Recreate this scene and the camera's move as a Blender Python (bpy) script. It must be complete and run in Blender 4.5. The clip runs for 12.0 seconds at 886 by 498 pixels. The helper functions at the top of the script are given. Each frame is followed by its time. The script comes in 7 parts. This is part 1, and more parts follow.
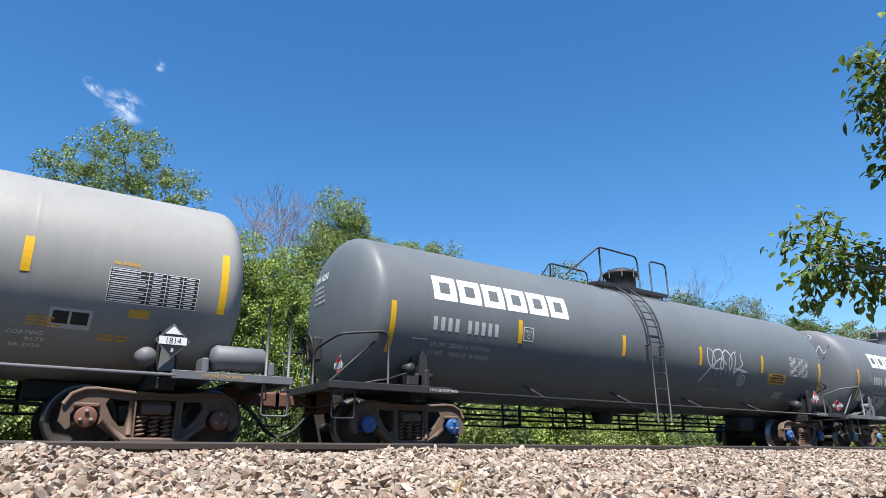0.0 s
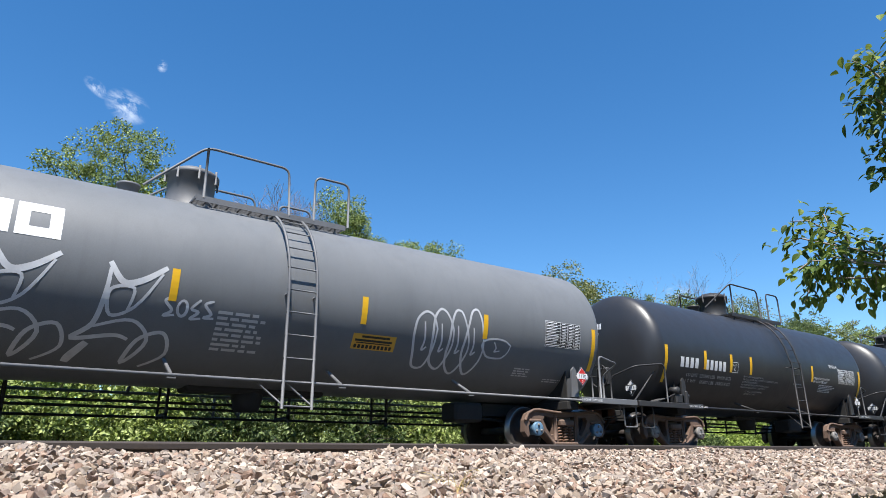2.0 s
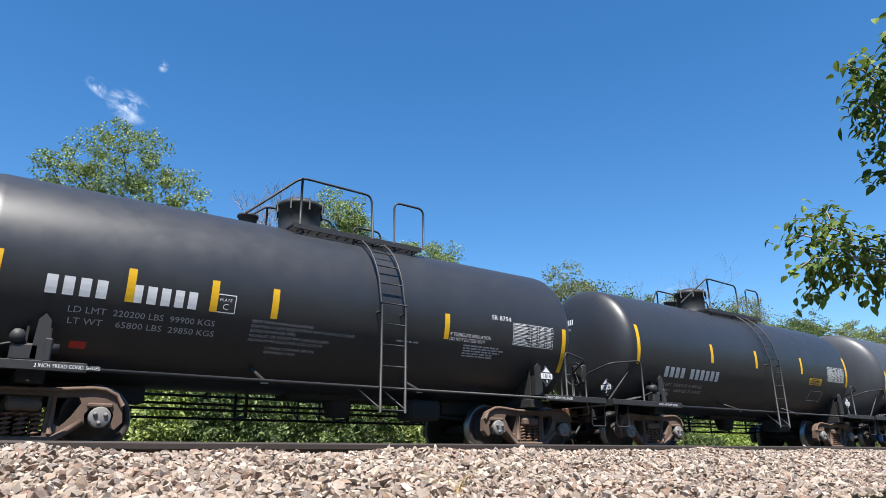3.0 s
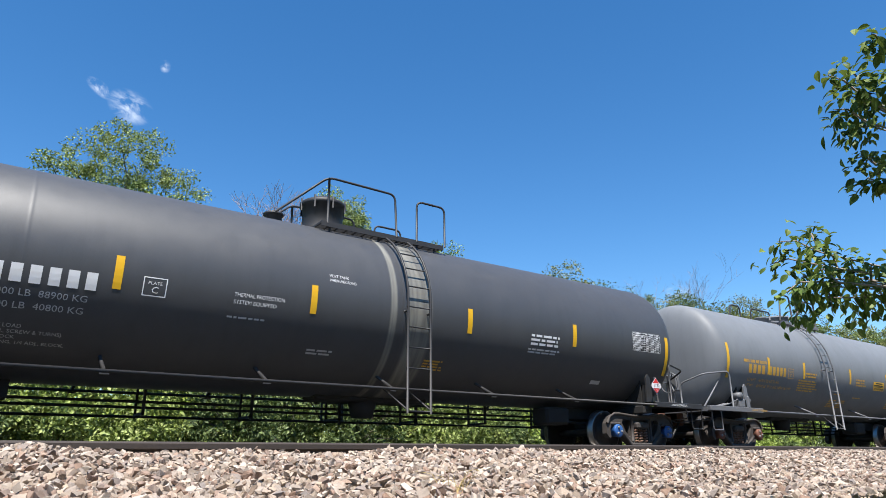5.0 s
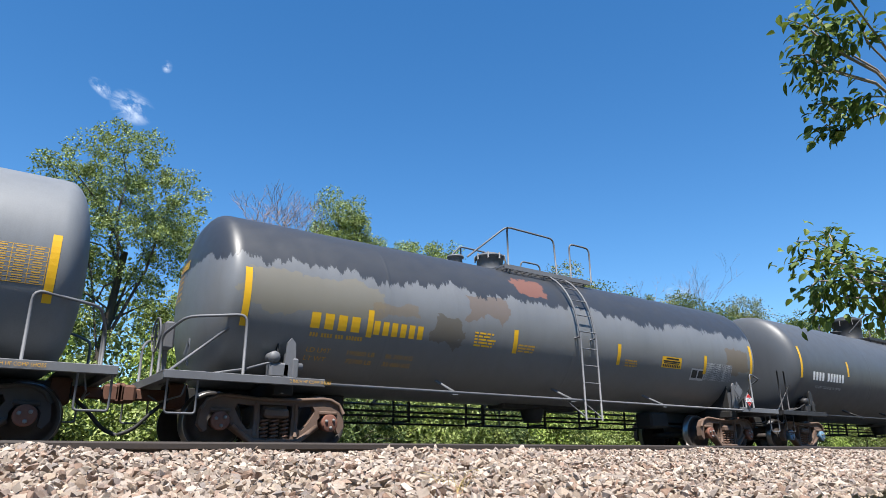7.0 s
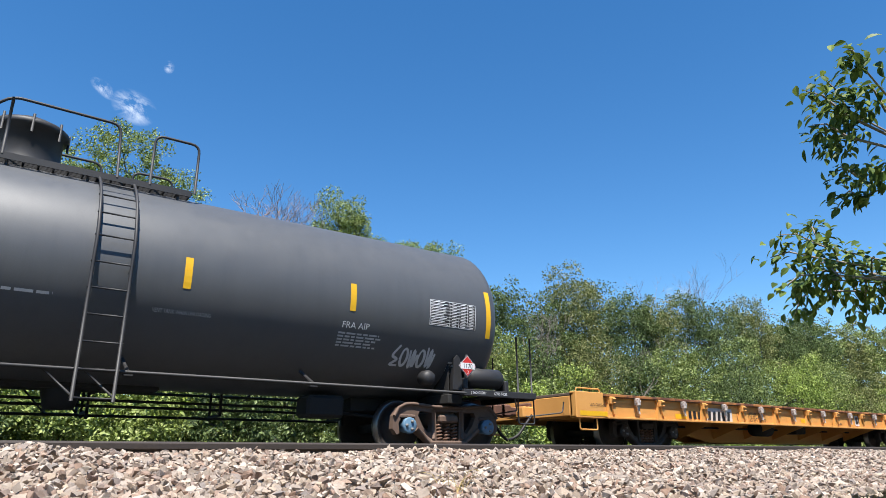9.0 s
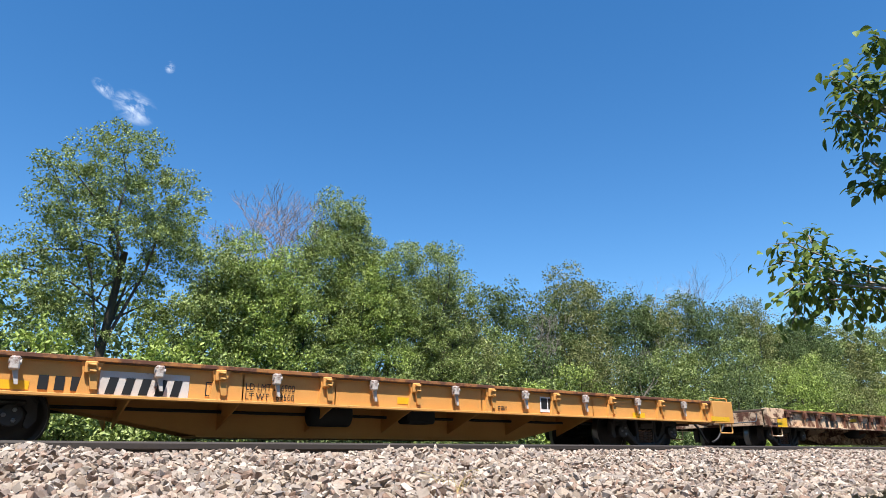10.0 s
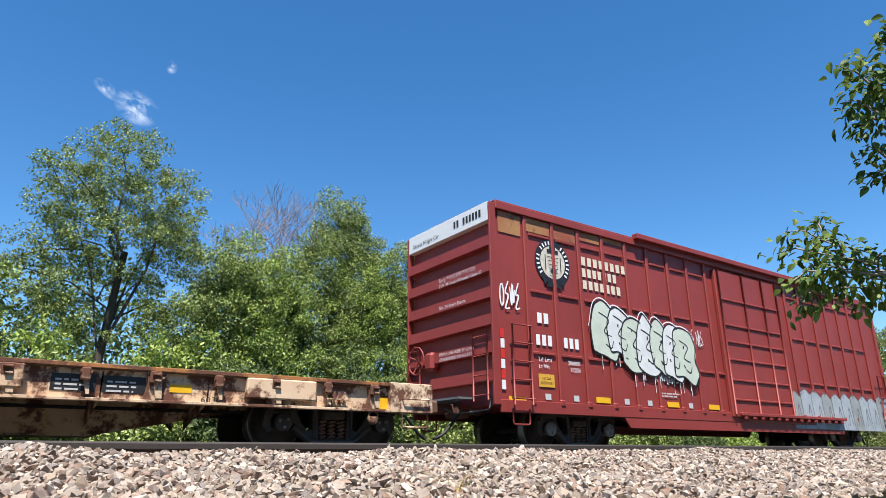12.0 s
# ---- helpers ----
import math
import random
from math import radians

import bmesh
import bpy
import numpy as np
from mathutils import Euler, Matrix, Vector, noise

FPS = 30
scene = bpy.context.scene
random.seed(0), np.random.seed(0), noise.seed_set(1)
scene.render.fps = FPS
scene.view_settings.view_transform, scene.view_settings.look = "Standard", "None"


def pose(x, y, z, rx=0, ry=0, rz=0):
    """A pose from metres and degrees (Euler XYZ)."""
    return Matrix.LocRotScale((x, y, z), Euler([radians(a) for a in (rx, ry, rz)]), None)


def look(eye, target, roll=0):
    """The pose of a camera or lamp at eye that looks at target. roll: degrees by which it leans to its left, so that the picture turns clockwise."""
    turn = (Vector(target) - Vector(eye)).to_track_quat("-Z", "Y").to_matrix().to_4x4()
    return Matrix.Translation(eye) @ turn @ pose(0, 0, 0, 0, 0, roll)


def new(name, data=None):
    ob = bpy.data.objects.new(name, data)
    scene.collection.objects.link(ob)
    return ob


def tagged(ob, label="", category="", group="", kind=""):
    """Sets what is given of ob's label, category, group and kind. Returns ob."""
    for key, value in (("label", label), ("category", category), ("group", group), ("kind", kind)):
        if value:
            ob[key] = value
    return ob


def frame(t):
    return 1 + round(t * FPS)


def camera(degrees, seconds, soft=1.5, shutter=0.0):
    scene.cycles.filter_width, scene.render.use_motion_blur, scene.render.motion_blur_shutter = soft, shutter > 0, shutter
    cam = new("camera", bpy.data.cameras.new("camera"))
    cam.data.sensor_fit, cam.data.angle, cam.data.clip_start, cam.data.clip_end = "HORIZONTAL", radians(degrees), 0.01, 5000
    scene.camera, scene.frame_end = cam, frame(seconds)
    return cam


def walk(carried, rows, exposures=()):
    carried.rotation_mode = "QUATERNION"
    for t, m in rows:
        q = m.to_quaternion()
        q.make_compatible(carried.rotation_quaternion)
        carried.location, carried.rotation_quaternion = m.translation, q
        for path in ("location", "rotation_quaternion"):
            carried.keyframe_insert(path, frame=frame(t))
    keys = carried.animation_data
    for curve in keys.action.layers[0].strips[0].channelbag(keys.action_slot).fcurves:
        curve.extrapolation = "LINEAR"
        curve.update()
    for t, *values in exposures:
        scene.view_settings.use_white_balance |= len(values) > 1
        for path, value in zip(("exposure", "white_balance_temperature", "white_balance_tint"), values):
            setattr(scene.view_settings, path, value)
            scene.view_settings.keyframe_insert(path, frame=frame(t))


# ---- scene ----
# The camera stands still on the bank beside two tracks. X runs along the rails, rail tops lie at z = 0,
# the train's track has its centre line at y = 0.
cam = camera(68.2, 12.0, soft=0.4)
EYE = pose(0, -11.206, -0.117, 107.81, 0, -35.69) @ pose(0, 0, 0, 0, 0, -0.5)
walk(cam, [(0.0, EYE), (12.0, EYE)], exposures=[(0.0, 0.92), (12.0, 0.92)])

# ---------------------------------------------------------------- world and sun
TO_SUN = Vector((-0.24, -0.36, 0.90)).normalized()
world = bpy.data.worlds.new("world")
scene.world = world
world.use_nodes = True
wn = world.node_tree
sky = wn.nodes.new("ShaderNodeTexSky")
sky.sky_type = 'NISHITA'
sky.sun_disc = False
sky.sun_elevation = math.asin(TO_SUN.z)
sky.sun_rotation = math.atan2(TO_SUN.x, TO_SUN.y)
sky.altitude = 200
sky.air_density = 1.0
sky.dust_density = 0.0
sky.ozone_density = 3.0
bg = wn.nodes["Background"]
bg.inputs[1].default_value = 0.102
hsv = wn.nodes.new("ShaderNodeHueSaturation")
hsv.inputs["Saturation"].default_value = 1.285
wn.links.new(sky.outputs[0], hsv.inputs["Color"])
wn.links.new(hsv.outputs[0], bg.inputs[0])
sun = new("sun", bpy.data.lights.new("sun", 'SUN'))
sun.data.energy, sun.data.angle, sun.data.color = 5.0, radians(0.55), (1.0, 0.96, 0.9)
sun.matrix_world = look(TO_SUN * 50, (0, 0, 0))


# ---------------------------------------------------------------- materials
def material(name, rough=0.6, metal=0.0):
    m = bpy.data.materials.new(name)
    m.use_nodes = True
    nt = m.node_tree
    b = nt.nodes["Principled BSDF"]
    b.inputs["Roughness"].default_value = rough
    b.inputs["Metallic"].default_value = metal
    return m, nt, b


def noise_node(nt, scale, detail=4.0, rough=0.6, vec=None, dist=0.0):
    n = nt.nodes.new("ShaderNodeTexNoise")
    n.inputs["Scale"].default_value = scale
    n.inputs["Detail"].default_value = detail
    n.inputs["Roughness"].default_value = rough
    n.inputs["Distortion"].default_value = dist
    if vec is not None:
        nt.links.new(vec, n.inputs["Vector"])
    return n


def ramp(nt, fac, stops):
    r = nt.nodes.new("ShaderNodeValToRGB")
    e = r.color_ramp.elements
    while len(e) < len(stops):
        e.new(0.5)
    for k, (p, c) in enumerate(stops):
        e[k].position = p
        e[k].color = (*c, 1) if len(c) == 3 else c
    nt.links.new(fac, r.inputs[0])
    return r.outputs[0]


def mixc(nt, fac, a, b, kind='MIX'):
    m = nt.nodes.new("ShaderNodeMix")
    m.data_type = 'RGBA'
    m.blend_type = kind
    for sock, v in ((m.inputs[0], fac), (m.inputs[6], a), (m.inputs[7], b)):
        if isinstance(v, (int, float)):
            sock.default_value = v
        elif isinstance(v, tuple):
            sock.default_value = (*v, 1)
        else:
            nt.links.new(v, sock)
    return m.outputs[2]


def coords(nt, scale=(1, 1, 1), kind="Object"):
    tc = nt.nodes.new("ShaderNodeTexCoord")
    mp = nt.nodes.new("ShaderNodeMapping")
    mp.inputs["Scale"].default_value = scale
    nt.links.new(tc.outputs[kind], mp.inputs[0])
    return mp.outputs[0]


def bump(nt, b, height, strength=0.3, distance=0.01):
    n = nt.nodes.new("ShaderNodeBump")
    n.inputs["Strength"].default_value = strength
    n.inputs["Distance"].default_value = distance
    nt.links.new(height, n.inputs["Height"])
    nt.links.new(n.outputs[0], b.inputs["Normal"])


def weathered(name, base, stain, grain=0.12, rough=0.5, streaks=0.35, rust=None, rust_at=0.68, spec=0.5):
    """Paint on steel: base colour, cloudy fading, streaks that run down, rust spots."""
    m, nt, b = material(name, rough)
    v = coords(nt)
    cloud = noise_node(nt, 0.7, 5, 0.6, v)
    col = mixc(nt, ramp(nt, cloud.outputs[0], [(0.3, (0, 0, 0)), (0.75, (1, 1, 1))]), base, stain)
    vs = coords(nt, (5, 5, 0.35))
    st = noise_node(nt, 1.0, 5, 0.65, vs)
    f = nt.nodes.new("ShaderNodeMath")
    f.operation = 'MULTIPLY'
    nt.links.new(ramp(nt, st.outputs[0], [(0.48, (0, 0, 0)), (0.75, (1, 1, 1))]), f.inputs[0])
    f.inputs[1].default_value = streaks
    col = mixc(nt, f.outputs[0], col, tuple(c * 0.7 for c in base))
    fine = noise_node(nt, 60, 3, 0.6, v)
    col = mixc(nt, grain, col, fine.outputs[0], 'OVERLAY')
    if rust:
        rn = noise_node(nt, 2.2, 8, 0.72, v)
        rc = noise_node(nt, 14, 4, 0.6, v)
        rcol = mixc(nt, rc.outputs[0], rust, tuple(c * 0.45 for c in rust))
        col = mixc(nt, ramp(nt, rn.outputs[0], [(rust_at - 0.05, (0, 0, 0)), (rust_at + 0.03, (1, 1, 1))]), col, rcol)
    nt.links.new(col, b.inputs["Base Color"])
    r = noise_node(nt, 3, 4, 0.6, v)
    mr = nt.nodes.new("ShaderNodeMapRange")
    mr.inputs[3].default_value, mr.inputs[4].default_value = rough - 0.1, rough + 0.14
    nt.links.new(r.outputs[0], mr.inputs[0])
    nt.links.new(mr.outputs[0], b.inputs["Roughness"])
    b.inputs["Specular IOR Level"].default_value = spec
    bump(nt, b, noise_node(nt, 25, 4, 0.6, v).outputs[0], 0.08, 0.004)
    return m


def plain(name, col, rough=0.6, metal=0.0, var=0.25, scale=8.0):
    m, nt, b = material(name, rough, metal)
    v = coords(nt)
    n = noise_node(nt, scale, 5, 0.65, v)
    lo, hi = tuple(c * (1 - var) for c in col), tuple(min(1, c * (1 + var)) for c in col)
    nt.links.new(mixc(nt, n.outputs[0], lo, hi), b.inputs["Base Color"])
    bump(nt, b, noise_node(nt, scale * 6, 3, 0.6, v).outputs[0], 0.12, 0.004)
    return m


GREY = weathered("grey_tank_paint", (0.158, 0.166, 0.176), (0.13, 0.138, 0.147), rough=0.48, spec=0.28)
GREY_WARM = weathered("warm_light_grey_tank_paint", (0.28, 0.277, 0.266), (0.235, 0.23, 0.22), rough=0.5, spec=0.28)
GREY_LIGHT = weathered("light_grey_tank_paint", (0.178, 0.188, 0.2), (0.15, 0.16, 0.172), rough=0.52, spec=0.28)
GREY_DARK = weathered("dark_grey_tank_paint", (0.145, 0.158, 0.166), (0.12, 0.132, 0.141), rough=0.45, spec=0.28)
BLACK = weathered("black_tank_paint", (0.023, 0.024, 0.027), (0.029, 0.029, 0.032), rough=0.4, spec=0.6)
BLACK_SATIN = weathered("satin_black_paint", (0.07, 0.074, 0.08), (0.08, 0.084, 0.09), rough=0.45, spec=0.6)
FRAME_GREY = weathered("grey_fitting_paint", (0.15, 0.155, 0.165), (0.1, 0.1, 0.105), rough=0.55, rust=(0.16, 0.08, 0.05), rust_at=0.75)
FRAME_BLACK = weathered("black_fitting_paint", (0.022, 0.022, 0.024), (0.032, 0.03, 0.029), rough=0.55)


def patched_paint():
    """Grey shell with black overpaint on top, ragged at its lower edge, and tan and rust patches."""
    m = weathered("patched_tank_paint", (0.17, 0.176, 0.182), (0.14, 0.144, 0.148), rough=0.42, spec=0.7)
    nt = m.node_tree
    b = nt.nodes["Principled BSDF"]
    col = b.inputs["Base Color"].links[0].from_socket
    tc = nt.nodes.new("ShaderNodeTexCoord")
    sp = nt.nodes.new("ShaderNodeSeparateXYZ")
    nt.links.new(tc.outputs["Object"], sp.inputs[0])

    def calc(op, a, c):
        k = nt.nodes.new("ShaderNodeMath")
        k.operation = op
        for i, v in enumerate((a, c)):
            if isinstance(v, (int, float)):
                k.inputs[i].default_value = v
            else:
                nt.links.new(v, k.inputs[i])
        return k.outputs[0]
    rag = noise_node(nt, 1.0, 6, 0.75, coords(nt, (7, 2.0, 1.1)))
    wide = noise_node(nt, 0.55, 2, 0.5, coords(nt, (1, 0.0, 0.0)))
    soft = noise_node(nt, 1.5, 4, 0.6, coords(nt))
    for x0, x1, z0, z1, tint, full in ((-7.0, -4.6, 2.15, 2.8, (0.22, 0.19, 0.125), 0.6), (-4.8, -3.9, 2.2, 2.45, (0.2, 0.14, 0.07), 0.5), (-3.55, -2.75, 1.93, 2.34, (0.1, 0.078, 0.05), 0.7), (-2.7, -1.7, 2.43, 2.9, (0.15, 0.105, 0.07), 0.7), (5.85, 6.9, 2.0, 2.6, (0.15, 0.105, 0.055), 0.7), (-1.25, -0.4, 3.12, 3.55, (0.17, 0.075, 0.05), 1.0)):
        jx = calc('ADD', sp.outputs[0], calc('MULTIPLY', calc('SUBTRACT', soft.outputs[0], 0.5), 1.1))
        jz = calc('ADD', sp.outputs[2], calc('MULTIPLY', calc('SUBTRACT', soft.outputs[0], 0.5), 0.8))
        k = calc('MULTIPLY', calc('MULTIPLY', calc('GREATER_THAN', jx, x0), calc('LESS_THAN', jx, x1)), calc('MULTIPLY', calc('GREATER_THAN', jz, z0), calc('LESS_THAN', jz, z1)))
        if z0 > 3:
            patch_last = (k, tint)
            continue
        col = mixc(nt, calc('MULTIPLY', k, full), col, tint)
    edge = calc('ADD', calc('MULTIPLY', calc('SUBTRACT', wide.outputs[0], 0.5), 0.9), calc('MULTIPLY', calc('SUBTRACT', rag.outputs[0], 0.5), 0.75))
    over = calc('GREATER_THAN', calc('ADD', sp.outputs[2], edge), 2.98)
    col = mixc(nt, over, col, (0.032, 0.034, 0.038))
    col = mixc(nt, patch_last[0], col, patch_last[1])
    nt.links.new(col, b.inputs["Base Color"])
    return m


def banded_paint():
    """Satin black shell with two pale bands where a spill has run down."""
    m = weathered("banded_black_paint", (0.05, 0.052, 0.057), (0.06, 0.062, 0.067), rough=0.45, spec=0.6)
    nt = m.node_tree
    b = nt.nodes["Principled BSDF"]
    col = b.inputs["Base Color"].links[0].from_socket
    n = noise_node(nt, 1.0, 5, 0.6, coords(nt, (9, 1, 0.5)))
    tc = nt.nodes.new("ShaderNodeTexCoord")
    sp = nt.nodes.new("ShaderNodeSeparateXYZ")
    nt.links.new(tc.outputs["Object"], sp.inputs[0])
    mr = nt.nodes.new("ShaderNodeMapRange")
    mr.inputs[1].default_value, mr.inputs[2].default_value = -0.5, 1.5
    nt.links.new(sp.outputs[0], mr.inputs[0])
    band = ramp(nt, mr.outputs[0], [(0.20, (0, 0, 0)), (0.22, (0.8, 0.8, 0.8)), (0.26, (0.7, 0.7, 0.7)), (0.28, (0, 0, 0)), (0.38, (0, 0, 0)), (0.42, (0.75, 0.75, 0.75)), (0.62, (0.55, 0.55, 0.55)), (0.66, (0, 0, 0))])
    k = nt.nodes.new("ShaderNodeMath")
    k.operation = 'MULTIPLY'
    nt.links.new(band, k.inputs[0])
    nt.links.new(ramp(nt, n.outputs[0], [(0.32, (0.25, 0.25, 0.25)), (0.6, (1, 1, 1))]), k.inputs[1])
    nt.links.new(mixc(nt, k.outputs[0], col, (0.27, 0.26, 0.22)), b.inputs["Base Color"])
    return m


PATCHED = patched_paint()
BANDED = banded_paint()
UNDER = plain("grimy_underframe", (0.02, 0.019, 0.018), 0.85)
TRUCK_BROWN = plain("rust_brown_cast_steel", (0.13, 0.083, 0.06), 0.8, 0, 0.4, 6)
TRUCK_BLACK = plain("grimy_black_cast_steel", (0.05, 0.042, 0.037), 0.75, 0, 0.4, 6)
WHEEL = plain("worn_wheel_steel", (0.05, 0.042, 0.038), 0.6, 0.2, 0.4, 10)
TREAD = plain("bright_wheel_tread", (0.22, 0.21, 0.2), 0.3, 0.9, 0.1, 20)
SPRING = plain("rusty_spring_steel", (0.16, 0.085, 0.055), 0.75, 0, 0.4, 10)
CAP_BLUE = plain("blue_bearing_cap", (0.025, 0.10, 0.30), 0.5, 0, 0.2, 10)
CAP_PALE = plain("pale_blue_bearing_cap", (0.12, 0.22, 0.32), 0.5, 0, 0.25, 10)
CAP_GREY = plain("grey_bearing_cap", (0.2, 0.19, 0.18), 0.6, 0, 0.3, 10)
CAP_DARK = plain("grimy_bearing_cap", (0.05, 0.045, 0.042), 0.75, 0, 0.35, 10)
CAP_RUST = plain("rusty_bearing_cap", (0.17, 0.07, 0.045), 0.75, 0, 0.35, 10)
COUPLER = plain("rusty_coupler_steel", (0.12, 0.055, 0.035), 0.85, 0, 0.4, 8)
HOSE = plain("black_rubber_hose", (0.015, 0.015, 0.016), 0.6)
YELLOW = plain("yellow_reflector_tape", (0.75, 0.42, 0.015), 0.4, 0, 0.06, 20)
WHITE = plain("white_stencil_paint", (0.72, 0.72, 0.72), 0.5, 0, 0.08, 9)
FADED = plain("faded_grey_stencil_paint", (0.47, 0.47, 0.47), 0.6, 0, 0.2, 9)
AMBER = plain("amber_stencil_paint", (0.6, 0.33, 0.04), 0.5, 0, 0.15, 9)
SIGN_RED = plain("red_placard_print", (0.55, 0.03, 0.025), 0.4, 0, 0.08, 20)
SIGN_BLACK = plain("black_placard_print", (0.015, 0.015, 0.016), 0.45)
CHALK = plain("white_spray_paint", (0.55, 0.56, 0.58), 0.7, 0, 0.25, 7)
ORANGE = weathered("orange_flatcar_paint", (0.68, 0.34, 0.095), (0.6, 0.27, 0.06), rough=0.6, streaks=0.2, rust=(0.3, 0.12, 0.05), rust_at=0.71)
RUSTY = weathered("rust_eaten_cream_paint", (0.72, 0.54, 0.37), (0.6, 0.38, 0.22), rough=0.8, streaks=0.6, rust=(0.17, 0.065, 0.035), rust_at=0.515)
EDGE_RUST = weathered("worn_rusty_edge", (0.42, 0.17, 0.04), (0.25, 0.1, 0.04), rough=0.75, rust=(0.16, 0.06, 0.03), rust_at=0.5)
DECK = plain("worn_timber_deck", (0.12, 0.085, 0.06), 0.9, 0, 0.35, 5)
MAROON = weathered("maroon_boxcar_paint", (0.27, 0.038, 0.03), (0.215, 0.03, 0.024), rough=0.5, streaks=0.35, rust=(0.3, 0.12, 0.05), rust_at=0.76)
RAILSTEEL = plain("rail_side_steel", (0.045, 0.035, 0.03), 0.75, 0.1, 0.3, 12)
RAILTOP = plain("polished_rail_head", (0.4, 0.38, 0.36), 0.35, 0.9, 0.15, 20)
TIE = plain("creosoted_timber_tie", (0.06, 0.045, 0.035), 0.9, 0, 0.35, 8)
BARK = plain("grey_brown_bark", (0.07, 0.055, 0.042), 0.9, 0, 0.4, 12)
TWIG = plain("reddish_twig_bark", (0.26, 0.19, 0.17), 0.9, 0, 0.3, 12)
BARK_PALE = plain("pale_bare_bark", (0.24, 0.2, 0.17), 0.9, 0, 0.35, 12)


def stone_material():
    m, nt, b = material("crushed_limestone", 0.9)
    g = nt.nodes.new("ShaderNodeNewGeometry")
    o = nt.nodes.new("ShaderNodeObjectInfo")
    add = nt.nodes.new("ShaderNodeMath")
    add.operation = 'ADD'
    nt.links.new(g.outputs["Random Per Island"], add.inputs[0])
    nt.links.new(o.outputs["Random"], add.inputs[1])
    fr = nt.nodes.new("ShaderNodeMath")
    fr.operation = 'FRACT'
    nt.links.new(add.outputs[0], fr.inputs[0])
    c = ramp(nt, fr.outputs[0], [(0.0, (0.11, 0.07, 0.05)), (0.12, (0.38, 0.295, 0.22)), (0.35, (0.27, 0.22, 0.18)), (0.62, (0.50, 0.415, 0.34)), (0.8, (0.265, 0.17, 0.12)), (1.0, (0.215, 0.185, 0.165))])
    v = coords(nt, kind="Object")
    n = noise_node(nt, 35, 5, 0.7, v)
    c = mixc(nt, 0.5, c, n.outputs[0], 'OVERLAY')
    nt.links.new(c, b.inputs["Base Color"])
    bump(nt, b, noise_node(nt, 90, 4, 0.7, v).outputs[0], 0.5, 0.006)
    return m


STONE = stone_material()


def leaf_material(name, dark, light, pale, glow=0.17):
    m, nt, b = material(name, 0.5)
    g = nt.nodes.new("ShaderNodeNewGeometry")
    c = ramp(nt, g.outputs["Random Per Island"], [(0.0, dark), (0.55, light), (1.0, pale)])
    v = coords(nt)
    # Noise blotches of darker green paint in the shaded gaps between leaf clumps.
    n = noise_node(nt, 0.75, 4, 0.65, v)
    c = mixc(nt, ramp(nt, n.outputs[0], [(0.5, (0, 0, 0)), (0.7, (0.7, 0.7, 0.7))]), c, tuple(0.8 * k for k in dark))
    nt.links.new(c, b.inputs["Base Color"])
    b.inputs["Specular IOR Level"].default_value = 0.22
    tr = nt.nodes.new("ShaderNodeBsdfTranslucent")
    nt.links.new(mixc(nt, 0.35, c, (0.3, 0.4, 0.07)), tr.inputs[0])
    mx = nt.nodes.new("ShaderNodeMixShader")
    mx.inputs[0].default_value = glow
    nt.links.new(b.outputs[0], mx.inputs[1])
    nt.links.new(tr.outputs[0], mx.inputs[2])
    nt.links.new(mx.outputs[0], nt.nodes["Material Output"].inputs[0])
    return m


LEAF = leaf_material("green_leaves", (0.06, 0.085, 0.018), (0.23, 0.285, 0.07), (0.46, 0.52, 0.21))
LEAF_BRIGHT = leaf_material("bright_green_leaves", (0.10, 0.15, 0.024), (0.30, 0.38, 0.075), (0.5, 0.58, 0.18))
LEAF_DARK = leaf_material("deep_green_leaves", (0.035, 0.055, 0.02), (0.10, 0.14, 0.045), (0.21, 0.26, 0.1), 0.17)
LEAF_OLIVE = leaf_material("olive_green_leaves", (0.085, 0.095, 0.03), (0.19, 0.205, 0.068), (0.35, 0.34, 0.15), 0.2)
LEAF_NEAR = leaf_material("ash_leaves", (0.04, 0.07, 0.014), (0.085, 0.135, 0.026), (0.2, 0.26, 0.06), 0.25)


# ---------------------------------------------------------------- mesh helpers
def part(name, bm, mat, parent=None, label="", smooth=False, at=None):
    me = bpy.data.meshes.new(name)
    bm.to_mesh(me)
    bm.free()
    for mm in (mat if isinstance(mat, (list, tuple)) else [mat]):
        me.materials.append(mm)
    if smooth:
        me.shade_smooth()
        me.set_sharp_from_angle(angle=radians(40))
    ob = new(name, me)
    if parent is not None:
        ob.parent = parent
    if at is not None:
        ob.matrix_basis = at
    if label:
        tagged(ob, label)
    return ob


def share(ob, parent, m, name=None):
    """Another object on the mesh of ob."""
    o = new(name or ob.name.split(".")[0], ob.data)
    o.parent = parent
    o.matrix_basis = m
    if "label" in ob:
        o["label"] = ob["label"]
    return o


def box(bm, x0, x1, y0, y1, z0, z1, mat=0, bev=0.0):
    vs = [bm.verts.new((x, y, z)) for x in (x0, x1) for y in (y0, y1) for z in (z0, z1)]
    fs = []
    for ids in ((0, 1, 3, 2), (4, 6, 7, 5), (0, 4, 5, 1), (2, 3, 7, 6), (0, 2, 6, 4), (1, 5, 7, 3)):
        f = bm.faces.new([vs[i] for i in ids])
        f.material_index = mat
        fs.append(f)
    if bev:
        es = list({e for f in fs for e in f.edges})
        bmesh.ops.bevel(bm, geom=es, offset=bev, segments=1, affect='EDGES', material=mat)


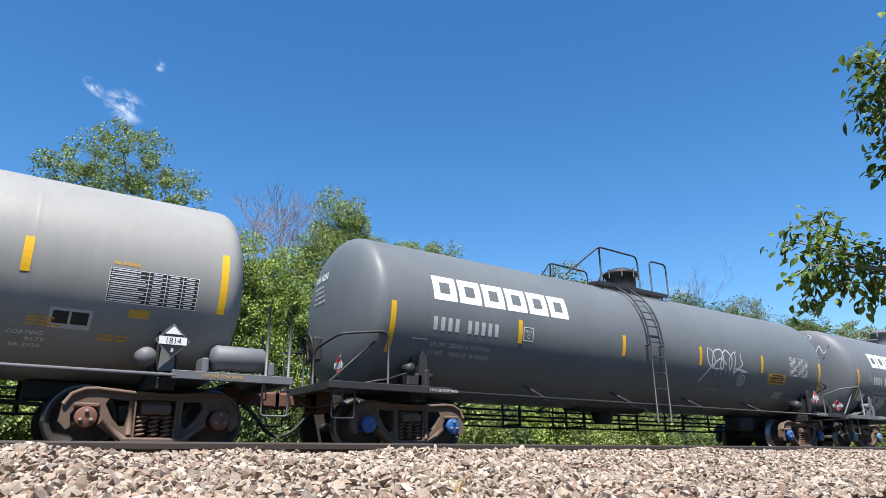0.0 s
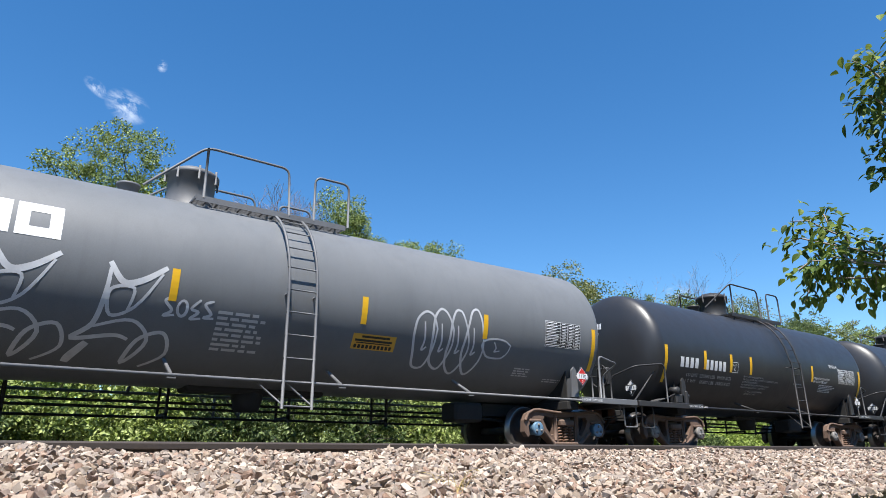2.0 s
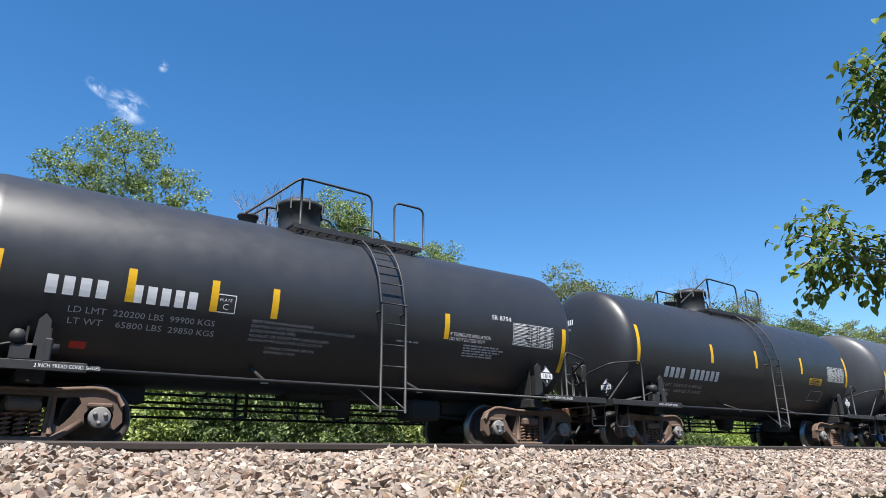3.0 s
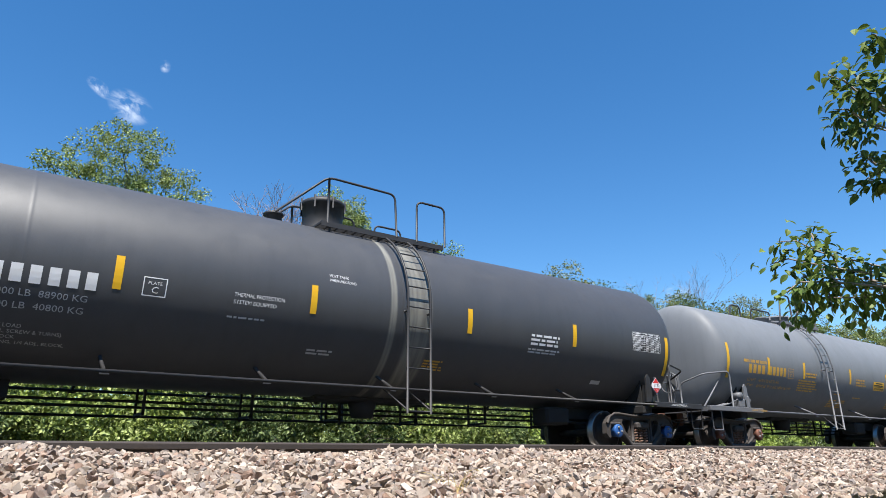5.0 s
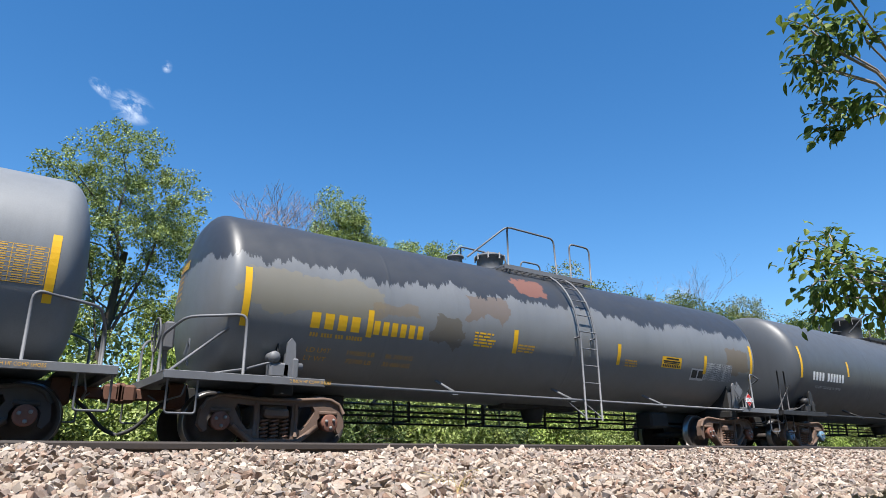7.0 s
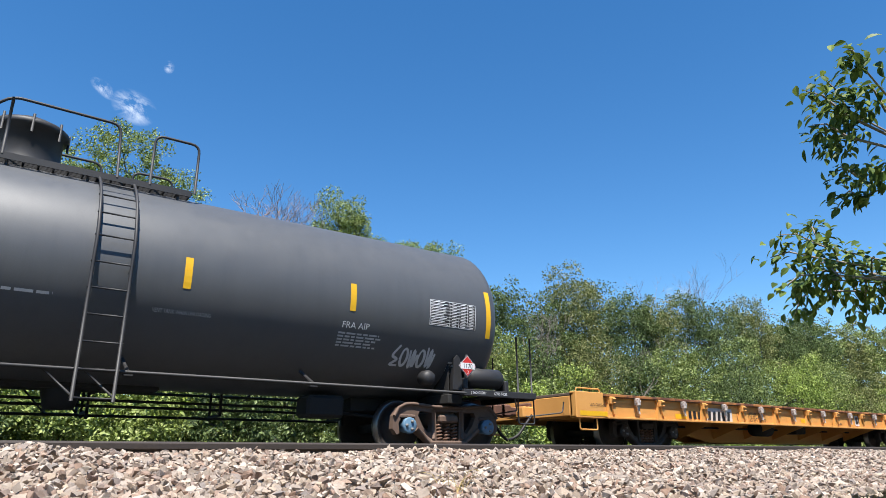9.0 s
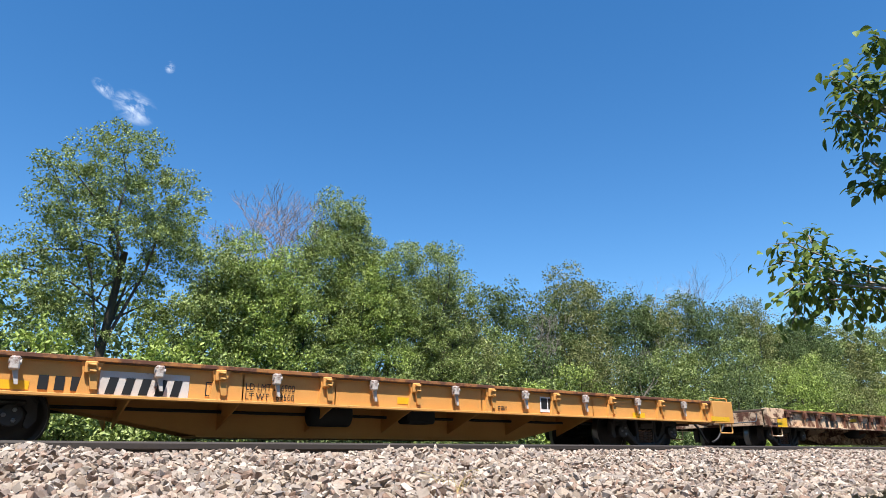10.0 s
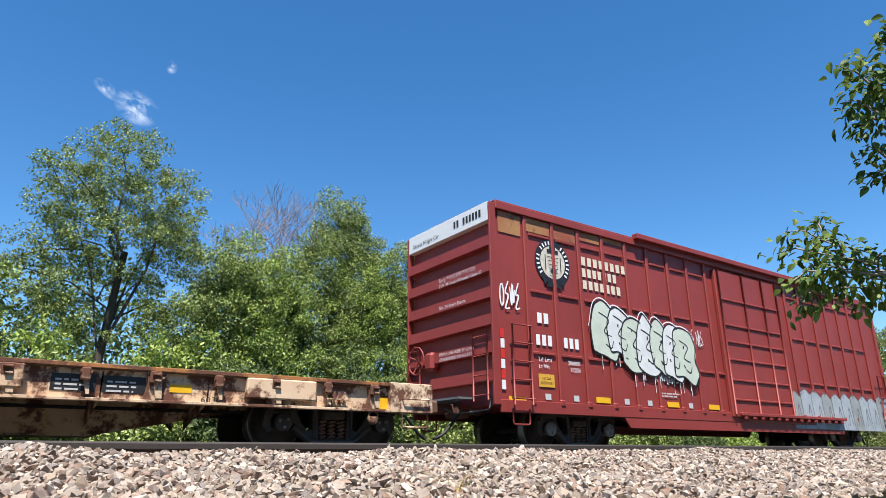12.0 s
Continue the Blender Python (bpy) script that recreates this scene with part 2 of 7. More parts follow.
def tube(bm, pts, r, n=8, mat=0, cap=True, taper=None):
    """A round bar along the points."""
    pts = [Vector(p) for p in pts]
    rings = []
    up = Vector((0.123, 0.345, 0.93)).normalized()
    for i, p in enumerate(pts):
        d = (pts[min(i + 1, len(pts) - 1)] - pts[max(i - 1, 0)]).normalized()
        u = d.cross(up)
        if u.length < 1e-4:
            u = d.cross(Vector((1, 0, 0)))
        u.normalize()
        w = d.cross(u)
        rr = r if taper is None else r + (taper - r) * i / (len(pts) - 1)
        rings.append([bm.verts.new(p + (u * math.cos(a) + w * math.sin(a)) * rr) for a in (2 * math.pi * k / n for k in range(n))])
    for a, b in zip(rings, rings[1:]):
        for k in range(n):
            f = bm.faces.new((a[k], a[(k + 1) % n], b[(k + 1) % n], b[k]))
            f.material_index = mat
            f.smooth = True
    if cap:
        for ring in (rings[0], rings[-1][::-1]):
            f = bm.faces.new(ring)
            f.material_index = mat


def rounded(pts, r=0.12, n=4):
    """The points with their inner corners rounded."""
    pts = [Vector(p) for p in pts]
    out = [pts[0]]
    for a, b, c in zip(pts, pts[1:], pts[2:]):
        u, w = (a - b), (c - b)
        k = min(r, u.length / 2.1, w.length / 2.1)
        p, q = b + u.normalized() * k, b + w.normalized() * k
        for i in range(n + 1):
            t = i / n
            out.append(p * (1 - t) ** 2 + b * 2 * t * (1 - t) + q * t * t)
    out.append(pts[-1])
    return out


def spun(bm, profile, axis='X', n=32, mat=0, centre=(0, 0, 0), smooth=True):
    """A turned body: profile of (along, radius) about an axis."""
    c = Vector(centre)
    rings = []
    for a, r in profile:
        ring = []
        for k in range(n if r > 1e-5 else 1):
            t = 2 * math.pi * k / n
            if axis == 'X':
                p = (a, r * math.cos(t), r * math.sin(t))
            elif axis == 'Y':
                p = (r * math.sin(t), a, r * math.cos(t))
            else:
                p = (r * math.cos(t), r * math.sin(t), a)
            ring.append(bm.verts.new(c + Vector(p)))
        rings.append(ring)
    for a, b in zip(rings, rings[1:]):
        for k in range(n):
            v = [a[k % len(a)], a[(k + 1) % len(a)], b[(k + 1) % len(b)], b[k % len(b)]]
            v = [x for i, x in enumerate(v) if x not in v[:i]]
            if len(v) > 2:
                f = bm.faces.new(v)
                f.smooth = smooth
                f.material_index = mat
    for ring, rev in ((rings[0], False), (rings[-1], True)):
        if len(ring) > 2:
            f = bm.faces.new(ring[::-1] if rev else ring)
            f.material_index = mat


def prism(bm, outline, y0, y1, mat=0, holes=()):
    """An outline in x, z made into a plate from y0 to y1; holes are outlines."""
    tmp = bmesh.new()
    es = []
    for ring in (outline, *holes):
        vs = [tmp.verts.new((x, y0, z)) for x, z in ring]
        for a, b in zip(vs, vs[1:] + vs[:1]):
            es.append(tmp.edges.new((a, b)))
    bmesh.ops.triangle_fill(tmp, use_beauty=True, use_dissolve=False, edges=es)
    r = bmesh.ops.extrude_face_region(tmp, geom=list(tmp.faces))
    for v in [g for g in r["geom"] if isinstance(g, bmesh.types.BMVert)]:
        v.co.y = y1
    bmesh.ops.recalc_face_normals(tmp, faces=list(tmp.faces))
    remap = {v: bm.verts.new(v.co) for v in tmp.verts}
    for f in tmp.faces:
        nf = bm.faces.new([remap[v] for v in f.verts])
        nf.material_index = mat
    tmp.free()


def mesh_np(name, verts, faces, mat, parent=None, smooth=False):
    """A mesh from arrays: faces all of one size."""
    me = bpy.data.meshes.new(name)
    k = faces.shape[1]
    me.vertices.add(len(verts))
    me.vertices.foreach_set("co", verts.astype(np.float32).ravel())
    me.loops.add(faces.size)
    me.loops.foreach_set("vertex_index", faces.astype(np.int32).ravel())
    me.polygons.add(len(faces))
    me.polygons.foreach_set("loop_start", np.arange(0, faces.size, k, dtype=np.int32))
    me.update(calc_edges=True)
    me.materials.append(mat)
    if smooth:
        me.shade_smooth()
    else:
        me.shade_flat()
    ob = new(name, me)
    if parent is not None:
        ob.parent = parent
    return ob


# ---------------------------------------------------------------- ground, ballast, rails
NEAR_RAIL = -6.8
GAUGE = 1.505


def ground_height(x, y):
    if y < -9.6:
        z = -0.31 - 0.03 * min(6, -9.6 - y)
    elif y < -7.3:
        z = -0.085 - 0.098 * (-7.3 - y)
    elif y < 2.4:
        z = -0.10 - 0.06 * (y > -6.6)
    elif y < 4.5:
        z = -0.16 - 0.25 * (y - 2.4)
    else:
        z = -0.7
    return z


def build_ground():
    bm = bmesh.new()
    ys = [-3000, -200, -40, -16, -12, -9.6, -9, -8.4, -7.9, -7.3, -6.9, -6.6, -5, -3, 0, 2.4, 3.4, 4.5, 8, 20, 60, 200, 3000]
    xs = [-3000, -200, -60, -20, -5, 0, 5, 10, 20, 40, 80, 160, 400, 3000]
    rows = [[bm.verts.new((x, y, ground_height(x, y))) for x in xs] for y in ys]
    for j in range(len(ys) - 1):
        for i in range(len(xs) - 1):
            f = bm.faces.new((rows[j][i], rows[j][i + 1], rows[j + 1][i + 1], rows[j + 1][i]))
            mid = (ys[j] + ys[j + 1]) / 2
            f.material_index = 1 if -9.6 < mid < -6.6 else 2 if -6.6 < mid < 4 else 0
    m, nt, b = material("grassy_earth", 0.95)
    v = coords(nt)
    c = ramp(nt, noise_node(nt, 0.8, 6, 0.7, v).outputs[0], [(0.3, (0.03, 0.042, 0.014)), (0.55, (0.045, 0.054, 0.02)), (0.75, (0.07, 0.054, 0.034))])
    nt.links.new(c, b.inputs["Base Color"])
    g, nt, b = material("ballast_bed", 0.95)
    v = coords(nt)
    vo = nt.nodes.new("ShaderNodeTexVoronoi")
    vo.inputs["Scale"].default_value = 17
    nt.links.new(v, vo.inputs["Vector"])
    c = ramp(nt, vo.outputs["Color"], [(0.0, (0.17, 0.13, 0.1)), (0.5, (0.27, 0.22, 0.18)), (1.0, (0.2, 0.16, 0.13))])
    c = mixc(nt, 0.4, c, noise_node(nt, 50, 4, 0.7, v).outputs[0], 'OVERLAY')
    nt.links.new(c, b.inputs["Base Color"])
    bump(nt, b, vo.outputs["Distance"], 0.8, 0.03)
    # Hidden bed between the tracks, coloured dark to cut light bounced onto the cars.
    d, nt, b = material("fouled_ballast_bed", 0.95)
    v = coords(nt)
    vo = nt.nodes.new("ShaderNodeTexVoronoi")
    vo.inputs["Scale"].default_value = 17
    nt.links.new(v, vo.inputs["Vector"])
    c = ramp(nt, vo.outputs["Color"], [(0.0, (0.028, 0.024, 0.02)), (0.5, (0.06, 0.05, 0.042)), (1.0, (0.04, 0.032, 0.026))])
    nt.links.new(c, b.inputs["Base Color"])
    bump(nt, b, vo.outputs["Distance"], 0.8, 0.03)
    tagged(part("ground", bm, [m, g, d]), "grassy earth with a crushed-stone railway bed", "ground", kind="structure")


def rail_profile():
    return [(-0.075, -0.17), (0.075, -0.17), (0.075, -0.157), (0.012, -0.135), (0.009, -0.05), (0.036, -0.042), (0.037, -0.012), (0.028, 0.0), (-0.028, 0.0), (-0.037, -0.012), (-0.036, -0.042), (-0.009, -0.05), (-0.012, -0.135), (-0.075, -0.157)]


def build_track(name, y_near, label):
    track = tagged(new(name), label, "railway track", kind="structure")
    for y in (y_near, y_near + GAUGE):
        bm = bmesh.new()
        pr = rail_profile()
        ends = [[bm.verts.new((x, y + a, z)) for a, z in pr] for x in (-160, -20, 40, 400)]
        for A, B in zip(ends, ends[1:]):
            for k in range(len(pr)):
                f = bm.faces.new((A[k], A[(k + 1) % len(pr)], B[(k + 1) % len(pr)], B[k]))
                f.material_index = 1 if k == 7 else 0
        part("rail", bm, [RAILSTEEL, RAILTOP], track)
    bm = bmesh.new()
    box(bm, -0.11, 0.11, y_near - 0.55, y_near + GAUGE + 0.55, -0.35, -0.172, bev=0.01)
    first = None
    for i in range(70):
        m = pose(-5 + i * 0.52, random.uniform(-0.03, 0.03), random.uniform(-0.01, 0.0), 0, 0, random.uniform(-0.8, 0.8))
        if first is None:
            first = part("tie", bm, TIE, track, at=m)
        else:
            share(first, track, m)


build_ground()
build_track("railway_track_near", NEAR_RAIL, "steel rails on timber ties sunk in pale ballast")
build_track("railway_track_far", -GAUGE / 2, "steel rails carrying the freight train")


# ---------------------------------------------------------------- running gear
ROLLING = []          # wheelsets, turned by motions()
TRAIN = []            # (car, its place along the track at the start)
SIDE_OUT = [(-1.19, 0.40), (-1.17, 0.62), (-1.08, 0.76), (-0.93, 0.83), (-0.78, 0.84), (-0.30, 0.80), (0.30, 0.80), (0.78, 0.84), (0.93, 0.83), (1.08, 0.76), (1.17, 0.62), (1.19, 0.40), (1.10, 0.30), (1.05, 0.33), (1.07, 0.50), (1.00, 0.60), (0.78, 0.60), (0.71, 0.50), (0.72, 0.36), (0.40, 0.14), (0.28, 0.11), (-0.28, 0.11), (-0.40, 0.14), (-0.72, 0.36), (-0.71, 0.50), (-0.78, 0.60), (-1.00, 0.60), (-1.07, 0.50), (-1.05, 0.33), (-1.10, 0.30)]
SIDE_HOLES = [[(0.34, 0.70), (0.62, 0.72), (0.66, 0.64), (0.56, 0.46), (0.44, 0.33), (0.37, 0.36), (0.35, 0.50)], [(-0.34, 0.70), (-0.35, 0.50), (-0.37, 0.36), (-0.44, 0.33), (-0.56, 0.46), (-0.66, 0.64), (-0.62, 0.72)], [(-0.25, 0.21), (0.25, 0.21), (0.27, 0.72), (-0.27, 0.72)]]
_meshes = {}


def as_mesh(name, bm, mats):
    me = bpy.data.meshes.new(name)
    bm.to_mesh(me)
    bm.free()
    for m in mats:
        me.materials.append(m)
    return me


def build_truck_meshes(frame_mat, cap_mat):
    bm = bmesh.new()
    for s in (-1, 1):
        prism(bm, SIDE_OUT, s * 0.93, s * 1.06, holes=SIDE_HOLES)
        # flanges round the window edges and the outer rim
        rim = [(x, s * 1.075, z) for x, z in SIDE_OUT[1:11]]
        tube(bm, rim, 0.03, 6)
        for k in (-1, 1):
            tube(bm, [(k * 0.70, s * 1.07, 0.40), (k * 0.36, s * 1.07, 0.16)], 0.045, 6)
            box(bm, k * 0.889 - 0.16, k * 0.889 + 0.16, s * 0.95, s * 1.10, 0.585, 0.65, bev=0.02)
            tube(bm, [(k * 0.33, s * 1.06, 0.74), (k * 0.33, s * 1.06, 0.24)], 0.035, 6)
        box(bm, -0.42, 0.42, s * 0.92, s * 1.12, 0.10, 0.20, bev=0.02)
        box(bm, -0.2, 0.2, s * 0.95, s * 1.13, 0.52, 0.66, bev=0.03)
    box(bm, -0.21, 0.21, -1.0, 1.0, 0.45, 0.74, bev=0.03)
    tube(bm, [(-0.75, -0.7, 0.42), (-0.75, 0.7, 0.42)], 0.05, 6)
    tube(bm, [(0.75, -0.7, 0.42), (0.75, 0.7, 0.42)], 0.05, 6)
    frame_me = as_mesh("truck", bm, [frame_mat])
    bm = bmesh.new()
    for dx in (0.0,):
        pts = [(dx + 0.06 * math.cos(a), 0.06 * math.sin(a), 0.2 + 0.30 * a / (2 * math.pi * 5)) for a in (k * math.pi / 4 for k in range(41))]
        tube(bm, pts, 0.019, 5)
        tube(bm, [(dx, 0, 0.2), (dx, 0, 0.5)], 0.035, 6)
    spring_me = as_mesh("coil_spring", bm, [SPRING])
    bm = bmesh.new()
    for s in (-1, 1):
        y = s * 0.70
        spun(bm, [(y - s * 0.075, 0.10), (y - s * 0.075, 0.38), (y - s * 0.075, 0.482), (y - s * 0.045, 0.482), (y - s * 0.03, 0.46), (y + s * 0.065, 0.455), (y + s * 0.07, 0.44), (y + s * 0.07, 0.385), (y + s * 0.02, 0.37), (y + s * 0.0, 0.18), (y + s * 0.075, 0.15), (y + s * 0.075, 0.10)], 'Y', 36, 0)
        for f in list(bm.faces)[-36 * 11 - 2:]:
            c = f.calc_center_median()
            if math.hypot(c.x, c.z) > 0.437:
                f.material_index = 1
        spun(bm, [(s * 0.78, 0.075), (s * 0.96, 0.12), (s * 1.09, 0.125), (s * 1.10, 0.14), (s * 1.155, 0.14), (s * 1.165, 0.125), (s * 1.165, 0.0)], 'Y', 20, 2)
        for k in range(3):
            a = 2 * math.pi * k / 3
            spun(bm, [(s * 1.16, 0.03), (s * 1.19, 0.026), (s * 1.19, 0.0)], 'Y', 6, 3, (0.075 * math.sin(a), 0, 0.075 * math.cos(a)))
        # balance marks and web holes on the disc
        box(bm, -0.02, 0.02, min(y, y + s * 0.074), max(y, y + s * 0.074), 0.387, 0.43, 3)
    spun(bm, [(-0.8, 0.09), (-0.2, 0.08), (0.2, 0.08), (0.8, 0.09)], 'Y', 12, 0)
    bmesh.ops.recalc_face_normals(bm, faces=list(bm.faces))
    wheel_me = as_mesh("wheelset", bm, [WHEEL, TREAD, cap_mat, CAP_GREY])
    return frame_me, spring_me, wheel_me


def truck(car, x, frame_mat, cap_mat):
    """A two-axle truck: side frames and bolster, springs, two turning wheelsets."""
    key = (frame_mat.name, cap_mat.name)
    if key not in _meshes:
        _meshes[key] = build_truck_meshes(frame_mat, cap_mat)
    fm, sm, wm = _meshes[key]
    t = new("truck", fm)
    t.parent = car
    t.matrix_basis = pose(x, 0, 0)
    for y in (-1.0, 1.0):
        for dx in (-0.17, 0.0, 0.17):
            sp = new("coil_spring", sm)
            sp.parent = t
            sp.matrix_basis = pose(dx, y, 0)
    for k in (-1, 1):
        w = new("wheelset", wm)
        w.parent = t
        ROLLING.append((w, k * 0.889))
    return t


# ---------------------------------------------------------------- tank cars
def coupler(car, x, s):
    """Draft gear, coupler head and hose at one end; s is the way out."""
    bm = bmesh.new()
    box(bm, min(x - s * 0.75, x - s * 0.1), max(x - s * 0.75, x - s * 0.1), -0.075, 0.075, 0.79, 0.96, bev=0.02)
    box(bm, min(x - s * 0.12, x + s * 0.12), max(x - s * 0.12, x + s * 0.12), -0.16, 0.12, 0.74, 1.01, bev=0.04)
    box(bm, min(x + s * 0.05, x + s * 0.2), max(x + s * 0.05, x + s * 0.2), -0.16, -0.05, 0.72, 1.03, bev=0.04)
    box(bm, min(x - s * 0.85, x - s * 0.55), max(x - s * 0.85, x - s * 0.55), -0.25, 0.25, 0.68, 1.06, bev=0.03)
    c = part("coupler", bm, COUPLER, car)
    bm = bmesh.new()
    tube(bm, rounded([(x - s * 0.55, -0.32, 0.78), (x - s * 0.35, -0.36, 0.62), (x - s * 0.1, -0.34, 0.34), (x + s * 0.1, -0.28, 0.26)], 0.15), 0.03, 8)
    part("air_hose", bm, HOSE, car)
    bm = bmesh.new()
    tube(bm, rounded([(x - s * 0.55, -1.3, 1.0), (x - s * 0.5, -1.3, 0.78), (x - s * 0.42, -0.3, 0.75), (x - s * 0.3, -0.12, 0.86)], 0.06), 0.014, 6)
    part("uncoupling_lever", bm, FRAME_GREY, car)


HEAD = 0.45           # how far a tank's head bulges


def tank_shell(car, left, right, R, zc, mat, seams):
    """Cylinder with bulged heads and weld seams."""
    bm = bmesh.new()
    hd = HEAD
    prof = []
    for k in range(13):
        a = math.pi / 2 * k / 12
        prof.append((-left - hd * math.cos(a) ** 0.9, R * math.sin(a) ** 0.82 if k else 0.0))
    prof += [(-left + 0.04, R), (-left + 0.08, R)]
    body = sorted(seams)
    for x in body:
        if -left + 0.1 < x < right - 0.1:
            prof += [(x - 0.06, R), (x - 0.045, R), (x - 0.02, R), (x - 0.012, R + 0.001), (x + 0.012, R + 0.001), (x + 0.02, R), (x + 0.045, R), (x + 0.06, R)]
    prof += [(right - 0.08, R), (right - 0.04, R)]
    for k in range(12, -1, -1):
        a = math.pi / 2 * k / 12
        prof.append((right + hd * math.cos(a) ** 0.9, R * math.sin(a) ** 0.82 if k else 0.0))
    spun(bm, prof, 'X', 96, 0, (0, 0, zc))
    bmesh.ops.recalc_face_normals(bm, faces=list(bm.faces))
    ob = part("tank", bm, mat, car)
    return ob


def on_side(R, zc, u, v, off=0.006):
    """A place on the near side of the tank: u along it, v metres of girth above its mid height."""
    a = v / R
    return Vector((u, -(R + off) * math.cos(a), zc + (R + off) * math.sin(a)))


def side_patch(bm, R, zc, u0, u1, v0, v1, off=0.006, mat=0, lean=0.0):
    n = max(1, int((v1 - v0) / 0.08))
    rows = []
    for i in range(n + 1):
        v = v0 + (v1 - v0) * i / n
        k = lean * (v - v0)
        rows.append([bm.verts.new(on_side(R, zc, u0 + k, v, off)), bm.verts.new(on_side(R, zc, u1 + k, v, off))])
    for a, b in zip(rows, rows[1:]):
        f = bm.faces.new((a[0], a[1], b[1], b[0]))
        f.material_index = mat


def handrail_loop(car, pts, mat, r=0.022, name="handrail"):
    bm = bmesh.new()
    tube(bm, rounded(pts, 0.14), r, 8)
    return part(name, bm, mat, car)


def tank_car(label, x_left, spacing, R, zc, paint, fit, truck_mat, cap_mat, ladder=0.0, manway=-0.9, dome=(0.44, 0.82),
             seams=(), stripes=(), reservoir=None, jack_left=0.03, walk_len=2.6, brackets=4, rails="loops", deck=0.0, short=False):
    car = new("tank_car")
    tagged(car, label, "tank car", "train cars")
    TRAIN.append((car, x_left + spacing / 2))
    h = spacing / 2
    half, right = -min(q[0] for q in stripes) + 0.09, max(q[0] for q in stripes) + 0.07
    end = h + 2.02
    tank = tank_shell(car, half, right, R, zc, paint, seams)
    for s in (-1, 1):
        truck(car, s * h, truck_mat, cap_mat)
        coupler(car, s * end, s)
        # stub sill, bolster and saddle
        bm = bmesh.new()
        x0, x1 = sorted((s * (h - 1.6), s * (end - 0.55)))
        box(bm, x0, x1, -0.24, 0.24, 0.74, 1.0, bev=0.01)
        box(bm, s * h - 0.16, s * h + 0.16, -1.3, 1.3, 0.86, 1.02, bev=0.01)
        for w in (-0.13, 0.13):
            prof = [(-1.25, 1.0), (1.25, 1.0)] + [(R * 1.0 * math.sin(a), zc - R * math.cos(a)) for a in (math.asin(min(1, 1.25 / R)) * (1 - k / 6) for k in range(13))]
            tmp = bmesh.new()
            prism(tmp, [(y, z) for y, z in prof], 0, 0.03)
            for f in tmp.faces:
                bm.faces.new([bm.verts.new((s * h + w + v.co.y, v.co.x, v.co.z)) for v in f.verts])
            tmp.free()
        part("saddle", bm, UNDER, car)
        # end platform: side sills, end beam, plate
        bm = bmesh.new()
        xa, xb = sorted((s * (h + (0.05 if s > 0 else -0.6)), s * (h + 1.84)))
        for y in (-1, 1):
            y0, y1 = sorted((y * 1.52, y * 1.44))
            box(bm, xa, xb, y0, y1, 0.99, 1.11, bev=0.008)
            y0, y1 = sorted((y * 1.44, y * 1.05))
            box(bm, *sorted((s * (h + 0.1), s * (h + 1.84))), y0, y1, 1.085, 1.105)
        xe = sorted((s * (h + 1.72), s * (h + 1.84)))
        box(bm, *xe, -1.44, 1.44, 0.97, 1.10, bev=0.008)
        xe = sorted((s * (h + 1.2), s * (h + 1.72)))
        box(bm, *xe, -1.44, 1.44, 1.08, 1.10)
        part("end_platform", bm, fit, car)
        # stirrup step
        for y in (-1.5, 1.5):
            bm = bmesh.new()
            a, b = s * (h + 1.78), s * (h + 1.37)
            tube(bm, rounded([(a, y, 1.0), (a, y, 0.52), (b, y, 0.52), (b, y, 1.0)], 0.05), 0.016, 6)
            part("stirrup_step", bm, fit, car)
        # corner handrails
        for y in (-1.46, 1.46):
            if rails == "posts":
                handrail_loop(car, [(s * (h + 1.78), y, 1.1), (s * (h + 1.78), y, 2.2)], fit, 0.02)
                handrail_loop(car, [(s * (h + 1.42), y, 1.1), (s * (h + 1.42), y, 2.2)], fit, 0.02)
            else:
                handrail_loop(car, [(s * (h + 0.72), y, 1.1), (s * (h + 0.72), y, 2.02), (s * (h + 1.55), y * 0.86, 1.93), (s * (h + 1.74), y * 0.45, 1.72), (s * (h + 1.74), y * 0.45, 1.1)], fit)
        handrail_loop(car, [(s * (h + 1.76), -0.3, 1.1), (s * (h + 1.76), -0.3, 1.95)], fit, 0.018)
    # running rails with struts
    for y in (-1, 1):
        bm = bmesh.new()
        tube(bm, [(-h + 0.55, y * 1.5, 1.035), (h + 0.1, y * 1.5, 1.035)], 0.026, 8)
        part("side_rail", bm, fit, car)
        for k in range(brackets):
            u = -h + 0.9 + (spacing - 1.8) * (k + 0.75) / (brackets + 0.5)
            bm = bmesh.new()
            za = -0.92
            yy = y * R * math.cos(za)
            zz = zc + R * math.sin(za)
            tube(bm, [(u, y * 1.5, 1.03), (u, yy - y * 0.0, zz)], 0.03, 5)
            box(bm, u - 0.06, u + 0.06, *sorted((y * 1.46, y * 1.53)), 0.985, 1.005)
            part("rail_bracket", bm, fit, car)
    # ladders
    for y in (-1, 1):
        bm = bmesh.new()
        w = 0.24
        path = [(y * 1.66, 0.62), (y * 1.66, zc - 0.1)]
        for k in range(1, 11):
            a = k / 10 * radians(82)
            path.append((y * (R + 0.11) * math.cos(a), zc + (R + 0.09) * math.sin(a)))
        for dx in (-w, w):
            tube(bm, [(ladder + dx, a, b) for a, b in path], 0.024, 6)
        lad = part("ladder", bm, fit, car)
        z, k = 0.66, 0
        bmr = bmesh.new()
        tube(bmr, [(-w - 0.03, 0, 0), (w + 0.03, 0, 0)], 0.013, 6)
        rung = part("rung", bmr, fit, lad, at=pose(ladder, y * 1.66, z))
        while z < zc - 0.3:
            z += 0.36
            share(rung, lad, pose(ladder, y * 1.66, z))
        a = (z + 0.36 - zc) / R
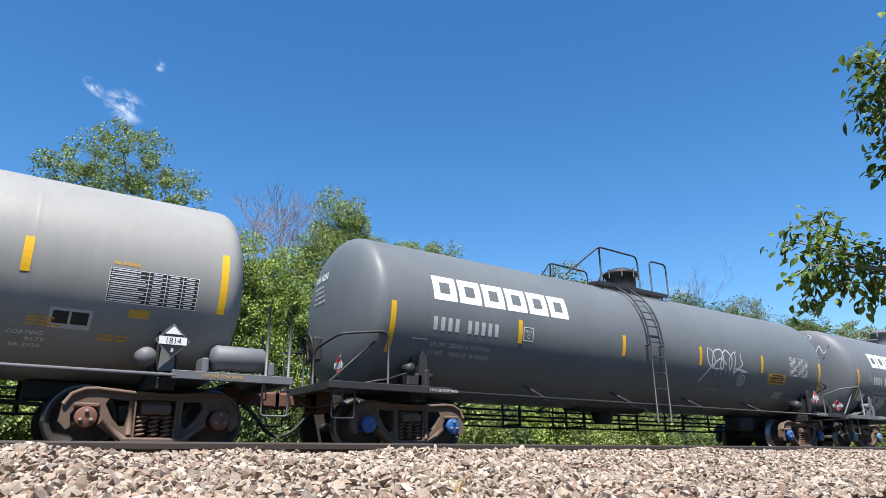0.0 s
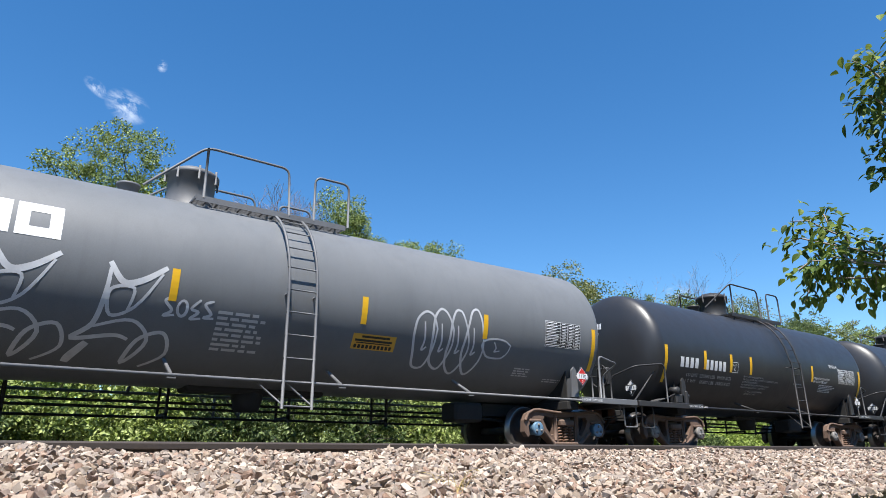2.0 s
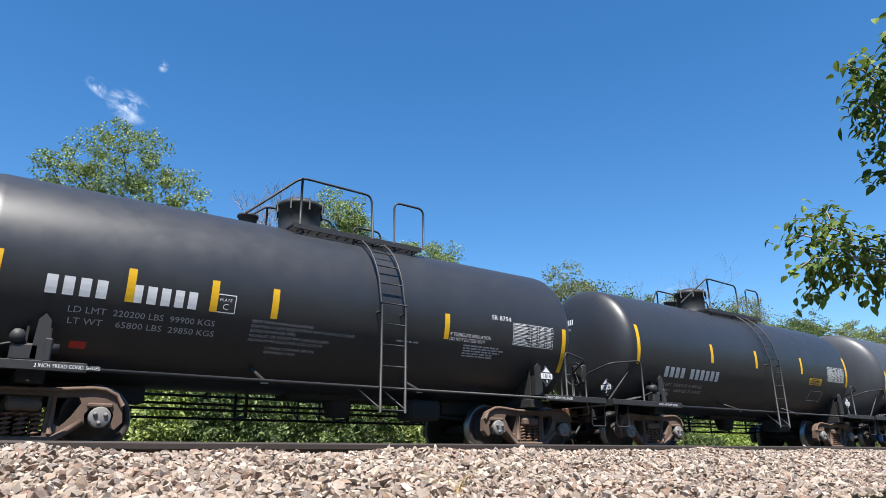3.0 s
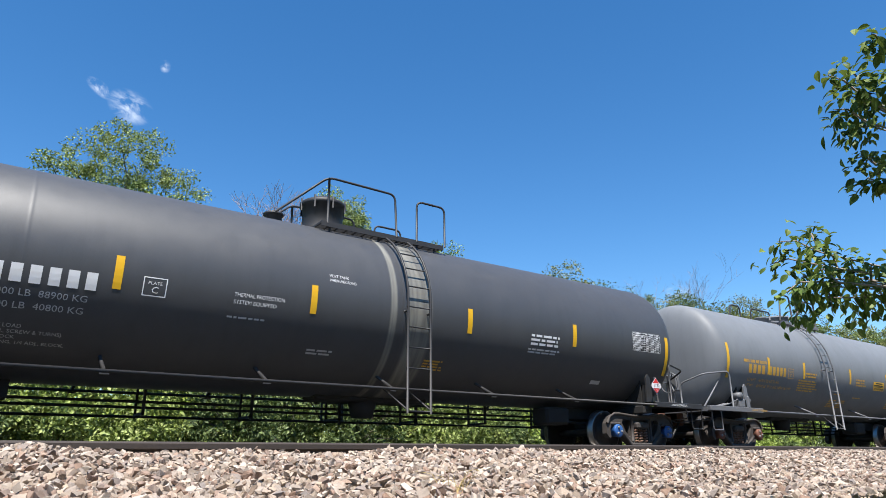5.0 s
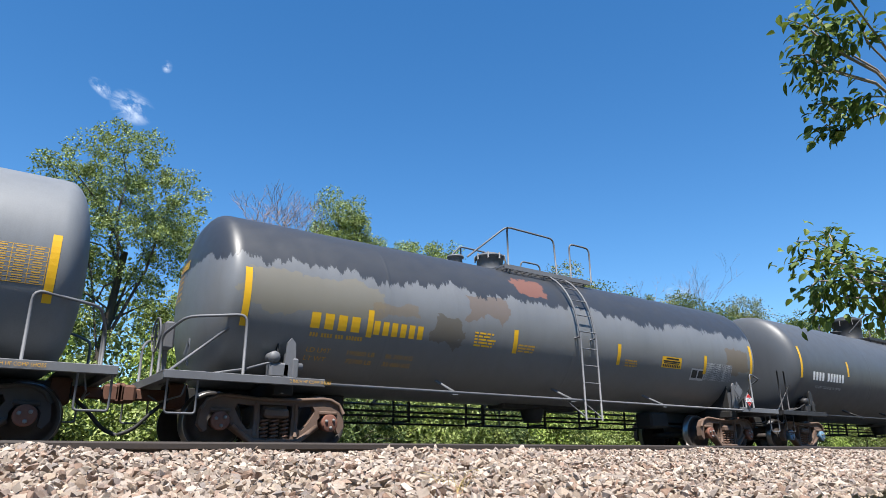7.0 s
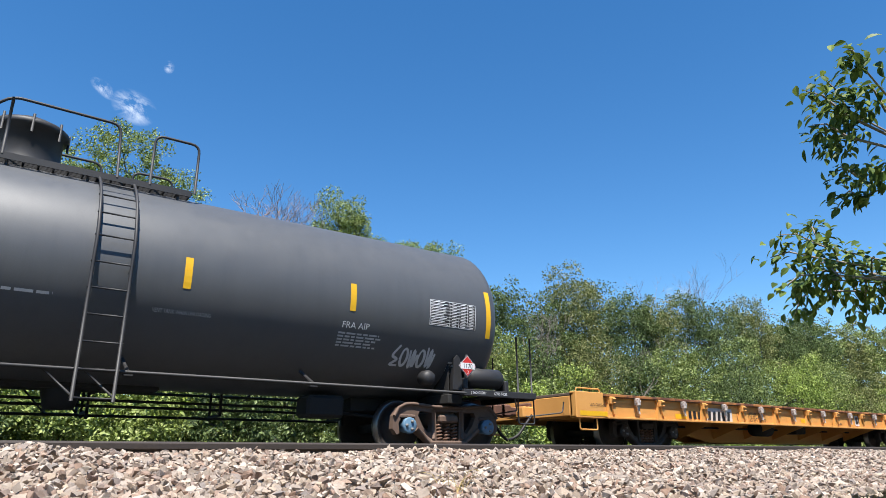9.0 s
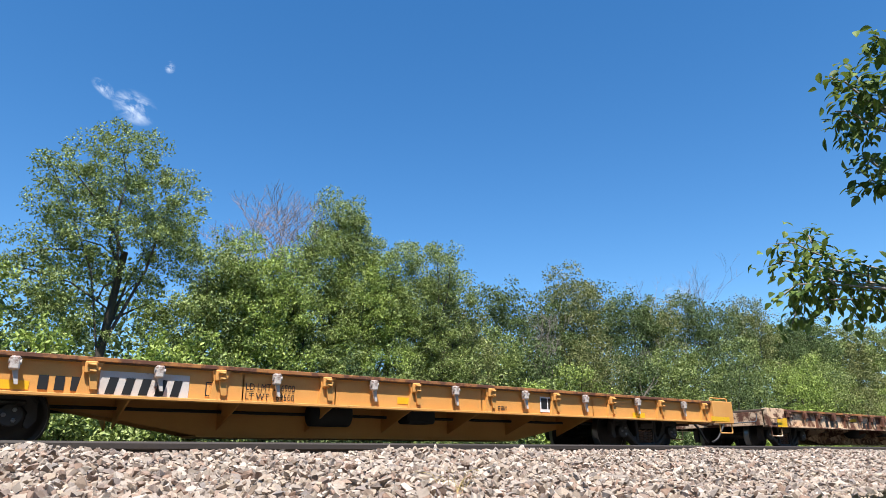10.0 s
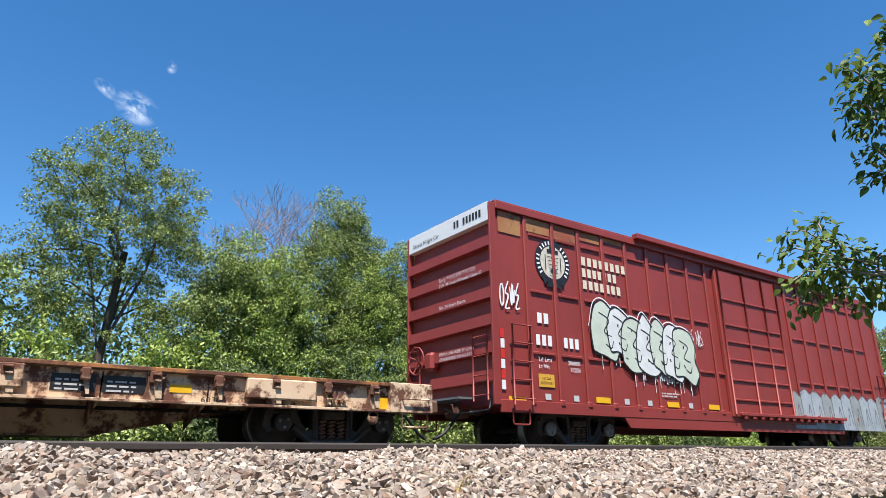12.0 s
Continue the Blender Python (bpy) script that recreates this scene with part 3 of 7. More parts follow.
        while a < radians(76):
            share(rung, lad, pose(ladder, y * (R + 0.11) * math.cos(a), zc + (R + 0.09) * math.sin(a)))
            a += 0.36 / R
        for dx in (-w, w):
            bm = bmesh.new()
            tube(bm, [(ladder + dx, y * 1.66, zc - 0.15), (ladder + dx, y * (R - 0.02), zc - 0.15)], 0.02, 6)
            part("ladder_bracket", bm, fit, car)
            bm = bmesh.new()
            tube(bm, [(ladder + dx - 0.0, y * 1.66, 0.68), (ladder + dx - 0.35, y * 1.45, 1.02)], 0.015, 6)
            part("ladder_brace", bm, fit, car)
    # top platform with gratings, rails and manway
    top = zc + R
    mid = ladder + deck
    da, db = (mid - 0.75, mid + 1.5) if short else (mid - walk_len * 0.62, mid + walk_len * 0.42)
    bm = bmesh.new()
    for y in (-1, 1):
        y0, y1 = sorted((y * 0.42, y * 0.86))
        zz = top - 0.10
        for k in range(9):
            yy = y * (0.44 + 0.05 * k)
            box(bm, da, db, yy - 0.006, yy + 0.006, zz, zz + 0.035)
        n = 14
        for k in range(n + 1):
            xx = da + (db - da) * k / n
            box(bm, xx - 0.012, xx + 0.012, y0, y1, zz - 0.01, zz + 0.03)
        for yy in (y0, y1):
            box(bm, da, db, yy - 0.012, yy + 0.012, zz - 0.05, zz + 0.05)
        for xx in (0.07, 0.45, 0.93):
            tube(bm, [(da + (db - da) * xx, y * 0.84, zz), (da + (db - da) * xx, y * 0.80, zc + math.sqrt(R * R - 0.64) - 0.02)], 0.02, 6)
    part("top_platform", bm, fit, car)
    xa, xb, xm = da, db, mid + walk_len * 0.06
    zr = top - 0.08
    for y in (-0.86, 0.86):
        if short:
            handrail_loop(car, [(xa - 0.15, y, zr), (xa + 0.05, y, zr + 0.88), (xa + 0.62, y, zr + 0.88), (xa + 0.62, y, zr)], FRAME_BLACK, 0.026)
            handrail_loop(car, [(xa + 1.15, y * 0.9, zr), (xa + 1.15, y * 0.9, zr + 0.86), (xb + 0.15, y * 0.9, zr + 0.86), (xb + 0.02, y * 0.9, zr)], FRAME_BLACK, 0.026)
            continue
        handrail_loop(car, [(xa - 0.75, y * 0.6, zr + 0.14), (xa + 0.1, y, zr + 0.90), (xa + 1.55, y, zr + 0.88), (xa + 1.6, y, zr)], fit)
        handrail_loop(car, [(xa + 0.12, y, zr), (xa + 0.12, y, zr + 0.89)], fit)
        handrail_loop(car, [(xm + 0.30, y, zr), (xm + 0.30, y, zr + 0.86), (xb + 0.05, y, zr + 0.86), (xb + 0.05, y, zr)], fit)
    bm = bmesh.new()
    r, hh = dome
    spun(bm, [(top - 0.25, r * 0.9), (top + hh * 0.62, r * 0.9), (top + hh * 0.64, r * 1.04), (top + hh * 0.72, r * 1.04), (top + hh * 0.76, r * 0.96), (top + hh * 0.86, r * 0.6), (top + hh * 0.88, 0.0)], 'Z', 28, 0, (mid + manway, 0, 0))
    lid = part("manway", bm, fit if dome[1] > 0.45 else paint, car)
    bolt = None
    for k in range(8):
        a = 2 * math.pi * k / 8
        m = pose(mid + manway + r * 1.02 * math.cos(a), r * 1.02 * math.sin(a), top + hh * 0.5)
        if bolt is None:
            bm = bmesh.new()
            spun(bm, [(0.0, 0.02), (hh * 0.3, 0.02), (hh * 0.3, 0.0)], 'Z', 6)
            bolt = part("bolt", bm, fit, lid, at=m)
        else:
            share(bolt, lid, m)
    bm = bmesh.new()
    spun(bm, [(top - 0.2, 0.16), (top + 0.16, 0.16), (top + 0.17, 0.19), (top + 0.21, 0.19), (top + 0.22, 0.0)], 'Z', 16, 0, (mid + manway - 1.0, 0, 0))
    part("safety_valve", bm, fit, car)
    # jacking posts on the bolster, seen against the shell
    for s in (-1, 1):
        for y in (-1, 1):
            bm = bmesh.new()
            u = s * (h - jack_left)
            y0, y1 = sorted((y * 1.40, y * 1.36))
            prism(bm, [(u - 0.09, 1.10), (u + 0.13, 1.10), (u + 0.09, 1.66), (u + 0.02, 1.74), (u - 0.05, 1.66)], y0, y1)
            box(bm, u - 0.02, u + 0.02, *sorted((y * 1.38, y * 1.2)), 1.1, 1.5)
            part("jacking_pad", bm, fit, car)
    # hand brake and valves on the left end
    bm = bmesh.new()
    xb = -(h + 1.6)
    box(bm, xb - 0.08, xb + 0.08, -0.52, -0.16, 1.55, 1.98, bev=0.03)
    tube(bm, [(xb, -0.34, 1.0), (xb, -0.34, 1.6)], 0.04, 6)
    tube(bm, [(xb - 0.16 , -0.34 + 0.27 * math.cos(a), 1.77 + 0.27 * math.sin(a)) for a in (2 * math.pi * k / 20 for k in range(21))], 0.015, 6)
    for k in range(3):
        a = 2 * math.pi * k / 3
        tube(bm, [(xb - 0.12, -0.34, 1.77), (xb - 0.16, -0.34 + 0.27 * math.cos(a), 1.77 + 0.27 * math.sin(a))], 0.014, 6)
    part("hand_brake", bm, fit, car)
    bm = bmesh.new()
    u = -h - 0.12
    box(bm, u - 0.16, u + 0.16, -1.4, -1.2, 1.11, 1.34, bev=0.03)
    spun(bm, [(-1.42, 0.0), (-1.42, 0.09), (-1.2, 0.09), (-1.2, 0.0)], 'Y', 12, 0, (u - 0.1, 0, 1.42))
    spun(bm, [(u + 0.14, 0.0), (u + 0.14, 0.06), (u + 0.38, 0.06), (u + 0.38, 0.0)], 'X', 10, 0, (0, -1.34, 1.3))
    box(bm, u + 0.2, u + 0.3, -1.42, -1.22, 1.11, 1.42, bev=0.02)
    tube(bm, [(u - 0.5, -1.35, 1.22), (u - 0.2, -1.35, 1.32), (u, -1.35, 1.36)], 0.018, 6)
    part("brake_valve", bm, fit, car)
    bm = bmesh.new()
    for dy in (-0.1, 0.0, 0.1):
        tube(bm, [(-(h + 1.7), -1.25 + dy, 1.0), (-(h + 0.6), -1.25 + dy, 1.22)], 0.018, 5)
    tube(bm, [(-(h + 1.75), -1.3, 1.1), (-(h + 0.9), -1.3, 1.85)], 0.022, 6)
    part("brake_rod", bm, fit, car)
    if reservoir is not None:
        bm = bmesh.new()
        rs = h + reservoir
        spun(bm, [(rs + 0.12, 0.0), (rs + 0.14, 0.14), (rs + 0.20, 0.19), (rs + 0.9, 0.19), (rs + 0.96, 0.14), (rs + 0.98, 0.0)], 'X', 24, 0, (0, -1.27, 1.35))
        part("air_reservoir", bm, fit, car)
        for u in (rs + 0.02, rs + 1.02):
            bm = bmesh.new()
            box(bm, u - 0.05, u + 0.05, -1.44, -1.1, 1.11, 1.32, bev=0.02)
            part("reservoir_bracket", bm, fit, car)
        bm = bmesh.new()
        spun(bm, [(-1.45, 0.0), (-1.44, 0.1), (-1.36, 0.14), (-1.2, 0.14), (-1.15, 0.0)], 'Y', 18, 0, (rs - 0.78, 0, 1.28))
        part("brake_cylinder", bm, fit, car)
    # brake pipes and hangers beneath
    bm = bmesh.new()
    for y, z in ((0.35, 0.80), (0.5, 0.72), (0.95, 0.60)):
        tube(bm, [(-h + 1.2, y, z), (h - 1.2, y, z)], 0.022, 6)
    part("brake_pipe", bm, UNDER, car)
    rnd = random.Random(int(x_left * 10))
    n = max(4, int(spacing * 0.5))
    for k in range(n):
        u = -h + 1.6 + (spacing - 3.2) * k / (n - 1) + rnd.uniform(-0.15, 0.15)
        bm = bmesh.new()
        box(bm, u - 0.02, u + 0.02, 0.3, 0.35, 0.62 - rnd.uniform(0, 0.12), zc - R + 0.1)
        box(bm, u - 0.018, u + 0.018, 0.9, 0.94, 0.56, zc - math.sqrt(max(0.01, R * R - 0.81)) + 0.05)
        box(bm, u - 0.02, u + 0.02, 0.3, 0.95, 0.60, 0.64)
        part("pipe_hanger", bm, UNDER, car)
    bm = bmesh.new()
    spun(bm, [(zc - R - 0.34, 0.0), (zc - R - 0.34, 0.2), (zc - R - 0.12, 0.26), (zc - R + 0.15, 0.3), (zc - R + 0.15, 0.0)], 'Z', 16, 0, (ladder - 0.2, 0, 0))
    box(bm, ladder - 1.3, ladder + 1.1, -0.28, 0.28, zc - R - 0.06, zc - R + 0.12, bev=0.04)
    part("bottom_outlet", bm, UNDER, car)
    bm = bmesh.new()
    u = h - 2.3
    box(bm, u - 0.35, u + 0.35, -0.7, -0.2, 0.58, 0.95, bev=0.05)
    tube(bm, [(u + 0.3, -0.3, 0.7), (u + 1.6, -0.2, 0.62)], 0.03, 6)
    part("brake_box", bm, UNDER, car)
    # yellow reflector strips
    for u, v0, v1 in stripes:
        bm = bmesh.new()
        side_patch(bm, R, zc, u - 0.055, u + 0.055, v0, v1)
        part("reflector_strip", bm, YELLOW, car)
    return car, tank, h, half


def build_tank_cars():
    cars = {}
    def add(key, *a, **k):
        sp = a[2]
        h = sp / 2
        v = k.pop("level", 0.0)
        ev = k.pop("end_level", v)
        el, er = k.pop("end_at", (0.70, 0.70))
        st = [(-h - el, ev - 0.90, ev + 0.03), (h + er, ev - 0.90, ev + 0.03)] + [(u, v - 0.46, v + 0.01) for u in k.pop("mid", ())]
        cars[key] = tank_car(*a, stripes=st, **k)
    add("Z", "grey tank car with a lighter shell and black lettering panel", -11.37, 13.8, 1.50, 2.50, GREY_WARM, FRAME_GREY, TRUCK_BROWN, CAP_RUST, mid=(-2.6, 1.2, 5.0), level=0.2, end_level=0.37, end_at=(0.45, 0.66), reservoir=0.5, rails="posts", seams=(5.05,), deck=0.95, dome=(0.5, 0.85))
    add("A", "grey tank car with large white lettering and sprayed tags", 6.73, 13.81, 1.53, 2.54, GREY_DARK, FRAME_BLACK, TRUCK_BROWN, CAP_BLUE, mid=(-4.58, -1.42, 1.52, 4.38), end_at=(0.66, 0.68), reservoir=0.12, seams=(-5.5, 0.6), ladder=-0.42, manway=0.3, deck=0.68)
    add("B", "grey tank car covered with white sprayed tags", 24.55, 13.70, 1.53, 2.54, GREY, FRAME_GREY, TRUCK_BROWN, CAP_PALE, mid=(-4.37, -1.42, 1.70, 4.36), end_at=(0.74, 0.54), seams=(-5.5, 0.4), ladder=0.5, manway=-1.5)
    add("C", "black tank car with white lettering and brown trucks", 42.00, 8.79, 1.49, 2.46, BLACK, FRAME_BLACK, TRUCK_BROWN, CAP_GREY, mid=(-3.40, -2.24, -1.29, 2.05), end_at=(0.60, 0.70), seams=(0.8,), brackets=2, ladder=0.78, manway=-1.15)
    add("D", "glossy black tank car with white lettering", 54.71, 8.97, 1.49, 2.45, BLACK, FRAME_BLACK, TRUCK_BROWN, CAP_GREY, mid=(-2.32, -0.24, 2.2), level=0.2, end_level=0.4, end_at=(0.76, 0.51), seams=(-2.6, 2.9), brackets=2, ladder=0.41, manway=-1.1)
    add("E", "dark grey tank car with white lettering and a stained band", 67.55, 14.05, 1.56, 2.53, BANDED, FRAME_BLACK, TRUCK_BLACK, CAP_BLUE, mid=(-4.46, -1.54, 1.67, 4.5), level=0.07, end_at=(0.61, 0.61), seams=(-5.6, 0.2), brackets=5, ladder=0.44, manway=-1.2)
    add("F", "clean grey tank car with amber lettering", 85.61, 10.38, 1.51, 2.52, GREY_LIGHT, FRAME_GREY, TRUCK_BLACK, CAP_RUST, mid=(-3.92, -1.96, 0.97, 3.62), end_level=0.23, end_at=(0.72, 0.88), seams=(1.2,), brackets=2, dome=(0.4, 0.42), manway=0.55, ladder=-0.72, short=True)
    add("G", "patched grey and black tank car with yellow lettering", 100.25, 12.42, 1.50, 2.49, PATCHED, FRAME_GREY, TRUCK_BROWN, CAP_RUST, mid=(-4.78, -1.46, 1.66, 4.96), level=-0.16, end_level=0.25, end_at=(0.76, 0.86), seams=(-4.4, 0.2), brackets=3, dome=(0.34, 0.5), ladder=0.45, manway=-1.3)
    add("H", "satin black tank car with small white lettering", 116.63, 13.97, 1.57, 2.53, BLACK_SATIN, FRAME_BLACK, TRUCK_BROWN, CAP_PALE, mid=(-4.57, -1.22, 1.97, 4.68), level=0.2, end_level=0.45, end_at=(0.50, 0.63), reservoir=0.14, seams=(-3,), rails="posts", dome=(0.52, 0.98), ladder=0.95, manway=-1.2)
    return cars


CARS = build_tank_cars()


# ---------------------------------------------------------------- flatcars and boxcar
def flatcar(label, x0, length, top, paint, sill, pockets, truck_in, end_rails, edge, winch):
    car = new("flatcar")
    tagged(car, label, "flatcar", "train cars")
    TRAIN.append((car, x0 + length / 2))
    h = length / 2
    for s in (-1, 1):
        truck(car, s * (h - truck_in), TRUCK_BLACK, CAP_DARK)
        coupler(car, s * (h + 0.62), s)
    bm = bmesh.new()
    box(bm, -h, h, -1.52, 1.52, top - 0.06, top, bev=0.01)
    part("deck", bm, [DECK], car)
    for y in (-1, 1):
        bm = bmesh.new()
        y0, y1 = sorted((y * 1.46, y * 1.42))
        box(bm, -h, h, y0, y1, sill + 0.02, top - 0.045, bev=0.004)
        part("side_sill", bm, paint, car)
        bm = bmesh.new()
        y0, y1 = sorted((y * 1.548, y * 1.40))
        box(bm, -h + 0.85, h - 0.85, y0, y1, top - 0.045, top + 0.012, bev=0.006)
        part("top_flange", bm, edge, car)
        bm = bmesh.new()
        y0, y1 = sorted((y * 1.56, y * 1.40))
        box(bm, -h, h, y0, y1, sill - 0.02, sill + 0.02, bev=0.005)
        part("bottom_flange", bm, paint, car)
        for k in (-1, 1):
            bm = bmesh.new()
            box(bm, *sorted((k * h, k * (h - 0.85))), *sorted((y * 1.40, y * 1.58)), sill - 0.024, top + 0.02, bev=0.01)
            part("corner_plate", bm, paint, car)
    # fish-bellied centre sill with cross bearers
    bm = bmesh.new()
    L = h - truck_in - 1.0
    prof = [(-h + 0.2, top - 0.1), (-h + 0.2, 0.72), (-L, 0.72), (-L + 2.4, 0.26), (L - 2.4, 0.26), (L, 0.72), (h - 0.2, 0.72), (h - 0.2, top - 0.1)]
    prism(bm, prof, -0.36, -0.30)
    prism(bm, prof, 0.30, 0.36)
    box(bm, -L + 2.4, L - 2.4, -0.42, 0.42, 0.24, 0.27)
    part("centre_sill", bm, paint, car)
    n = 7
    for k in range(n):
        u = -L + 1.2 + (2 * L - 2.4) * k / (n - 1)
        for y in (-1, 1):
            bm = bmesh.new()
            tmp = bmesh.new()
            prism(tmp, [(y * 0.34, top - 0.08), (y * 1.46, top - 0.08), (y * 1.46, sill + 0.02), (y * 0.34, 0.34)], 0, 0.02)
            for f in tmp.faces:
                bm.faces.new([bm.verts.new((u + v.co.y, v.co.x, v.co.z)) for v in f.verts])
            tmp.free()
            part("cross_bearer", bm, paint, car)
    for s in (-1, 1):
        bm = bmesh.new()
        box(bm, *sorted((s * (h + 0.003), s * (h - 0.06))), -1.395, 1.395, sill + 0.02, top - 0.065, bev=0.01)
        part("end_sill", bm, paint, car)
        bm = bmesh.new()
        box(bm, *sorted((s * (h + 0.3), s * (h - 1.2))), -0.29, 0.29, 0.735, 0.97, bev=0.02)
        part("draft_sill", bm, paint, car)
    # stake pockets and ratchets
    bm = bmesh.new()
    box(bm, -0.075, 0.075, -0.07, 0.0, -0.16, 0.0, bev=0.015)
    prism(bm, [(-0.02, -0.15), (0.085, -0.15), (0.10, -0.36), (0.02, -0.36)], -0.05, -0.01)
    tube(bm, [(-0.05, -0.09, -0.05), (0.05, -0.09, -0.05)], 0.022, 6)
    tube(bm, [(-0.02, -0.08, -0.13), (0.06, -0.08, -0.13)], 0.02, 6)
    pocket = as_mesh("stake_pocket", bm, [paint])
    bm = bmesh.new()
    box(bm, -0.06, 0.06, -0.11, 0.0, -0.17, 0.0, bev=0.02)
    tube(bm, [(-0.07, -0.07, -0.07), (0.07, -0.07, -0.07)], 0.035, 8)
    prism(bm, [(-0.02, -0.15), (0.05, -0.15), (0.07, -0.34), (0.03, -0.34)], -0.06, -0.02)
    ratchet = as_mesh("tie_down_ratchet", bm, [winch])
    bm = bmesh.new()
    hh = top - sill - 0.07
    prism(bm, [(-0.11, 0.0), (0.16, 0.0), (0.085, -0.16), (0.105, -hh), (-0.125, -hh), (-0.085, -0.16)], -0.055, 0.0)
    post = as_mesh("side_post", bm, [paint])
    for y in (-1, 1):
        for k in range(0, pockets, 2):
            o = new("side_post", post)
            o.parent = car
            o.matrix_basis = pose(-h + 1.15 + (length - 2.3) * k / (pockets - 1), y * 1.462, top - 0.046, 0, 0, 0 if y < 0 else 180)
        for k in range(pockets):
            u = -h + 1.15 + (length - 2.3) * k / (pockets - 1)
            o = new("stake_pocket" if k % 2 == 0 else "tie_down_ratchet", pocket if k % 2 == 0 else ratchet)
            o.parent = car
            o.matrix_basis = pose(u, y * (1.515 if k % 2 == 0 else 1.50), top - 0.048, 0, 0, 0 if y < 0 else 180)
    for s in (-1, 1):
        for y in (-1, 1):
            bm = bmesh.new()
            a, b = s * (h - 0.10), s * (h - 0.62)
            tube(bm, rounded([(a, y * 1.56, sill), (a, y * 1.56, sill - 0.26), (b, y * 1.56, sill - 0.26), (b, y * 1.56, sill)], 0.04), 0.018, 6)
            part("stirrup_step", bm, paint, car)
            if end_rails:
                bm = bmesh.new()
                tube(bm, rounded([(a, y * 1.50, top), (a, y * 1.50, top + 0.10), (b - s * 0.2, y * 1.50, top + 0.10), (b - s * 0.2, y * 1.50, top)], 0.04), 0.013, 6)
                part("grab_iron", bm, paint, car)
            else:
                bm = bmesh.new()
                tube(bm, rounded([(a, y * 1.58, sill + 0.2), (a, y * 1.64, sill + 0.2), (b, y * 1.64, sill + 0.2), (b, y * 1.58, sill + 0.2)], 0.03), 0.013, 6)
                part("grab_iron", bm, paint, car)
    bm = bmesh.new()
    for y in (-0.55, 0.55):
        tube(bm, [(-L, y, 0.62), (L, y, 0.62)], 0.025, 6)
    spun(bm, [(-1.6, 0.0), (-1.6, 0.2), (-0.9, 0.2), (-0.9, 0.0)], 'X', 16, 0, (0, -0.75, 0.62))
    box(bm, 0.2, 0.8, -1.0, -0.6, 0.5, 0.85, bev=0.04)
    part("brake_rigging", bm, UNDER, car)
    return car, h


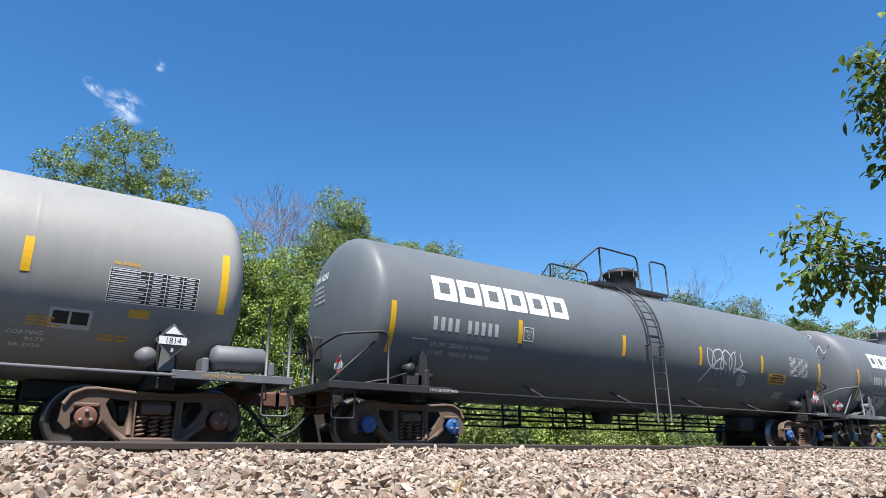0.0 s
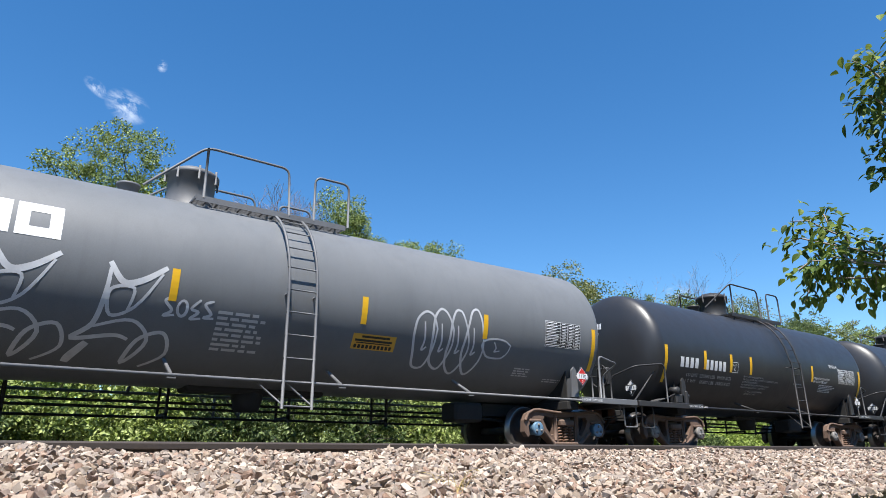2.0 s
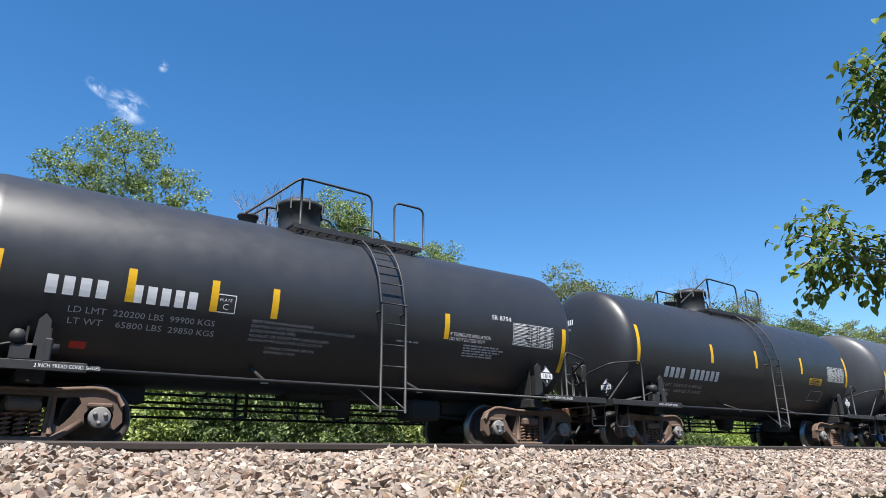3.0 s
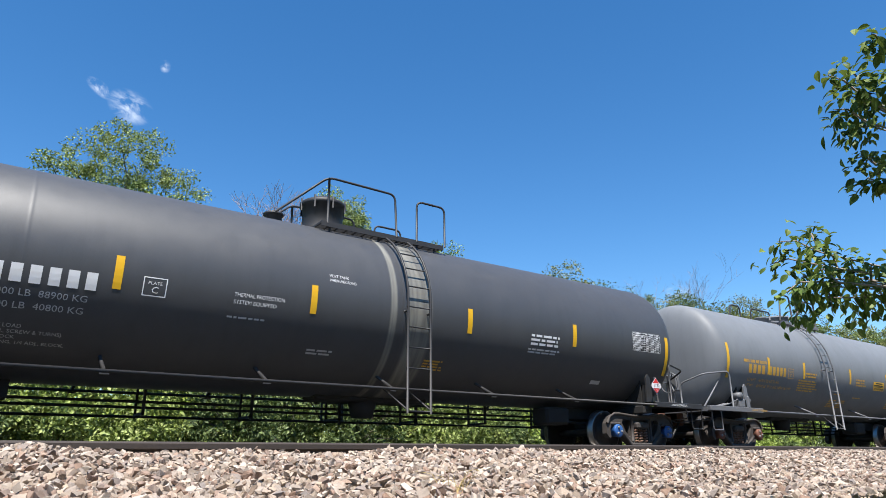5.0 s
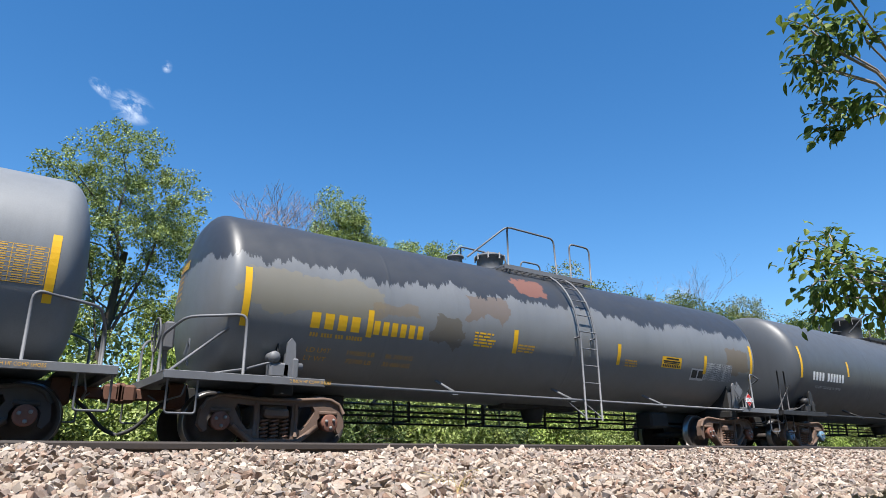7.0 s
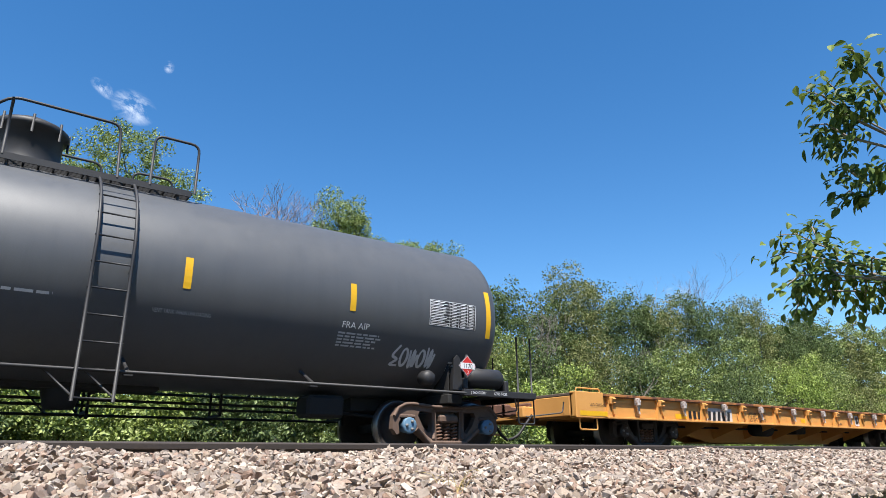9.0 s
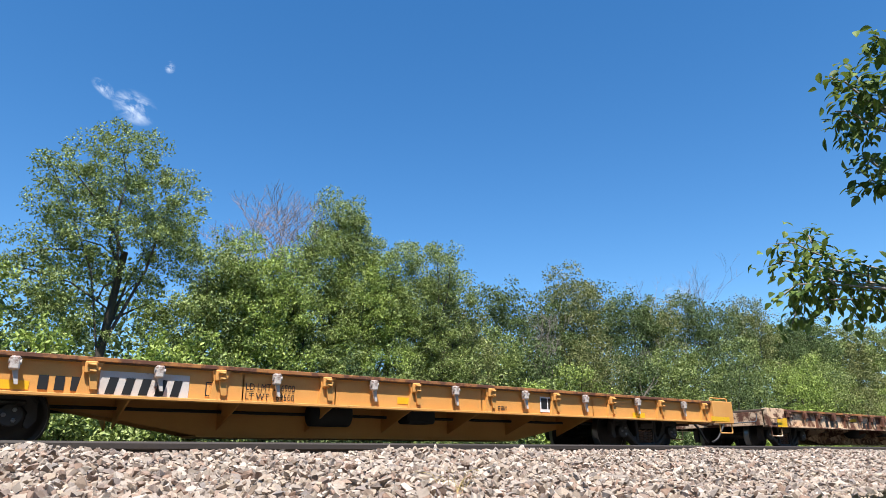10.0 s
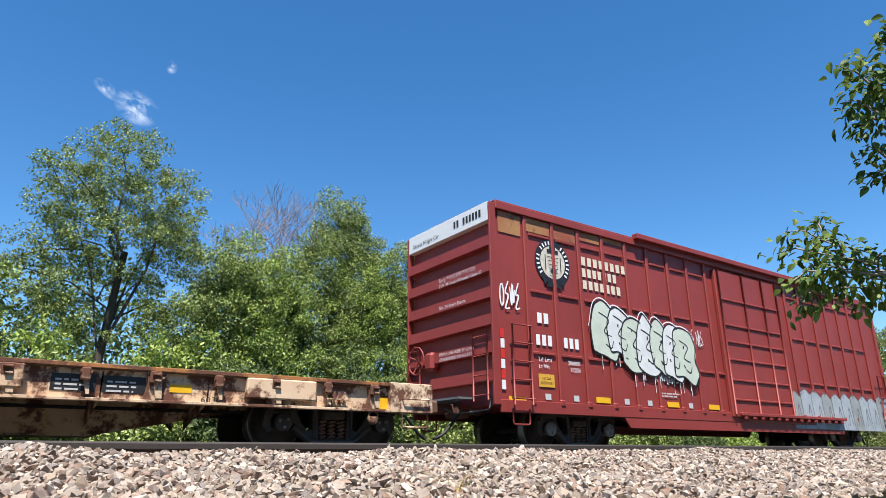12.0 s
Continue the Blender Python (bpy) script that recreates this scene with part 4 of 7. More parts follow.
def boxcar():
    car = new("boxcar")
    tagged(car, "maroon steel boxcar with sprayed panels and white end band", "boxcar", "train cars")
    L, W, zb, zt = 17.1, 1.55, 0.86, 5.04
    h = L / 2
    TRAIN.append((car, 171.99 + h))
    for s in (-1, 1):
        truck(car, s * (h - 2.55), TRUCK_BLACK, CAP_GREY)
        coupler(car, s * (h + 0.6), s)
    bm = bmesh.new()
    box(bm, -h, h, -W + 0.06, W - 0.06, zb, zt - 0.02)
    part("body_shell", bm, MAROON, car)
    bm = bmesh.new()
    box(bm, -h, h, -W, W, zt - 0.06, zt, bev=0.01)
    box(bm, -h + 0.05, h - 0.05, -0.9, 0.9, zt, zt + 0.10, bev=0.04)
    part("roof", bm, MAROON, car)
    for y in (-1, 1):
        pitch = 0.81
        posts = [u for u in (-7.72 + pitch * k for k in range(21)) if not -1.0 < u < 2.2 and u < h - 0.3]
        for u in posts:
            bm = bmesh.new()
            box(bm, u - 0.05, u + 0.05, *sorted((y * (W - 0.06), y * (W - 0.01))), zb + 0.12, zt - 0.08, bev=0.02)
            box(bm, u - 0.07, u + 0.07, *sorted((y * (W - 0.06), y * (W + 0.02))), zb + 0.02, zb + 0.15, bev=0.02)
            part("side_post", bm, MAROON, car)
        bm = bmesh.new()
        box(bm, -h, h, *sorted((y * (W - 0.06), y * (W + 0.02))), zt - 0.20, zt - 0.04, bev=0.01)
        box(bm, -h, h, *sorted((y * (W - 0.06), y * W)), zb - 0.14, zb + 0.10, bev=0.01)
        prism(bm, [(-5.15, zb), (-4.85, zb - 0.36), (5.0, zb - 0.36), (5.3, zb)], *sorted((y * (W - 0.06), y * (W - 0.01))))
        part("side_sill", bm, MAROON, car)
        for row, zz in enumerate((1.93, 3.22, 4.47)):
            for k, u in enumerate(posts):
                if u + pitch > h - 0.2 or (-1.9 < u < 2.0 and row != 0):
                    continue
                bm = bmesh.new()
                box(bm, u + 0.10, u + pitch - 0.10, *sorted((y * (W - 0.06), y * (W - 0.02))), zz - 0.04, zz + 0.02, bev=0.012)
                part("pressed_rib", bm, MAROON, car)
        # plug door with rods and tracks
        bm = bmesh.new()
        box(bm, -0.9, 2.2, *sorted((y * (W - 0.06), y * (W + 0.05))), zb - 0.02, zt - 0.3, bev=0.02)
        door = part("door", bm, MAROON, car)
        for u in (7.75, 8.9, 9.9, 10.65):
            bm = bmesh.new()
            tube(bm, [(-h + u, y * (W + 0.08), zb + 0.05), (-h + u, y * (W + 0.08), zt - 0.3)], 0.028, 6)
            part("lock_rod", bm, MAROON, door)
        for zz in (1.25, 1.75, 2.28, 2.75, 3.2, 3.9):
            bm = bmesh.new()
            box(bm, -0.75, 2.05, *sorted((y * (W + 0.04), y * (W + 0.085))), zz, zz + 0.06, bev=0.015)
            part("door_rib", bm, MAROON, door)
        bm = bmesh.new()
        box(bm, -4.16, 5.5, *sorted((y * (W - 0.02), y * (W + 0.15))), zt - 0.06, zt + 0.07, bev=0.01)
        box(bm, -0.6, 5.0, *sorted((y * (W - 0.02), y * (W + 0.12))), zb + 0.02, zb + 0.10, bev=0.01)
        part("door_track", bm, MAROON, car)
    # corrugated ends, white band, ladders
    for s in (-1, 1):
        for k in range(6):
            bm = bmesh.new()
            z1 = 4.26 - 0.545 * k
            tmp = bmesh.new()
            prism(tmp, [(0.0, z1 + 0.02), (0.15, z1 - 0.01), (0.16, z1 - 0.23), (0.0, z1 - 0.245)], -W + 0.04, W - 0.04)
            for f in tmp.faces:
                bm.faces.new([bm.verts.new((s * (h + v.co.x), v.co.y, v.co.z)) for v in f.verts])
            tmp.free()
            bmesh.ops.recalc_face_normals(bm, faces=list(bm.faces))
            part("end_corrugation", bm, MAROON, car)
        bm = bmesh.new()
        box(bm, *sorted((s * h, s * (h + 0.165))), -W, -W + 0.06, zb, zt - 0.08, bev=0.01)
        part("corner_post", bm, MAROON, car)
        bm = bmesh.new()
        box(bm, *sorted((s * h, s * (h + 0.165))), W - 0.06, W, zb, zt - 0.08, bev=0.01)
        part("corner_post", bm, MAROON, car)
        # ladders on the end and round the corner
        for yy in (-1, 1):
            bm = bmesh.new()
            for a in (0.95, 1.4):
                tube(bm, [(s * (h + 0.20), yy * a, 0.95), (s * (h + 0.20), yy * a, 2.3)], 0.02, 6)
            for k in range(4):
                tube(bm, [(s * (h + 0.20), yy * 0.92, 1.05 + 0.38 * k), (s * (h + 0.20), yy * 1.43, 1.05 + 0.38 * k)], 0.014, 6)
            part("end_ladder", bm, MAROON, car)
            bm = bmesh.new()
            for a in (0.25, 0.72):
                tube(bm, [(s * (h - a), yy * (W + 0.10), 0.86), (s * (h - a), yy * (W + 0.10), 2.42)], 0.02, 6)
            for k in range(5):
                tube(bm, [(s * (h - 0.2), yy * (W + 0.10), 0.98 + 0.36 * k), (s * (h - 0.77), yy * (W + 0.10), 0.98 + 0.36 * k)], 0.014, 6)
            tube(bm, rounded([(s * (h - 0.25), yy * (W + 0.03), 0.8), (s * (h - 0.25), yy * (W + 0.03), 0.5), (s * (h - 0.68), yy * (W + 0.03), 0.5), (s * (h - 0.68), yy * (W + 0.03), 0.8)], 0.05), 0.018, 6)
            part("side_ladder", bm, MAROON, car)
        bm = bmesh.new()
        box(bm, *sorted((s * (h + 0.12), s * (h + 0.5))), -0.85, 0.95, 1.0, 1.04)
        part("crossover_step", bm, FRAME_GREY, car)
        bm = bmesh.new()
        tube(bm, [(s * (h + 0.3), 0.95 + 0.3 * math.cos(a), 1.95 + 0.3 * math.sin(a)) for a in (2 * math.pi * k / 20 for k in range(21))], 0.018, 6)
        for k in range(4):
            a = math.pi * k / 2 + 0.4
            tube(bm, [(s * (h + 0.22), 0.95, 1.95), (s * (h + 0.3), 0.95 + 0.3 * math.cos(a), 1.95 + 0.3 * math.sin(a))], 0.014, 5)
        box(bm, *sorted((s * h, s * (h + 0.24))), 0.45, 0.75, 1.7, 2.1, bev=0.06)
        part("hand_brake", bm, MAROON, car)
        bm = bmesh.new()
        box(bm, *sorted((s * (h - 0.02), s * (h + 0.16))), -W + 0.06, W - 0.06, 4.57, zt - 0.06, bev=0.004)
        part("end_band", bm, WHITE, car)
    return car, h


RATCHET_PALE = weathered("pale_chipped_winch_paint", (0.62, 0.58, 0.54), (0.5, 0.42, 0.36), rough=0.7, rust=(0.22, 0.1, 0.06), rust_at=0.6)
FLAT_I = flatcar("orange flatcar with stake pockets and timber deck", 133.49, 19.2, 1.19, ORANGE, 0.70, 21, 2.87, True, EDGE_RUST, RATCHET_PALE)
FLAT_J = flatcar("rust-eaten pale flatcar with peeling paint", 154.34, 16.04, 1.11, RUSTY, 0.66, 17, 1.65, False, EDGE_RUST, RUSTY)
BOX = boxcar()


# ---------------------------------------------------------------- trees
def leaf_cloud(rng, centres, radii, per, size, droop=0.3):
    """Leaves as bent pairs of triangles scattered round clump centres. Returns vertices and quads."""
    c = np.repeat(centres, per, axis=0)
    r = np.repeat(radii, per)[:, None]
    n = len(c)
    d = rng.normal(size=(n, 3))
    d /= np.linalg.norm(d, axis=1, keepdims=True)
    p = c + d * r * rng.uniform(0.25, 1.0, (n, 1)) ** 0.6 * np.array([1, 1, 0.75])
    ax = rng.normal(size=(n, 3)) + d * 0.8 - np.array([0, 0, droop])
    ax /= np.linalg.norm(ax, axis=1, keepdims=True)
    up = rng.normal(size=(n, 3)) * 0.5 + np.array([0, 0, 0.55]) + d * 0.8
    sd = np.cross(ax, up)
    sd /= np.linalg.norm(sd, axis=1, keepdims=True) + 1e-9
    nm = np.cross(sd, ax)
    s = size * rng.uniform(0.6, 1.25, (n, 1))
    a = p
    b = p + ax * s * 0.5 + sd * s * 0.28 + nm * s * 0.06
    e = p + ax * s - nm * s * 0.1
    f = p + ax * s * 0.5 - sd * s * 0.28 + nm * s * 0.06
    v = np.stack([a, b, e, f], 1).reshape(-1, 3)
    q = np.arange(4 * n).reshape(-1, 4)
    return v, q


def limbs(bm, rng, base, fork, centres, r0, pick):
    """Trunk to the fork, then limbs to a share of the clumps."""
    base, fork = Vector(base), Vector(fork)
    mid = base.lerp(fork, 0.5) + Vector((rng.uniform(-.15, .15), rng.uniform(-.15, .15), 0))
    tube(bm, [base - Vector((0, 0, 0.3)), base + Vector((0, 0, 0.2)), mid, fork], r0, 8, taper=r0 * 0.6)
    for c in centres[pick]:
        c = Vector(c)
        st = fork.lerp(base, rng.uniform(0, 0.6))
        k = (c - st)
        m1 = st + k * 0.35 + Vector((rng.uniform(-.3, .3), rng.uniform(-.3, .3), 0.1 * k.length))
        m2 = st + k * 0.7 + Vector((rng.uniform(-.2, .2), rng.uniform(-.2, .2), 0.08 * k.length))
        tube(bm, [st, m1, m2, c], r0 * rng.uniform(0.18, 0.38), 5, taper=0.012)


def tree(name, label, category, x, y, lobes, seed, leaf, size, clumps, per, clump_r=(0.3, 0.6), trunk=0.16, fork=None, bark=None, shell=0.45, sprouts=20):
    """lobes: (dx, dy, z, rx, ry, rz) ellipsoids that the crown fills."""
    rng = np.random.default_rng(seed)
    z0 = ground_height(x, y)
    cs = []
    vol = np.array([l[3] * l[4] * l[5] for l in lobes]) ** 0.72
    for l, nn in zip(lobes, np.maximum(3, (clumps * vol / vol.sum()).astype(int))):
        d = rng.normal(size=(nn, 3))
        d /= np.linalg.norm(d, axis=1, keepdims=True)
        rr = rng.uniform(shell, 1.04, (nn, 1))
        cs.append(np.array(l[:3]) + d * rr * np.array(l[3:]))
    cs = np.concatenate(cs)
    cs = cs[cs[:, 2] > 0.15]
    ob = tagged(new(name), label, category)
    ob.matrix_basis = pose(x, y, z0)
    top = max(l[2] for l in lobes)
    fk = fork or (rng.uniform(-.3, .3), rng.uniform(-.3, .3), top * 0.5)
    bm = bmesh.new()
    pick = rng.choice(len(cs), min(len(cs), sprouts), replace=False)
    limbs(bm, rng, (0, 0, 0), fk, cs, trunk, pick)
    part("trunk", bm, bark or BARK, ob)
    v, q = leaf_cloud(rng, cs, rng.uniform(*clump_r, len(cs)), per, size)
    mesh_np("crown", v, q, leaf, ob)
    return ob


def bare_tree(x, y, height, spread, seed, label, lean=0.0, trunk=0.13, bark=None, kids=(3, 3, 4)):
    rng = random.Random(seed)
    ob = tagged(new("bare_tree"), label, "tree")
    ob.matrix_basis = pose(x, y, ground_height(x, y))
    bm = bmesh.new()
    tips = []

    def grow(p, d, ln, r, depth):
        pts = [p]
        for k in range(3):
            d = (d + Vector((rng.uniform(-.18, .18), rng.uniform(-.18, .18), rng.uniform(-.02, .12)))).normalized()
            p = p + d * ln / 3
            pts.append(p)
        tube(bm, pts, max(r, 0.008), 5 if r > 0.02 else 3, taper=max(0.006, r * 0.6), cap=False)
        if depth == 0:
            tips.append(p)
            return
        for k in range(rng.choice(kids) if depth < 5 else 3):
            a = rng.uniform(0, 2 * math.pi)
            nd = (d + Vector((math.cos(a), math.sin(a), 0.15)) * spread * rng.uniform(0.6, 1.1)).normalized()
            grow(pts[-1] if k else pts[rng.choice((2, 3))], nd, ln * rng.uniform(0.62, 0.8), r * 0.58, depth - 1)
    grow(Vector((0, 0, -0.2)), Vector((lean, 0, 1)).normalized(), height * 0.33, trunk, 6)
    part("trunk", bm, bark or BARK_PALE, ob)
    return ob


def thicket(at, top, r, mat, seed):
    z = top - r
    tree("tree", "leafy tree in a dense trackside thicket", "tree", *at,
         [(0, 0, z, r, r, r), (0.9, 0, z - 1.5, r * 1.1, r, r), (-0.9, -0.3, z - 2.2, r * 1.1, r, r * 1.1), (0.2, -0.6, z - 4.2, r * 1.3, r, r * 1.3), (0, -0.6, max(1.6, z - 6.4), r * 1.3, r, r * 1.2)],
         seed, mat, 0.112, 340, 130, (0.3, 0.6), 0.15)


def woods_tree(x, y, top, r, mat, seed, size):
    tree("tree", "mature tree in the woods along the line", "tree", x, y,
         [(0, 0, top - r * 0.8, r * 0.9, r, r * 0.8), (1.3, 0, top - r * 1.5, r, r, r * 0.9), (-1.3, -0.4, top - r * 1.6, r, r, r * 0.9), (0, -1.0, top - r * 2.4, r * 1.2, r, r), (0, -1.0, max(1.5, top - r * 3.4), r * 1.2, r, r)],
         seed, mat, size * 0.88, 175, 72, (0.4, 0.85), 0.16)


def build_trees():
    # tall tree above the tracks
    tree("tree", "tall broad-leaved tree with an airy green crown", "tree", 3.4, 14.5,
         [(0.0, 0, 11.4, 1.9, 2.0, 1.7), (1.7, 0, 10.2, 1.6, 1.8, 1.5), (-1.7, 0, 9.8, 1.6, 1.8, 1.5), (0.3, 0, 8.4, 2.3, 2.2, 1.7), (2.2, -0.3, 8.6, 1.0, 1.4, 1.0), (-1.9, 0, 7.0, 1.6, 1.6, 1.4), (-1.0, 0, 5.4, 1.8, 1.6, 1.2), (1.2, 0, 6.6, 0.9, 1, 0.9)],
         3, LEAF, 0.105, 400, 115, (0.22, 0.5), 0.2, (0.5, 0, 8.0), sprouts=13)
    tree("tree", "broad-leaved tree at the edge of the woods", "tree", -2.2, 14.0,
         [(0, 0, 8.2, 2.0, 2, 1.8), (0.8, 0, 6.2, 2.0, 2, 1.7), (0.6, -0.5, 4.2, 2.2, 2, 1.8)], 7, LEAF_BRIGHT, 0.16, 300, 60, (0.25, 0.5), 0.16)
    # thicket in the middle
    thicket((7.0, 13.6), 9.0, 1.5, LEAF, 20)
    thicket((8.6, 13.8), 9.6, 1.8, LEAF_BRIGHT, 21)
    thicket((10.8, 14.8), 9.6, 1.8, LEAF, 22)
    thicket((13.2, 15.6), 12.9, 1.3, LEAF, 23)
    thicket((14.2, 15.2), 10.2, 1.9, LEAF_BRIGHT, 24)
    thicket((16.2, 15.6), 11.2, 1.7, LEAF, 25)
    thicket((18.7, 15.8), 11.6, 1.8, LEAF, 26)
    thicket((20.4, 16.6), 9.0, 1.9, LEAF_OLIVE, 27)
    # lower growth along the far side of the line
    for k in range(26):
        x = -6 + 2.1 * k + random.uniform(-0.5, 0.5)
        y = 8.5 + 0.11 * max(0, x) + random.uniform(-0.7, 0.9)
        hgt = random.uniform(1.7, 3.2) + (1.0 if 0 < x < 24 else 0)
        mat = random.choice((LEAF, LEAF_BRIGHT, LEAF_DARK, LEAF))
        tree("bush", "bushy green shrub beside the railway line", "bush", x, y,
             [(0, 0, hgt * 0.62, 1.5, 1.2, hgt * 0.45), (0.6, -0.3, hgt * 0.3, 1.3, 1.0, hgt * 0.34), (-0.7, -0.2, hgt * 0.35, 1.2, 1.0, hgt * 0.36)],
             60 + k, mat, 0.15, 110, 60, (0.2, 0.42), 0.05)
    for k in range(9):
        tree("bush", "bushy green shrub at the foot of the woods", "bush", -9 + 2.6 * k, 17.5 + 0.5 * (k % 3),
             [(0, 0, 3.0, 1.8, 1.2, 2.0), (0.7, -0.2, 1.4, 1.5, 1.0, 1.3), (-0.8, -0.2, 1.6, 1.5, 1.0, 1.4)],
             260 + k, LEAF if k % 2 else LEAF_DARK, 0.17, 110, 55, (0.25, 0.5), 0.05)
    for x, y, hgt, k in ((-0.6, 12.0, 4.2, 0), (1.6, 11.6, 4.6, 1), (4.9, 11.8, 4.4, 2), (6.4, 12.2, 5.0, 3), (2.6, 12.6, 3.2, 4)):
        tree("bush", "tall bright green shrub before the woods", "bush", x, y,
             [(0, 0, hgt * 0.7, 1.1, 1.0, hgt * 0.34), (0.5, -0.3, hgt * 0.4, 1.2, 1.0, hgt * 0.34), (-0.6, -0.2, hgt * 0.36, 1.2, 1.0, hgt * 0.36)],
             300 + k, LEAF_BRIGHT, 0.17, 120, 45, (0.2, 0.42), 0.05)
    # trees further along the line: a nearer row, then the taller woods
    near_row = [(24.5, 8.6, LEAF), (28.0, 8.0, LEAF_DARK), (31.0, 6.8, LEAF_BRIGHT), (34.0, 8.8, LEAF_OLIVE), (38.0, 8.2, LEAF_DARK), (43.0, 9.4, LEAF), (48.0, 8.4, LEAF_DARK), (53.0, 10.4, LEAF), (58.5, 9.4, LEAF_BRIGHT), (64.0, 10.6, LEAF), (70.0, 9.2, LEAF_OLIVE), (76.0, 7.6, LEAF_BRIGHT)]
    for k, (x, hgt, mat) in enumerate(near_row):
        woods_tree(x, 18.5 + random.uniform(-0.8, 1.2), hgt, 2.0 + 0.012 * x, mat, 120 + k, 0.2)
    far_row = [(26.0, 10.4), (30.6, 12.4), (34.5, 12.6), (37.0, 14.2), (40.8, 14.2), (44.6, 13.6), (48.0, 14.4), (52.0, 14.4), (57.0, 14.4), (62.0, 15.2), (68.0, 14.6), (74.0, 15.0)]
    for k, (x, hgt) in enumerate(far_row):
        woods_tree(x, 24.0 + random.uniform(-0.6, 0.6), hgt + 0.9 * (k % 2), 2.2, LEAF_DARK if k % 3 else LEAF_OLIVE, 150 + k, 0.22)
    for k in range(9):
        woods_tree(78.0 + 6.0 * k, 30.0 + random.uniform(-1, 1), 16.8 + 0.45 * k, 3.2, LEAF_OLIVE if k % 2 else LEAF, 180 + k, 0.34)
    bare_tree(10.7, 17.0, 13.0, 0.95, 5, "leafless brown-twigged tree above the thicket", bark=TWIG, kids=(3, 3, 3))
    bare_tree(56.5, 25.5, 19.0, 0.8, 8, "leafless dead tree in the far woods", kids=(2, 2, 3))
    bare_tree(27.6, 19.0, 9.5, 0.5, 14, "pale dead tree leaning in the woods", 0.25, 0.1, kids=(2, 2, 3))
    bare_tree(40.0, 20.5, 9.5, 0.65, 17, "grey dead tree with crooked limbs", 0.1, 0.16, kids=(2, 2, 3))


def distant_woods():
    """The wood's edge further off, and an added, unseen leaf screen behind the camera."""
    rng = np.random.default_rng(9)
    # The rear bank is added to keep low sky light off the tanks' undersides.
    for name, n, fx, fy, fz, size, mat in (("distant_woods", 30000, (-40, 230), (32, 40), (0, 12), 0.42, LEAF_DARK), ("woods_behind", 15000, (-70, 100), (-36, -25), (0, 14), 0.6, LEAF_DARK)):
        x = rng.uniform(*fx, n)
        y = rng.uniform(*fy, n)
        top = fz[1] * (0.75 + 0.3 * np.sin(x * 0.31) * np.sin(x * 0.12 + 1) + 0.2 * rng.uniform(-1, 1, n))
        z = rng.uniform(0, 1, n) ** 0.8 * top
        v, q = leaf_cloud(rng, np.stack([x, y, z - 0.6], 1), np.full(n, 0.9), 5, size)
        tagged(mesh_np(name, v, q, mat), "dense green leaves: woods beyond the railway, added screen behind camera", "woods", kind="stuff")


build_trees()
distant_woods()


# ---------------------------------------------------------------- lettering, panels and tags
def flat_text(text, height, width=None):
    """The built-in font as triangles: points (x, y) from the left of the base line, and faces."""
    cu = bpy.data.curves.new("letters", 'FONT')
    cu.body = text
    cu.size = height / 0.70
    cu.resolution_u = 2
    ob = bpy.data.objects.new("letters", cu)
    me = ob.to_mesh()
    vs = [(v.co.x, v.co.y) for v in me.vertices]
    fs = [tuple(p.vertices) for p in me.polygons]
    ob.to_mesh_clear()
    bpy.data.objects.remove(ob)
    bpy.data.curves.remove(cu)
    if width and vs:
        k = width / max(x for x, _ in vs)
        vs = [(x * k, y) for x, y in vs]
    return vs, fs


